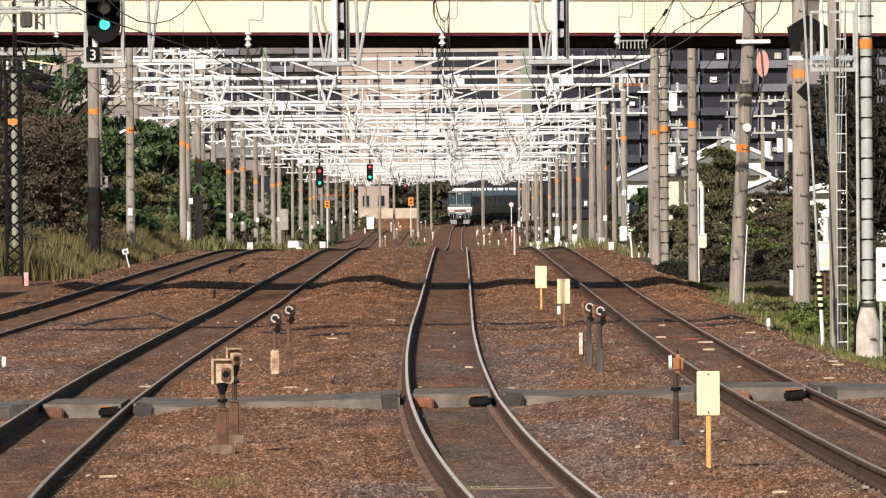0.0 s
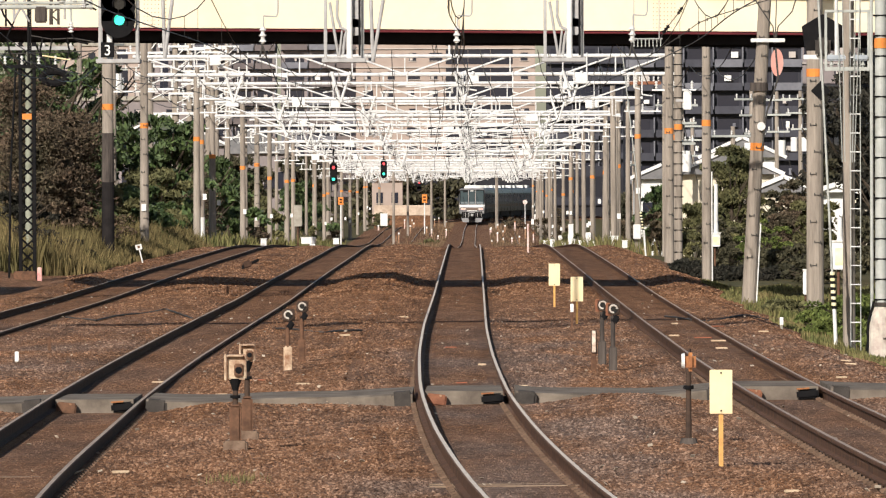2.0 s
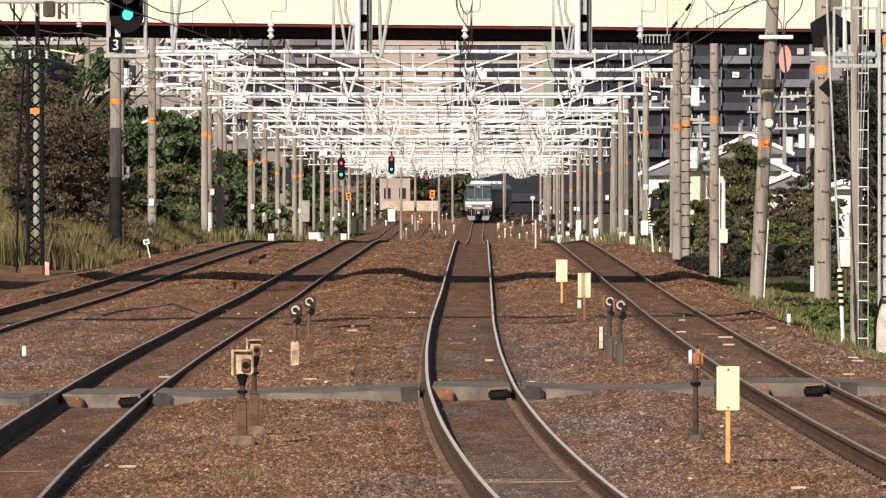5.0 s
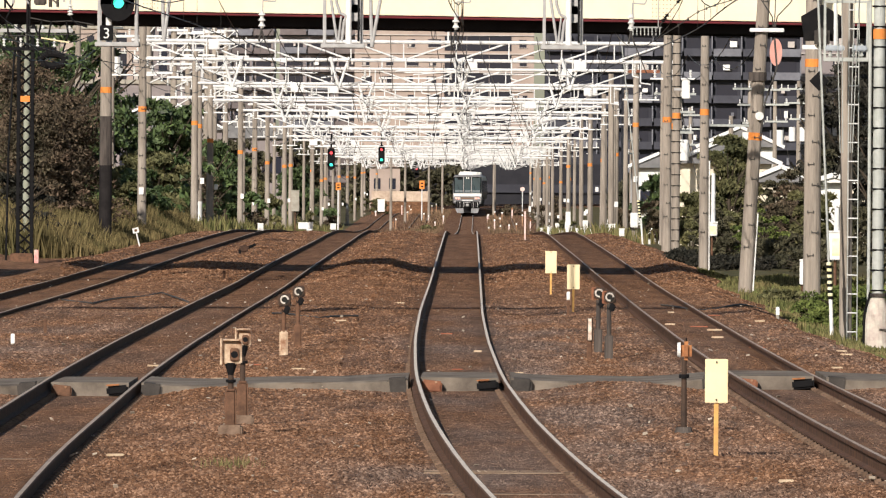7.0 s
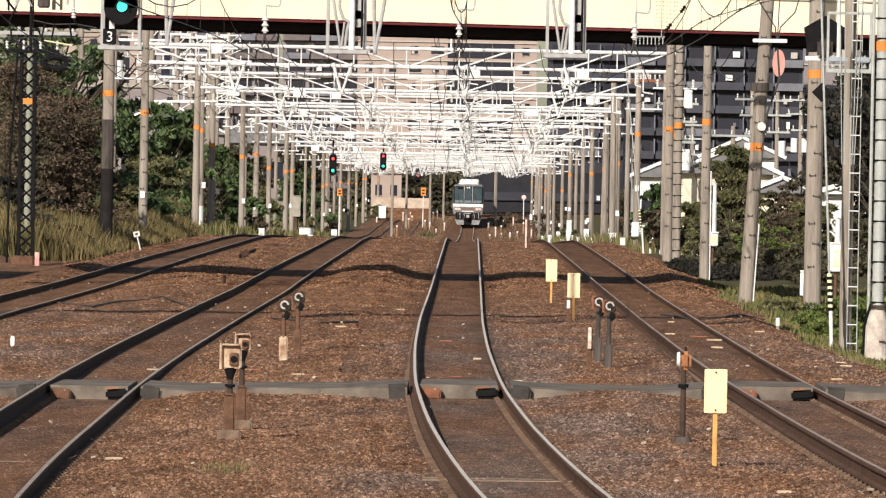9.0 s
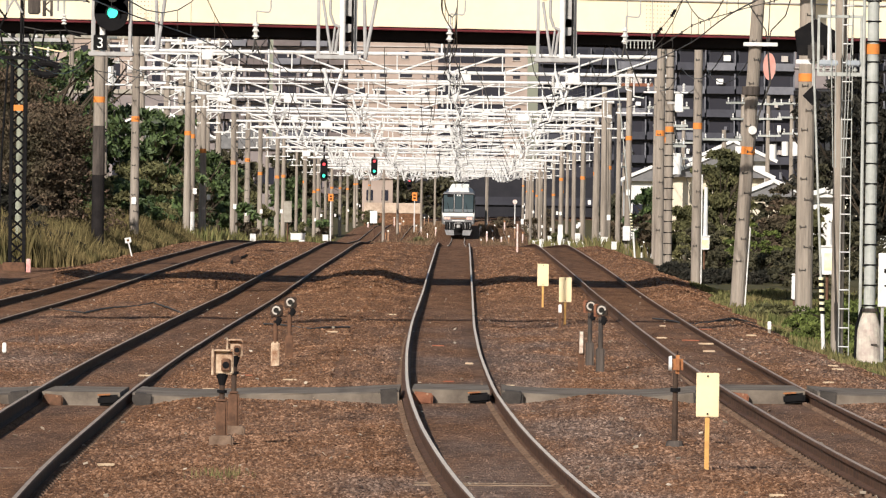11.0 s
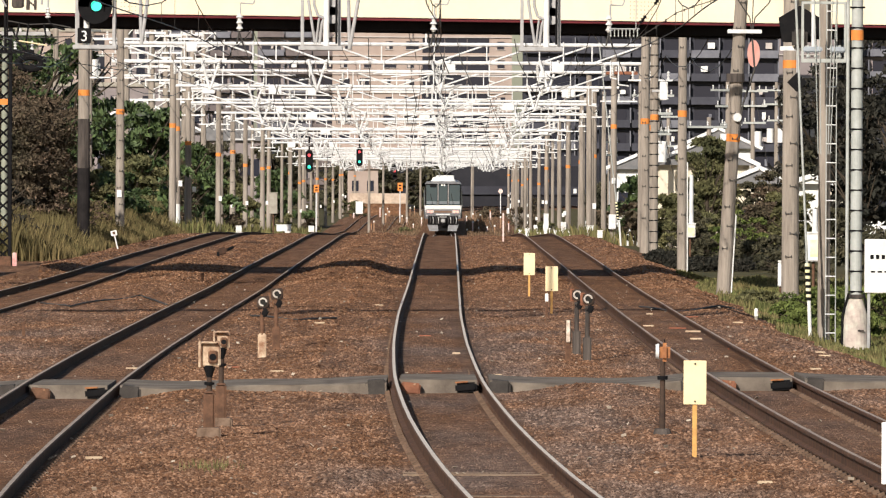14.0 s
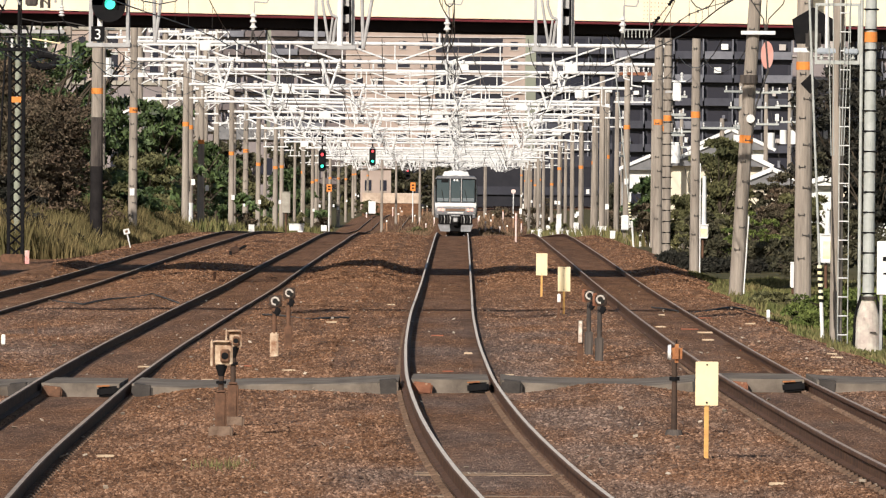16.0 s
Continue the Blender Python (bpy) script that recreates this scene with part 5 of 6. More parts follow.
def guy_guard(x, y, lean, z0=0.0):
    t = thing("guy_wire_guard", "yellow and black striped guard on a guy wire", "guy guard", "guy wires", pose(x, y, ground_z(x, y)))
    part("wire", brod((0, 0, 0), (lean * 6, 0, 7.5), 0.022, None, 6), AGEDGALV, t)
    part("sleeve", brod((0, 0, 0.0), (lean * 0.5, 0, 0.62 + z0), 0.035, None, 10), WHITE, t)
    for i in range(12):
        a, b = 0.62 + z0 + i * 0.055, 0.62 + z0 + (i + 1) * 0.055
        part("stripe", brod((lean * a * 0.8, 0, a), (lean * b * 0.8 + 0.006, 0, b), 0.046, None, 10), PALEYELLOW if i % 2 else BLACK, t)


guy_guard(6.56, 151, -0.06, 0.12)
guy_guard(6.50, 310, -0.14, 0.35)


def notice_board(x, y):
    t = thing("notice_board", "white notice board on posts with a row of dark lettering", "notice board", "", pose(x, y, ground_z(x, y)))
    part("panel", bbox((0.6, 0, 1.50), (1.2, 0.03, 0.95), 0.01), WHITE, t)
    for sx in (0.08, 1.12):
        part("post", bbox((sx, 0.04, 0.7), (0.05, 0.05, 2.0), 0.008), GREYSTEEL, t)
    for i in range(6):
        part("letter_bar", bbox((0.13 + i * 0.10, -0.018, 1.66), (0.06, 0.006, 0.075)), BLACK, t)
        part("letter_bar", bbox((0.15 + i * 0.12, -0.018, 1.40), (0.08, 0.006, 0.03)), BLACK, t)


notice_board(7.42, 149)


# ---- boards and boxes along the far tracks ----
def speed_board(x, y, z, w, h, label):
    t = thing("speed_board", label, "sign", "far trackside boards", pose(x, y, ground_z(x, y)))
    part("post", brod((0, 0, -0.1), (0, 0, z + h), 0.05, None, 8), GALV, t)
    part("board", bbox((0, -0.07, z + h / 2), (w, 0.03, h), 0.01), ORANGE, t)
    for k in range(2):
        part("figure_bar", bbox((0, -0.095, z + h * (0.32 + 0.36 * k)), (w * 0.5, 0.01, h * 0.16)), BLACK, t)


speed_board(-8.45, 560, 2.9, 0.34, 0.5, "orange board with dark bars on a post")
speed_board(-4.15, 800, 3.0, 0.48, 0.80, "tall orange board with dark bars beside far tracks")


def disc_sign(x, y, z):
    t = thing("disc_sign", "round pale red disc sign on a thin post", "sign", "far trackside boards", pose(x, y, ground_z(x, y)))
    part("post", brod((0, 0, -0.1), (0, 0, z), 0.06, None, 8), GALV, t)
    part("disc", brod((0, -0.08, z), (0, -0.05, z), 0.27, 0.27, 20), STRIPED, t)


disc_sign(6.6, 985, 2.7)
for _x, _y, _z, _s in ((5.9, 392, 0.45, (0.42, 0.3, 0.55)), (5.75, 470, 0.5, (0.5, 0.3, 0.7)), (6.0, 520, 0.4, (0.7, 0.3, 0.5)), (5.7, 575, 0.5, (0.45, 0.3, 0.8)), (5.9, 640, 0.5, (0.7, 0.3, 0.7)), (6.1, 330, 0.4, (0.3, 0.3, 0.4)), (-9.6, 520, 0.5, (0.5, 0.3, 0.6)), (-9.4, 600, 0.5, (0.6, 0.3, 0.6)), (-9.7, 400, 0.45, (0.4, 0.3, 0.5)), (6.3, 520, 1.6, (0.45, 0.3, 1.3))):
    lineside_box(_x, _y, _z * 0.8, tuple(v * 0.68 for v in _s), "white lineside box beside the far poles")


BLOCKPAINT = mat("pale_blue_grey_paint", (0.42, 0.46, 0.50), (0.30, 0.33, 0.36), 6, 0.6)


# ---- equipment on the right-hand poles ----
def pole_gear():
    t = thing("peaked_signal", "black peaked signal seen from behind on a bracket", "signal", "", pose(7.84, 186.85, -0.16))
    bm = bmesh.new()
    ring = [(-0.38, 5.72), (-0.46, 6.26), (0.0, 6.53), (0.46, 6.26), (0.36, 5.72)]
    a = [bm.verts.new((x, 0, z)) for x, z in ring]
    b = [bm.verts.new((x, 0.16, z)) for x, z in ring]
    bm.faces.new(a)
    bm.faces.new(b[::-1])
    for i in range(5):
        bm.faces.new((a[i], b[i], b[(i + 1) % 5], a[(i + 1) % 5]))
    bmesh.ops.recalc_face_normals(bm, faces=bm.faces[:])
    part("backboard", bm, BLACK, t)
    part("lamp_case", bbox((0.0, -0.12, 5.80), (0.34, 0.24, 0.42), 0.06), DARKDECK, t, "dark grey lamp case")
    part("bracket", bbox((0.05, 0.05, 5.58), (0.95, 0.10, 0.10), 0.01), GALV, t)
    part("hanger", brod((0.30, -0.05, 5.5), (0.30, -0.05, 8.82), 0.04), GALV, t)
    bm = bmesh.new()
    box(bm, (0, 0, 0), (0.31, 0.08, 0.31), (0, 45, 0))
    d = part("diamond_board", bm, BLACK, t, "black diamond board")
    d.location = (-0.06, -0.30, 4.83)
    part("diamond_arm", brod((-0.06, -0.26, 4.83), (-0.06, -0.26, 5.55), 0.02, None, 6), GREYSTEEL, t)
    g = thing("pole_crossarm", "steel crossarm with pale insulators on a slim pole", "crossarm", "", pose(6.75, 150.5, 0))
    part("arm", bbox((0, 0, 4.66), (0.80, 0.10, 0.07), 0.006), AGEDGALV, g)
    for s in (-0.38, 0.38):
        part("side_bar", bbox((s, 0, 5.17), (0.045, 0.05, 1.06), 0.005), AGEDGALV, g)
    part("top_bar", bbox((0, 0, 5.69), (0.80, 0.06, 0.05), 0.005), AGEDGALV, g)
    part("block", bbox((-0.2, -0.02, 4.86), (0.34, 0.12, 0.10), 0.02), BLOCKPAINT, g)
    part("block", bbox((0.24, -0.02, 4.86), (0.26, 0.12, 0.10), 0.02), BLOCKPAINT, g)
    for x in (-0.28, -0.14, 0.14, 0.28):
        bm = bmesh.new()
        insulator(bm, (x, 0, 4.70), (x, 0, 4.94), 0.045, 3)
        part("insulator", bm, AGEDGALV, g)
    for x in (-0.24, -0.12, 0.2, 0.3):
        part("lead_wire", brod((x * 0.4, -0.1, 3.0), (x, -0.05, 8.0), 0.008, None, 5), AGEDGALV, g)
    c = thing("pole_crossarm", "pale crossarm with wires on the leaning pole", "crossarm", "", pose(6.80, 197, -0.12))
    part("arm", bbox((0.18, -0.22, 6.08), (0.80, 0.08, 0.09), 0.01), GALV, c)
    for path, r in (([(0.35, -0.2, 6.0), (0.30, -0.2, 6.4), (-0.1, -0.2, 7.0)], 0.014), ([(0.35, -0.2, 6.0), (0.42, -0.2, 6.4), (0.75, -0.2, 6.75), (1.0, -0.2, 7.6)], 0.014),
                    ([(0.35, -0.2, 6.0), (0.40, -0.2, 7.5)], 0.012), ([(0.36, -0.2, 5.9), (0.42, -0.2, 5.2), (0.15, -0.2, 4.4), (0.05, -0.2, 3.6)], 0.022)):
        bm = bmesh.new()
        bend(bm, path, r)
        part("lead", bm, WIRE, c)
    bm = bmesh.new()
    rod(bm, (0.02, -0.25, 4.08), (0.02, -0.12, 4.08), 0.10, 0.10, 16)
    part("round_box", bm, PORCELAIN, c, "pale round fitting")
    part("clamp", brod((-0.02, 0, 4.9), (-0.02, 0, 5.1), 0.21, 0.21, 16), DARKPOLE, c)
    m = thing("round_mirror_back", "faded pink round disc board on an arm", "disc board", "", pose(8.48, 232, 0.5))
    bm = bmesh.new()
    rod(bm, (0, 0, 5.45), (0, 0.03, 5.45), 0.30, 0.30, 24)
    ob = part("disc", bm, mat("faded_pink", (0.62, 0.27, 0.22), (0.56, 0.33, 0.28), 3), m)
    ob.scale = (0.58, 1, 1.25)
    ob.location = (0, 0, -1.36)
    part("arm", brod((-1.6, 0.05, 6.0), (0.2, 0.05, 5.9), 0.03), GREYSTEEL, m)


pole_gear()


def line_gear():
    """Small insulators and arms on the wires before and beyond the road bridge."""
    t = thing("insulator_rake", "row of small pale insulators hung on a thin bar", "insulator", "", pose(4.0, 188.4, 5.74))
    part("bar", brod((-0.34, 0, 0.12), (0.34, 0, 0.12), 0.016, None, 6), GREYSTEEL, t)
    part("hanger", brod((-0.30, 0, 0.12), (-0.30, 0, 2.85), 0.012, None, 6), GREYSTEEL, t)
    part("hanger", brod((0.26, 0, 0.12), (0.26, 0, 2.85), 0.012, None, 6), GREYSTEEL, t)
    for i in range(8):
        bm = bmesh.new()
        insulator(bm, (-0.30 + i * 0.085, 0, -0.06), (-0.30 + i * 0.085, 0, 0.12), 0.020, 3)
        part("pin_insulator", bm, AGEDGALV, t)
    w = thing("span_wire", "dark slanting span wire with two black strain insulators", "overhead wire", "", pose(4.07, 188, 5.52))
    pts = [(0, 0, 0), (0.32, 0, 0.54), (0.65, 0, 0.94), (0.90, 0, 1.35), (1.9, 0, 3.0)]
    bm = bmesh.new()
    bend(bm, pts, 0.010, 5)
    part("wire", bm, WIRE, w)
    for a, b in (((0.27, 0, 0.46), (0.40, 0, 0.63)), ((0.60, 0, 0.88), (0.70, 0, 1.03))):
        bm = bmesh.new()
        insulator(bm, a, b, 0.055, 3)
        part("strain_insulator", bm, BLACK, w, "black strain insulator")
    g = thing("span_wire", "dark span wire with small clips rising to a line pole", "overhead wire", "", pose(4.07, 188.2, 5.50))
    pts = [(0, 0, 0), (0.63, 0, 0.40), (1.07, 0, 0.71), (1.45, 0, 0.86), (2.39, 0, 1.15), (3.4, 0, 1.42)]
    bm = bmesh.new()
    bend(bm, pts, 0.011, 5)
    part("wire", bm, WIRE, g)
    for a, b in zip(pts[1:], pts[2:]):
        for u in (0.0, 0.5):
            c = Vector(a) + (Vector(b) - Vector(a)) * u
            part("clip", brod(c + Vector((0, 0, -0.035)), c + Vector((0, 0, 0.03)), 0.02, None, 6), WIRE, g)
    r = thing("rusty_crossarm", "rust-red crossarm with small white pin insulators", "crossarm", "", pose(7.2, 344.82, 6.75))
    part("arm", bbox((0, 0, 0), (1.35, 0.10, 0.13), 0.01), REDBLOCK, r)
    for i in range(5):
        bm = bmesh.new()
        insulator(bm, (-0.2 + i * 0.19, 0, 0.06), (-0.2 + i * 0.19, 0, 0.26), 0.05, 3)
        part("pin_insulator", bm, PORCELAIN, r)
    part("strap", bbox((-0.25, 0.10, 0.0), (0.34, 0.22, 0.10), 0.01), GREYSTEEL, r)


line_gear()


# ---- plants ----
LEAF = mat("green_leaves", (0.088, 0.124, 0.040), (0.030, 0.052, 0.018), 0.9, 0.6, per_piece=0.65)
LEAFDARK = mat("dark_leaves", (0.102, 0.090, 0.052), (0.042, 0.042, 0.027), 0.5, 0.75, per_piece=0.5)
LEAFBROWN = mat("autumn_twigs", (0.140, 0.092, 0.064), (0.075, 0.068, 0.042), 0.5, 0.85, per_piece=0.6)
LEAFYELLOW = mat("yellowing_leaves", (0.165, 0.150, 0.068), (0.068, 0.072, 0.034), 0.4, 0.8, per_piece=0.5)
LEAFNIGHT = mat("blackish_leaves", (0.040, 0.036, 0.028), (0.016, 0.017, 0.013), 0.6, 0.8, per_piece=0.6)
BARK = mat("bark", (0.09, 0.07, 0.05), (0.05, 0.04, 0.03), 5, 0.9, bump=0.01)
GRASS = mat("tall_dry_grass", (0.205, 0.152, 0.070), (0.095, 0.086, 0.036), 0.35, 0.85, per_piece=0.45)
WEED = mat("green_weeds", (0.115, 0.132, 0.045), (0.19, 0.15, 0.07), 0.5, 0.85, per_piece=0.45)


def leaf_cloud(rng, centres, radii, count, size, droop=0.5):
    """Small drooping leaves over flattened clumps, thin below, so that gaps stay between the clumps."""
    n = len(centres)
    pick = rng.integers(0, n, count)
    d = rng.normal(size=(count, 3))
    d /= np.linalg.norm(d, axis=1)[:, None]
    d[:, 2] = np.where(d[:, 2] < -0.25, -d[:, 2], d[:, 2]) * 0.62
    p = centres[pick] + d * (radii[pick] * (0.45 + 0.6 * rng.random(count) ** 0.7))[:, None]
    p[:, 2] -= 0.22 * radii[pick] * rng.random(count) ** 3
    u = rng.normal(size=(count, 3)) + d * 0.8 - np.array([0, 0, 1.0]) * droop
    u /= np.linalg.norm(u, axis=1)[:, None]
    v = np.cross(u, rng.normal(size=(count, 3)))
    v /= np.linalg.norm(v, axis=1)[:, None]
    s = size * rng.uniform(0.5, 1.5, count)[:, None]
    quad = np.stack([p - u * s, p + v * s * 0.42, p + u * s, p - v * s * 0.42], 1)
    return quad.reshape(-1, 3), np.arange(count * 4).reshape(-1, 4)


def tree(name, x, y, h, w, material, label, seed, leaves=7000, size=0.14, clumps=60, base=None, category="tree"):
    rng = np.random.default_rng(seed)
    z = ground_z(x, y) if base is None else base
    t = thing(name, label, category, "lineside trees", pose(x, y, z))
    bm = bmesh.new()
    rod(bm, (0, 0, -0.3), (0.1, 0, h * 0.5), 0.05 * w, 0.03 * w, 8)
    for i in range(16):
        a = rng.uniform(0, math.tau)
        z0 = h * rng.uniform(0.15, 0.55)
        rod(bm, (0.05, 0, z0), (math.cos(a) * w * 0.42, math.sin(a) * w * 0.42, z0 + h * rng.uniform(0.2, 0.42)), 0.018 * w, 0.006 * w, 5)
    part("trunk", bm, BARK, t)
    c = np.stack([rng.normal(0, 0.22 * w, clumps), rng.normal(0, 0.22 * w, clumps), rng.uniform(0.12, 0.95, clumps) * h], -1)
    c[:, :2] *= (1.25 - 0.55 * (c[:, 2:3] / h))
    r = rng.uniform(0.07, 0.20, clumps) * w
    verts, faces = leaf_cloud(rng, c, r, leaves, size, 0.2 if material is LEAFBROWN else 0.9)
    soup("crown", verts, faces, material, t)
    return t


_trees = [
    (-14.9, 300, 6.6, 5.0, LEAF), (-16.9, 310, 5.3, 4.6, LEAF), (-15.6, 352, 6.0, 4.4, LEAF), (-13.2, 372, 5.2, 4.2, LEAF), (-14.6, 275, 4.6, 3.4, LEAFBROWN),
    (-12.6, 264, 4.6, 2.9, LEAFBROWN), (-13.4, 262, 3.9, 2.8, LEAFBROWN), (-18.8, 330, 5.6, 5.0, LEAFBROWN), (-12.6, 410, 4.2, 3.2, LEAF), (-12.9, 352, 2.9, 2.4, LEAFYELLOW), (-12.0, 305, 2.0, 2.0, LEAF), (-12.4, 385, 3.4, 2.6, LEAFBROWN), (-13.0, 455, 4.0, 3.6, LEAF), (-12.8, 500, 3.8, 3.0, LEAFYELLOW), (-14.5, 560, 5.0, 4.0, LEAFDARK),
    (-13.0, 640, 4.6, 4.0, LEAF), (-15, 760, 6.0, 5.0, LEAFDARK),
    (-12.5, 292, 1.9, 2.0, LEAFYELLOW), (-12.2, 306, 2.1, 2.0, LEAF), (-12.8, 318, 2.4, 2.2, LEAFYELLOW), (-12.0, 326, 1.7, 1.6, LEAF), (-13.4, 290, 2.6, 2.2, LEAF),
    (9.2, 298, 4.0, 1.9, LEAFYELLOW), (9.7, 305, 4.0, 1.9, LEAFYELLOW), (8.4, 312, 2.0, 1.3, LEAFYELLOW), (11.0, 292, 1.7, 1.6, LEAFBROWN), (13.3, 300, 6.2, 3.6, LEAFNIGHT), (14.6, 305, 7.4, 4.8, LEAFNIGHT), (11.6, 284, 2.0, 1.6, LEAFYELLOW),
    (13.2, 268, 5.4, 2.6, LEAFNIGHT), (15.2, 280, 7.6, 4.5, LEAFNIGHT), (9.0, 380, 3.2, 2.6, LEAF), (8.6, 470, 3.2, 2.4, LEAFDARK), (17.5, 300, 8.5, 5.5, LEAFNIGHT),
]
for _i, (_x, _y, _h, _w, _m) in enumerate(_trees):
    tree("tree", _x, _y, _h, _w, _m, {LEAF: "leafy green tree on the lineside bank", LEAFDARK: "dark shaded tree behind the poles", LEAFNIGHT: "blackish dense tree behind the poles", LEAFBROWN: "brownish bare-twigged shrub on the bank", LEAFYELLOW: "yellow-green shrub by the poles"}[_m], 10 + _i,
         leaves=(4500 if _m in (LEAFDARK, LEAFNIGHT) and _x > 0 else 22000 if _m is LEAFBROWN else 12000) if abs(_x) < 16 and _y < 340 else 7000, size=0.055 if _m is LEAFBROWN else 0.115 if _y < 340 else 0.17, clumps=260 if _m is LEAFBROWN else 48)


DRYWEED = mat("dry_weed", (0.20, 0.125, 0.080), (0.12, 0.085, 0.048), 1.5, 0.9, per_piece=0.5)


def blades(name, rng, xs, ys, hs, width, material, label):
    n = len(xs)
    z = rail_z(ys) + bump_z(xs, ys) - 0.03
    a = rng.uniform(0, math.tau, n)
    dx, dy = np.cos(a) * width, np.sin(a) * width
    lx, ly = rng.normal(0, 0.17, n) * hs, rng.normal(0, 0.2, n) * hs
    base = np.stack([xs, ys, z], -1)
    side = np.stack([dx, dy, np.zeros(n)], -1)
    mid = base + np.stack([lx * 0.35, ly * 0.35, hs * 0.6], -1)
    tip = base + np.stack([lx, ly, hs], -1)
    verts = np.stack([base - side, base + side, mid + side * 0.7, tip, mid - side * 0.7], 1).reshape(-1, 3)
    faces = np.arange(n * 5).reshape(-1, 5)
    return tagged(soup(name, verts, faces, material), label, "grass", kind="stuff")


_rng = np.random.default_rng(5)
_n = 42000
_y = _rng.uniform(237, 335, _n)
_x = track_x("far_left", _y) - 2.2 - np.abs(_rng.normal(0, 2.2, _n))
blades("bank_grass", _rng, _x, _y, _rng.uniform(0.45, 1.30, _n) * np.clip((track_x("far_left", _y) - 1.9 - _x) / 1.5, 0.25, 1), 0.018, GRASS, "tall dry yellow-green grass on the lineside bank")
_n = 60000
_y = _rng.uniform(128, 228, _n)
_x = track_x("right", _y) + 2.6 + np.abs(_rng.normal(0, 2.2, _n)) + 0.35 * np.sin(_y * 0.4)
_clump = np.array([noise.noise((float(a) * 0.9, float(b) * 0.16, 3.0)) for a, b in zip(_x, _y)]) * 0.9 + 0.45
_clump = np.clip(_clump, 0, 1)
blades("verge_weeds", _rng, _x, _y, _rng.uniform(0.05, 0.22, _n) * (0.45 + 1.6 * _clump ** 2) * np.clip((260 - _y) / 50, 0.3, 1), 0.022, WEED, "low green weeds along the right-hand verge")
_n = 9000
_y = _rng.uniform(330, 700, _n)
_x = np.where(_rng.random(_n) < 0.6, track_x("far_left", _y) - 2.2 - np.abs(_rng.normal(0, 1.5, _n)), track_x("right", _y) + 2.2 + np.abs(_rng.normal(0, 1.2, _n)))
blades("far_weeds", _rng, _x, _y, _rng.uniform(0.2, 0.9, _n), 0.04, WEED, "rough weeds beside the far tracks")
_n = 5500
_y = _rng.uniform(560, 960, _n)
_x = track_x("centre", _y) + np.where(_rng.random(_n) < 0.5, -1, 1) * (1.9 + np.abs(_rng.normal(0, 1.6, _n)))
blades("dry_weeds", _rng, _x, _y, _rng.uniform(0.1, 0.55, _n) ** 1.3, 0.035, DRYWEED, "dry brownish weeds between the far tracks")
_n = 150
_y = 80.2 + _rng.normal(0, 0.6, _n)
_x = -2.2 + _rng.normal(0, 0.12, _n)
blades("ballast_tuft", _rng, _x, _y, _rng.uniform(0.04, 0.16, _n), 0.004, WEED, "small green tuft growing in the ballast")


# ---- loose stones of the ballast ----
def stones(name, y0, y1, half, count, size, seed, bed=False, lift=0.05):
    rng = np.random.default_rng(seed)
    y = y0 + (y1 - y0) * rng.random(count) ** 1.4
    x = rng.uniform(-1, 1, count) * half(y)
    near = np.minimum.reduce([np.abs(x - track_x(k, y)) for k in PLAN])
    keep = (near > 0.64 + 0.3 * rng.random(count)) & (x < track_x("right", y) + 2.6) & ~((y > 108) & (y < 111.8))
    if bed:
        keep = (near < 0.92) & (np.abs(near - 0.566) > 0.17) & ~((y > 107.9) & (y < 111.8))
    x, y = x[keep], y[keep]
    n = len(x)
    s = size * rng.uniform(0.45, 1.35, n)
    z = rail_z(y) + bump_z(x, y) + s * lift
    base = np.array([[1, 0, 0], [0, 1, 0], [-1, 0, 0], [0, -1, 0], [0, 0, 1], [0, 0, -1]], float)
    off = base[None] * rng.uniform(0.55, 1.25, (n, 6, 1)) + rng.normal(0, 0.18, (n, 6, 3))
    a = rng.uniform(0, math.tau, n)
    c, q = np.cos(a)[:, None], np.sin(a)[:, None]
    off = np.stack([off[..., 0] * c - off[..., 1] * q, off[..., 0] * q + off[..., 1] * c, off[..., 2] * 0.6], -1)
    verts = np.stack([x, y, z], -1)[:, None] + off * s[:, None, None]
    tri = np.array([[0, 1, 4], [1, 2, 4], [2, 3, 4], [3, 0, 4], [1, 0, 5], [2, 1, 5], [3, 2, 5], [0, 3, 5]])
    faces = (np.arange(n)[:, None, None] * 6 + tri[None]).reshape(-1, 3)
    tagged(soup(name, verts, faces, BEDSTONE if bed else STONE), "loose rust-brown crushed stones between the tracks", "ballast", kind="stuff")


stones("ballast_stones", 66, 118, lambda y: 0.058 * y + 0.6, 140000, 0.022, 3)
stones("ballast_stones", 112, 200, lambda y: 0.056 * y + 0.6, 100000, 0.025, 4)
stones("trackbed_grit", 66, 125, lambda y: 0.058 * y + 0.6, 150000, 0.013, 6, True, -0.1)
stones("trackbed_grit", 118, 230, lambda y: 0.054 * y + 0.6, 110000, 0.018, 7, True, -0.1)
stones("ballast_stones", 195, 310, lambda y: 0.045 * y + 0.6, 55000, 0.036, 5)


# ---- scraps, chips and cables on the ballast ----
PALEWOOD = mat("weathered_pale_wood", (0.58, 0.46, 0.32), (0.44, 0.30, 0.19), 5, 0.85)
REDSCRAP = mat("reddish_scrap", (0.36, 0.13, 0.075), (0.24, 0.09, 0.055), 6, 0.85)


def scrap(x, y, w, material, label, turn=0.0, h=0.03):
    t = thing("wood_scrap", label, "scrap", "scraps on the ballast", pose(x, y, ground_z(x, y) + h * 0.4, 0, 0, turn))
    part("plank", bbox((0, 0, 0), (w, 0.06, h * 0.8), 0.006), material, t)


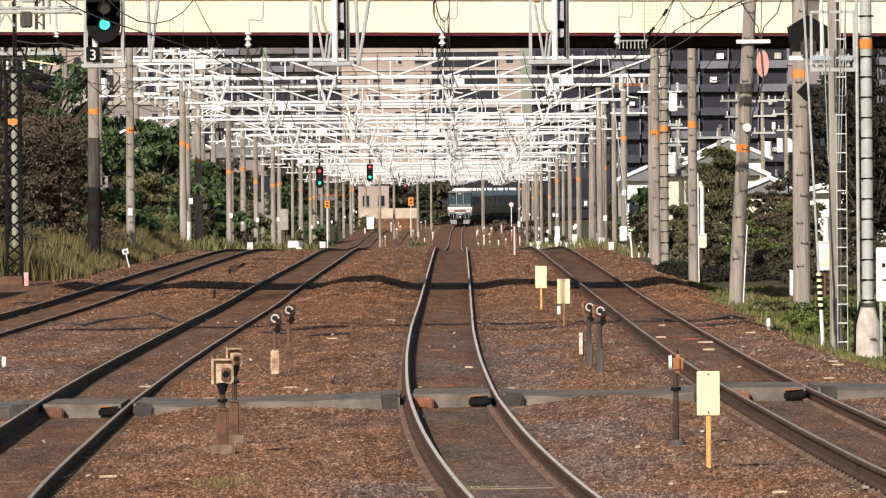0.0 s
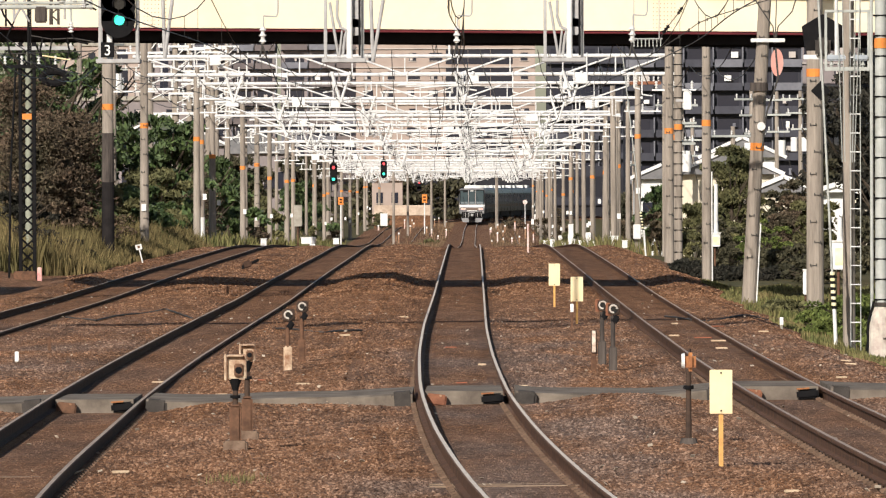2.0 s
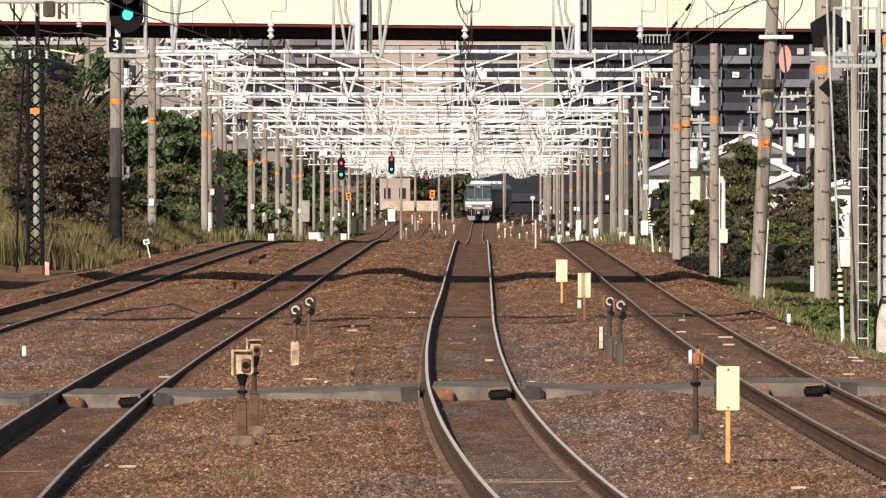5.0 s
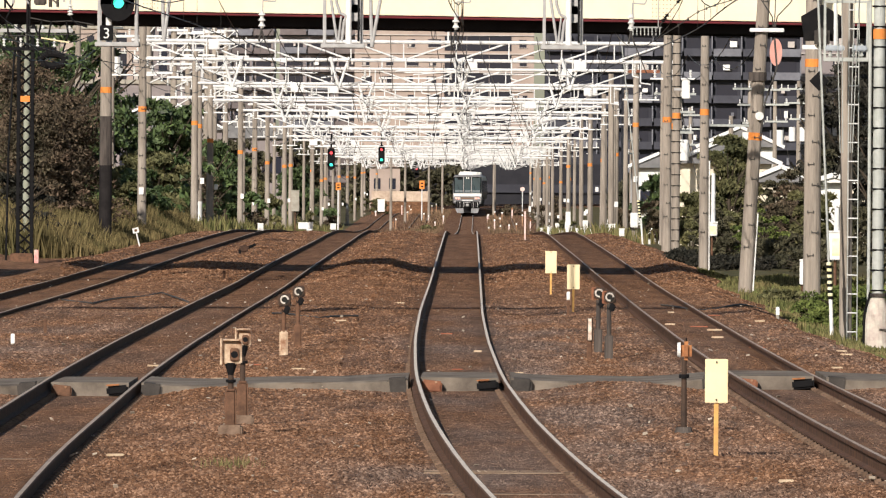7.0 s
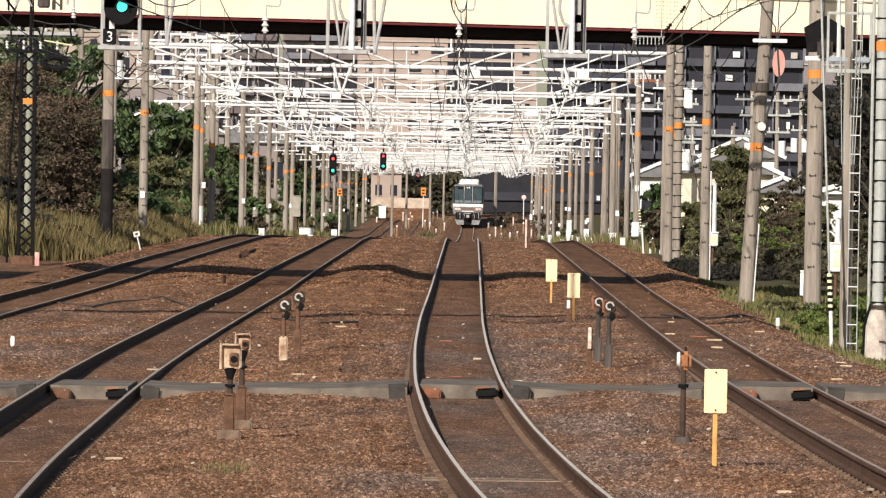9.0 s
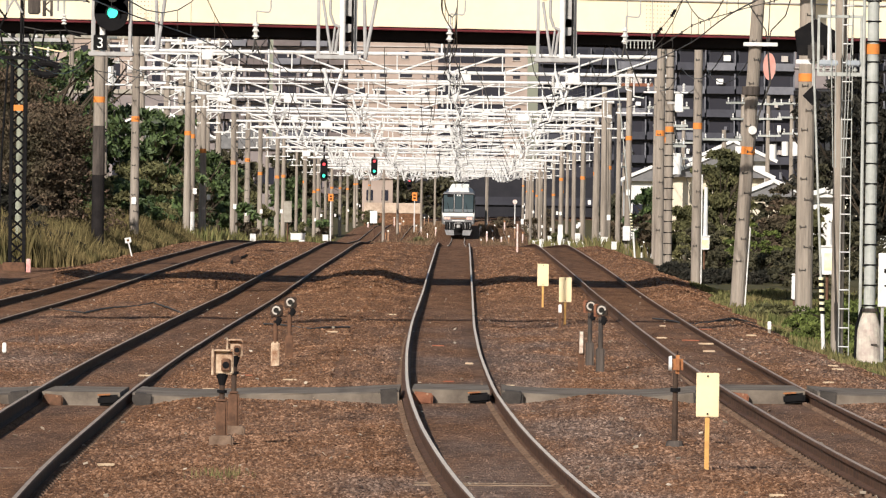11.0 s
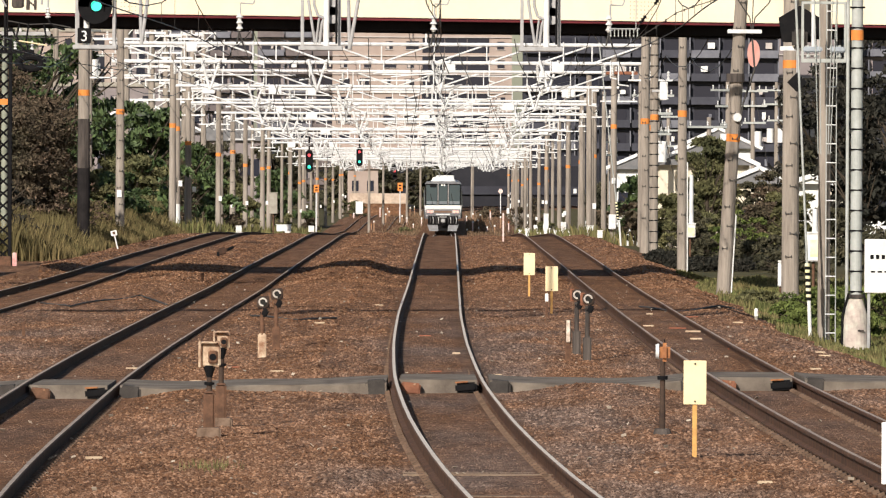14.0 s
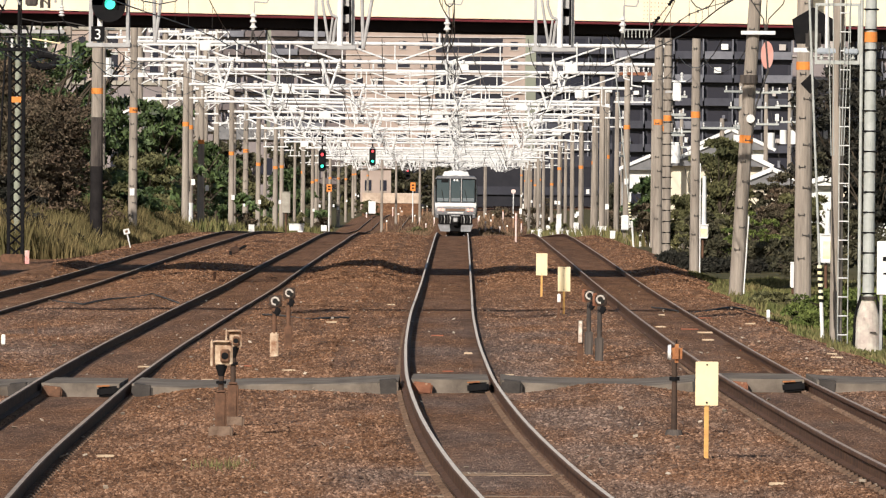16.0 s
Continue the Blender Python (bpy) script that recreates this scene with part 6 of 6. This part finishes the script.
for _x, _y, _w in ((-3.32, 113.5, 0.26), (-4.43, 121.0, 0.36), (-4.3, 140, 0.2), (1.62, 111, 0.26), (0.74, 116, 0.22), (3.9, 160, 0.2), (4.25, 143, 0.5), (4.3, 165, 0.22), (5.6, 124, 0.28), (5.75, 129, 0.26), (5.3, 152, 0.3),
                   (3.35, 129, 0.24), (-0.85, 113, 0.16), (-3.5, 84.8, 0.28), (2.9, 76, 0.22), (5.2, 118, 0.25), (-2.3, 117, 0.3), (3.6, 148, 0.3), (4.1, 137, 0.32), (-2.2, 150, 0.3), (0.2, 128, 0.2), (-1.3, 170, 0.3)):
    scrap(_x, _y, _w * 0.62, PALEWOOD, "pale splinter of weathered wood on the ballast", (_x * 37 + _y) % 40 - 20, 0.035)
for _x, _y, _w in ((4.05, 146, 0.45), (-0.1, 118, 0.22), (4.6, 157, 0.4), (2.35, 114, 0.3), (-3.0, 121, 0.25), (4.5, 130, 0.35), (-0.3, 141, 0.3)):
    scrap(_x, _y, _w * 0.7, REDSCRAP, "rusty red scrap lying between the rails", (_x * 53 + _y) % 30 - 15, 0.025)


def chips(count, seed):
    rng = np.random.default_rng(seed)
    y = rng.uniform(68, 200, count)
    x = rng.uniform(-1, 1, count) * (0.056 * y)
    z = rail_z(y) + bump_z(x, y) + 0.035
    s = rng.uniform(0.010, 0.028, count)
    a = rng.uniform(0, math.tau, count)
    u = np.stack([np.cos(a), np.sin(a), rng.uniform(-.3, .3, count)], -1) * s[:, None]
    v = np.stack([-np.sin(a), np.cos(a), rng.uniform(0.3, 1.2, count)], -1) * s[:, None] * 0.5
    p = np.stack([x, y, z], -1)
    n = np.cross(u, v)
    n = n / np.linalg.norm(n, axis=1)[:, None] * 0.006
    verts = np.stack([p - u - v, p + u - v, p + u + v, p - u + v, p - u - v + n, p + u - v + n, p + u + v + n, p - u + v + n], 1)
    q = np.array([[0, 1, 2, 3], [7, 6, 5, 4], [0, 4, 5, 1], [1, 5, 6, 2], [2, 6, 7, 3], [3, 7, 4, 0]])
    faces = (np.arange(count)[:, None, None] * 8 + q[None]).reshape(-1, 4)
    tagged(soup("pale_chips", verts, faces, mat("pale_chip", (0.46, 0.39, 0.31), (0.34, 0.27, 0.20), 3, 0.8, per_piece=0.4)), "pale chips and flakes strewn over the ballast", "debris", kind="stuff")


chips(330, 9)


def ground_cable(points, r, label):
    t = thing("ground_cable", label, "cable", "cables on the ballast")
    pts = []
    for (xa, ya), (xb, yb) in zip(points, points[1:]):
        for k in range(10):
            u = k / 10
            x, y = xa + (xb - xa) * u, ya + (yb - ya) * u
            pts.append((x, y, ground_z(x, y) + r * 0.8 + 0.015 * math.sin(5 * x)))
    part("sheath", sweep(pts, [(r * math.cos(a * math.tau / 6), r * math.sin(a * math.tau / 6)) for a in range(6)]), WIRE, t)


ground_cable([(-3.6, 158), (-2.6, 152), (-1.9, 156)], 0.02, "thin dark cable between two tracks")
ground_cable([(3.9, 168), (4.4, 163), (5.5, 166), (6.4, 172), (7.2, 176)], 0.02, "thin dark cable looping from the rail to the verge")
ground_cable([(-8.2, 172), (-7.4, 168), (-6.4, 178), (-5.5, 170)], 0.02, "thin dark cable along the ballast")


# ---- buildings ----
def apartment(name, x, y, w, d, floors, wall, label, seed, balcony=False, recess=(), floor_h=2.9, base=-3.0, turn=0, face=None):
    """A block of flats, storey by storey."""
    rng = random.Random(seed)
    face = face or GREYBALC
    t = thing(name, label, "apartment building", "distant buildings", pose(x, y, base, 0, 0, turn))
    h = floors * floor_h + 1.2
    part("wall", bbox((0, d / 2, h / 2), (w, d, h)), wall, t)
    part("roof", bbox((0, d / 2, h + 0.25), (w + 0.6, d + 0.6, 0.5)), CONCRETE, t)
    bays = int(w / 3.4)
    for f in range(floors):
        z = 1.4 + f * floor_h
        part("ledge", bbox((0, -0.12, z - 0.62), (w + 0.1, 0.3, 0.16)), LEDGE if not balcony else GREYBALC, t)
        for b in range(bays):
            u = -w / 2 + (b + 0.5) * w / bays
            if balcony:
                rail = part("balcony", bbox((u, -0.6, z - 0.10), (w / bays * 0.94, 1.2, 0.95)), face if rng.random() < 0.75 else PALEBALC, t)
                part("window", bbox((u, -0.02, z + 1.0), (w / bays * 0.7, 0.06, 1.5)), WINDOW, t)
                part("divider", bbox((u + w / bays * 0.48, -0.6, z + 0.95), (0.16, 1.1, 1.9)), PALEBALC, t)
                if rng.random() < 0.40:
                    part("washing", bbox((u + rng.uniform(-0.8, 0.8), -0.9, z + 0.95), (rng.uniform(0.3, 0.9), 0.04, rng.uniform(0.4, 0.9))), rng.choice((WHITE, LEDGE, PALEBALC)), rail, "washing hung out to dry")
            elif b in recess:
                part("recess", bbox((u, -0.03, z + 1.0), (w / bays * 0.98, 0.08, floor_h * 0.80)), WINDOW, t)
            elif rng.random() < 0.85:
                dx = rng.uniform(-0.25, 0.25)
                ww = rng.choice((1.1, 1.5, 2.0))
                wn = part("window", bbox((u + dx, -0.02, z + 1.0), (ww, 0.06, 1.25)), WINDOW, t)
                part("sill", bbox((u + dx, -0.10, z + 0.33), (ww + 0.2, 0.2, 0.10)), LEDGE, wn)
                if rng.random() < 0.4:
                    part("blind", bbox((u + dx - ww * 0.2, -0.06, z + 1.0), (ww * 0.4, 0.03, 1.1)), LEDGE, wn, "drawn pale blind")
    return t


TAN = mat("tan_tiles", (0.42, 0.335, 0.285), (0.35, 0.275, 0.235), 0.3, 0.8)
PINKGREY = mat("pink_grey_render", (0.29, 0.245, 0.24), (0.22, 0.19, 0.185), 0.3, 0.85)
DARKBLOCK = mat("slate_grey_tiles", (0.050, 0.050, 0.060), (0.036, 0.036, 0.045), 0.3, 0.8)
GREYBALC = mat("slate_balcony", (0.075, 0.075, 0.09), (0.055, 0.055, 0.066), 0.4, 0.8)
ROWGREY = mat("dull_rose_panel", (0.185, 0.155, 0.150), (0.13, 0.11, 0.108), 0.4, 0.85)
LEDGE = mat("pale_ledge", (0.52, 0.47, 0.43), (0.42, 0.37, 0.34), 0.6, 0.85)
PALEBALC = mat("pale_grey_panel", (0.20, 0.20, 0.22), (0.14, 0.14, 0.16), 0.6, 0.8)
WINDOW = glass_material("dark_window", (0.030, 0.031, 0.042), 0.12)
apartment("apartment_building", -3.5, 1320, 28, 14, 11, TAN, "tan tiled apartment block far behind the portals", 2, recess=(4, 5, 6))
apartment("apartment_building", -23, 1332, 13, 12, 10, PINKGREY, "pinkish grey apartment block with rows of balconies beyond the line", 3, balcony=True, face=ROWGREY)
apartment("apartment_building", 30.5, 1050, 22, 14, 10, DARKBLOCK, "dark slate apartment block with rows of balconies", 4, balcony=True, base=-4)
apartment("apartment_building", 18.0, 1290, 12, 12, 9, DARKBLOCK, "dark slate apartment block far off", 5, balcony=True)
apartment("apartment_building", -39, 1340, 17, 12, 10, PINKGREY, "pinkish grey apartment block with balconies beyond the trees", 8, balcony=True, face=ROWGREY)
apartment("apartment_building", -60, 1310, 22, 12, 9, TAN, "tan apartment block behind the wooded bank", 9, recess=(1, 4))
apartment("apartment_building", 62, 1100, 34, 14, 10, PINKGREY, "pinkish apartment block behind dark trees", 12, balcony=True)
apartment("apartment_building", 46, 1085, 8, 12, 10, PINKGREY, "narrow pinkish apartment block behind dark trees", 14)
apartment("apartment_building", -50, 1420, 18, 12, 11, PINKGREY, "pinkish grey apartment block far behind the bank", 15, recess=(2,))
apartment("apartment_building", -46, 1000, 26, 14, 5, PINKGREY, "low pinkish apartment block behind the trees", 6, balcony=False)


def house(x, y, w, d, h, wall, roof, label, base=None, turn=0, windows=True):
    z = ground_z(x, y) - 0.3 if base is None else base
    t = thing("house", label, "house", "lineside houses", pose(x, y, z, 0, 0, turn))
    part("wall", bbox((0, d / 2, h / 2), (w, d, h)), wall, t)
    bm = bmesh.new()
    a = [bm.verts.new(v) for v in ((-w / 2 - .4, -.4, h), (w / 2 + .4, -.4, h), (0, -.4, h + w * 0.28))]
    b = [bm.verts.new((v.co.x, d + .4, v.co.z)) for v in a]
    bm.faces.new(a)
    bm.faces.new(b[::-1])
    for i in range(3):
        bm.faces.new((a[i], b[i], b[(i + 1) % 3], a[(i + 1) % 3]))
    bmesh.ops.recalc_face_normals(bm, faces=bm.faces[:])
    part("roof", bm, roof, t)
    slope = math.degrees(math.atan2(w * 0.28, w / 2 + 0.4))
    for s in (-1, 1):
        bm = bmesh.new()
        box(bm, (0, 0, 0), (math.hypot(w / 2 + 0.4, w * 0.28), 0.10, 0.16), (0, s * slope, 0))
        part("bargeboard", bm, WHITE, t, "white bargeboard").location = (s * (w / 4 + 0.2), -0.46, h + w * 0.14)
    for u in (-0.25, 0.25) if windows else ():
        wn = part("window", bbox((u * w, -0.03, h * 0.6), (w * 0.22, 0.08, h * 0.25), 0.01), WINDOW, t)
        part("sill", bbox((0, 0, 0), (w * 0.26, 0.14, 0.06)), CONCRETE, wn).location = (u * w, -0.05, h * 0.45)


ROOFTILE = mat("grey_roof_tiles", (0.22, 0.21, 0.21), (0.15, 0.15, 0.15), 2, 0.8)
CREAMWALL = mat("cream_render", (0.74, 0.66, 0.52), (0.66, 0.58, 0.45), 1, 0.85)
WHITEWALL = mat("white_render", (0.80, 0.79, 0.76), (0.70, 0.69, 0.66), 1, 0.85)
house(9.6, 420, 2.6, 6, 4.2, WHITEWALL, ROOFTILE, "small white house beyond the poles")
house(11.0, 400, 1.8, 6, 2.8, CREAMWALL, ROOFTILE, "small cream shed beyond the poles")
house(12.1, 325, 2.2, 6, 2.8, CREAMWALL, ROOFTILE, "cream house with a grey roof among trees")
house(17.5, 360, 4.5, 7, 3.6, WHITEWALL, ROOFTILE, "white house behind dark trees")
house(-19.5, 760, 8, 8, 6.0, PINKGREY, ROOFTILE, "pink rendered house beyond the grassy bank")
house(-9.6, 1000, 3.6, 6, 5.0, TAN, TAN, "tan rendered house beyond the low wall", base=-1.9)
house(-23, 640, 9, 8, 6.0, PINKGREY, ROOFTILE, "pale house behind the trees")


# ---- utility poles with crossarms among the houses ----
def utility_pole(x, y, h, boxes, label):
    t = thing("utility_pole", label, "utility pole", "utility poles among the houses", pose(x, y, ground_z(x, y) - 0.3, 0, 0, (x * 61 + y * 7) % 130 - 65))
    part("column", brod((0, 0, 0), (0, 0, h), 0.13, 0.09, 12), POLECON, t)
    for k, dz in enumerate((0.4, 1.1, 1.9)):
        part("crossarm", bbox((0.1 * (k - 1), -0.12, h - dz), (1.7 - 0.3 * k, 0.08, 0.09)), AGEDGALV, t)
        for q in range(3):
            bm = bmesh.new()
            px = 0.1 * (k - 1) + (1.5 - 0.3 * k) * (q / 2 - 0.5)
            insulator(bm, (px, -0.12, h - dz + 0.05), (px, -0.12, h - dz + 0.24), 0.045, 2)
            part("pin_insulator", bm, PORCELAIN, t)
    for k in range(boxes):
        part("transformer", brod((0.28 * (-1) ** k, -0.15, h - 3.0), (0.28 * (-1) ** k, -0.15, h - 2.3), 0.17, 0.17, 14), WHITE, t, "pale drum transformer")
    part("stay_wire", brod((0.1, 0, h - 0.6), (1.5, 0, 0.2), 0.015, None, 5), WIRE, t)


for _x, _y, _h, _b in ((8.2, 330, 6.6, 1), (9.6, 380, 7.4, 2), (10.8, 345, 5.6, 1), (12.4, 370, 7.6, 2), (14.6, 400, 8.2, 1), (11.4, 430, 7.4, 2), (16.5, 420, 8.6, 2), (-14.8, 350, 8.4, 1), (-17.5, 420, 9.2, 2), (9.0, 460, 6.4, 1)):
    utility_pole(_x, _y, _h, _b, "concrete utility pole with crossarms and pale transformers" if _b == 2 else "concrete utility pole with crossarms and a transformer")
house(10.2, 332, 3.6, 6, 4.3, CREAMWALL, ROOFTILE, "cream house with white bargeboards behind the tree", base=-1.3)
for _i, (_x, _y, _h, _w, _m) in enumerate(((11.7, 298, 2.9, 1.5, LEAFBROWN), (12.6, 296, 3.6, 1.6, LEAFDARK), (11.2, 310, 2.4, 1.4, LEAFDARK))):
    tree("tree", _x, _y, _h, _w, _m, "sparse tangled shrub before the houses", 500 + _i, leaves=2200, size=0.09, clumps=34)
house(14.4, 312, 2.2, 4, 3.2, CREAMWALL, ROOFTILE, "cream house wall seen between the trees")
house(10.2, 352, 1.6, 4, 3.6, WHITEWALL, ROOFTILE, "narrow white house behind utility poles")
house(15.2, 338, 2.2, 5, 3.4, WHITEWALL, WHITE, "white house with a pale roof among dark trees")
house(12.45, 287, 0.95, 3, 2.7, WHITEWALL, WHITE, "narrow white shed standing among dark trees", windows=False)
house(13.6, 420, 3.6, 6, 5.2, WHITEWALL, ROOFTILE, "white two-storey house behind the trees")
_ac = thing("transformer_box", "white equipment box fixed high on a line pole", "equipment box", "lineside boxes", pose(7.1, 275.8, 0))
part("casing", bbox((0.05, -0.05, 5.35), (0.26, 0.22, 0.60), 0.02), WHITE, _ac)
part("clamp", bbox((-0.15, 0.1, 5.35), (0.36, 0.06, 0.08)), GREYSTEEL, _ac)


# ---- far wall, far bridge and dark woods at the end of the line ----
def far_end():
    w = thing("retaining_wall", "low beige concrete wall beyond the far tracks", "wall", kind="structure")
    part("wall_face", bbox((-7.0, 905, -0.1), (6.2, 0.5, 1.1), 0.05), mat("stained_beige_wall", (0.60, 0.48, 0.37), (0.40, 0.30, 0.23), 1.6, 0.9), w)
    part("wall_base", bbox((-7.0, 905.1, -1.2), (6.2, 0.5, 2.2), 0.05), BED, w)
    b = thing("far_bridge", "dark road bridge over the curve of the line", "bridge", kind="structure", at=pose(8.0, 1165, 0))
    part("deck", bbox((12, 4, 4.4), (46, 14, 1.5), 0.05), DARKBLOCK, b)
    # added wall; its near-black colour stands for shade under the bridge
    part("opening_shade", bbox((10, 45, 0.9), (60, 1.0, 8.0), 0.05), mat("far_opening_shade", (0.022, 0.022, 0.027), (0.034, 0.033, 0.038), 0.2, 0.9), b)
    part("far_ledge", bbox((10, 44.3, 0.2), (60, 0.5, 1.2), 0.05), DARKBLOCK, b)
    part("abutment", bbox((-9, 16, 0.4), (4.0, 30, 7.0), 0.05), DARKBLOCK, b)
    part("abutment", bbox((30, 16, 0.4), (12.0, 30, 7.0), 0.05), DARKBLOCK, b)
    for i, (x, y, h, wd) in enumerate([(-8, 1100, 7.0, 7), (-3.0, 1120, 6.5, 6), (-13, 1080, 7.0, 7), (-20, 1060, 8, 8), (24, 980, 8, 7), (19, 900, 6, 5)]):
        tree("tree", x, y, h, wd, LEAFDARK, "dark tree at the end of the line", 80 + i, leaves=3000, size=0.35, base=-3.0)


far_end()

# bushes along the right-hand verge; the low blackish ones stand in for shade
BUSH = mat("bright_verge_leaves", (0.165, 0.190, 0.055), (0.07, 0.095, 0.026), 1.2, 0.8, per_piece=0.5)
for _i, (_x, _y, _h, _w, _m) in enumerate([(7.6, 174, 0.62, 1.3, BUSH), (8.5, 178, 0.75, 1.3, BUSH), (7.1, 168, 0.50, 1.1, BUSH), (6.8, 161, 0.46, 0.9, BUSH), (7.9, 166, 0.66, 1.2, BUSH), (7.3, 159, 0.50, 0.9, BUSH), (6.9, 154, 0.36, 0.8, BUSH), (8.1, 171, 0.7, 1.2, BUSH), (7.1, 186, 0.34, 1.1, LEAFYELLOW), (9.0, 172, 0.75, 1.2, BUSH), (7.8, 156, 0.5, 0.8, BUSH), (8.6, 164, 0.9, 1.0, BUSH),
                                           (9.1, 256, 1.7, 1.2, BUSH), (8.6, 262, 1.2, 1.0, BUSH), (9.6, 236, 0.6, 1.6, LEAFDARK), (10.4, 240, 0.9, 1.6, LEAFDARK), (12.2, 240, 1.3, 1.8, LEAFDARK), (8.8, 246, 0.8, 1.5, LEAFDARK), (7.8, 254, 0.8, 1.3, LEAFDARK), (9.6, 258, 1.0, 1.7, LEAFDARK), (7.9, 270, 1.2, 1.4, LEAFDARK), (9.2, 276, 1.3, 1.6, LEAFDARK), (7.3, 286, 1.0, 1.3, LEAFYELLOW), (8.4, 292, 1.3, 1.5, LEAFDARK), (12.0, 262, 1.6, 2.0, LEAFDARK),
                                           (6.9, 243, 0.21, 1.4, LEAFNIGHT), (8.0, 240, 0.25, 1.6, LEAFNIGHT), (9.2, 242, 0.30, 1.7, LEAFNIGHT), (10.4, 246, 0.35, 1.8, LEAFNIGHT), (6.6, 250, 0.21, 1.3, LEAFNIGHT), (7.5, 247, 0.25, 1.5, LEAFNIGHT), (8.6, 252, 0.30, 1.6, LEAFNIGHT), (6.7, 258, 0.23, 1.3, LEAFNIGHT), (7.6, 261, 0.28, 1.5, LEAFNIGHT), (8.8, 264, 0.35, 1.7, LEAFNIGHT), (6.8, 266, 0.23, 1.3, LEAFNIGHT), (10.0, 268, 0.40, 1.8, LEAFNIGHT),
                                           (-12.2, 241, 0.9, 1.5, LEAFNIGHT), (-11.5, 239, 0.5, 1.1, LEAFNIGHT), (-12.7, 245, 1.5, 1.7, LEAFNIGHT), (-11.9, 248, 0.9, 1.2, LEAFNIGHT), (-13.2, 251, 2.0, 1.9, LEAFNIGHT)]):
    tree("shrub", _x, _y, _h, _w, _m, "bright green bush on the verge" if _m is BUSH else "blackish low undergrowth standing in for shade on the verge" if _m is LEAFNIGHT else "low lineside shrub behind the poles", 300 + _i, leaves=3500, size=0.045 if _m is BUSH else 0.07, clumps=30, category="shrub")
# low growth before the far wall and along the far tracks
for _i, (_x, _y, _h, _w) in enumerate([(-11.5, 880, 2.0, 2.4), (-9.6, 885, 1.0, 1.6), (7.0, 640, 1.9, 2.0), (6.6, 560, 1.4, 1.5), (6.9, 760, 2.2, 2.4), (9.5, 900, 2.6, 3.0), (-10.6, 560, 1.6, 1.6), (-10.3, 640, 1.5, 1.8), (-10.4, 420, 1.3, 1.4), (-3.0, 640, 0.5, 0.9), (4.6, 860, 0.8, 1.8), (5.2, 900, 0.9, 2.2), (-9.0, 870, 1.6, 2.0), (8.0, 355, 2.0, 1.6), (7.6, 410, 1.8, 1.6)]):
    tree("shrub", _x, _y, _h, _w, (LEAFYELLOW, LEAFBROWN, LEAFBROWN)[_i % 3], "low shrub growing beside the far tracks", 200 + _i, leaves=1200, size=0.12, clumps=25, category="shrub")


motions()
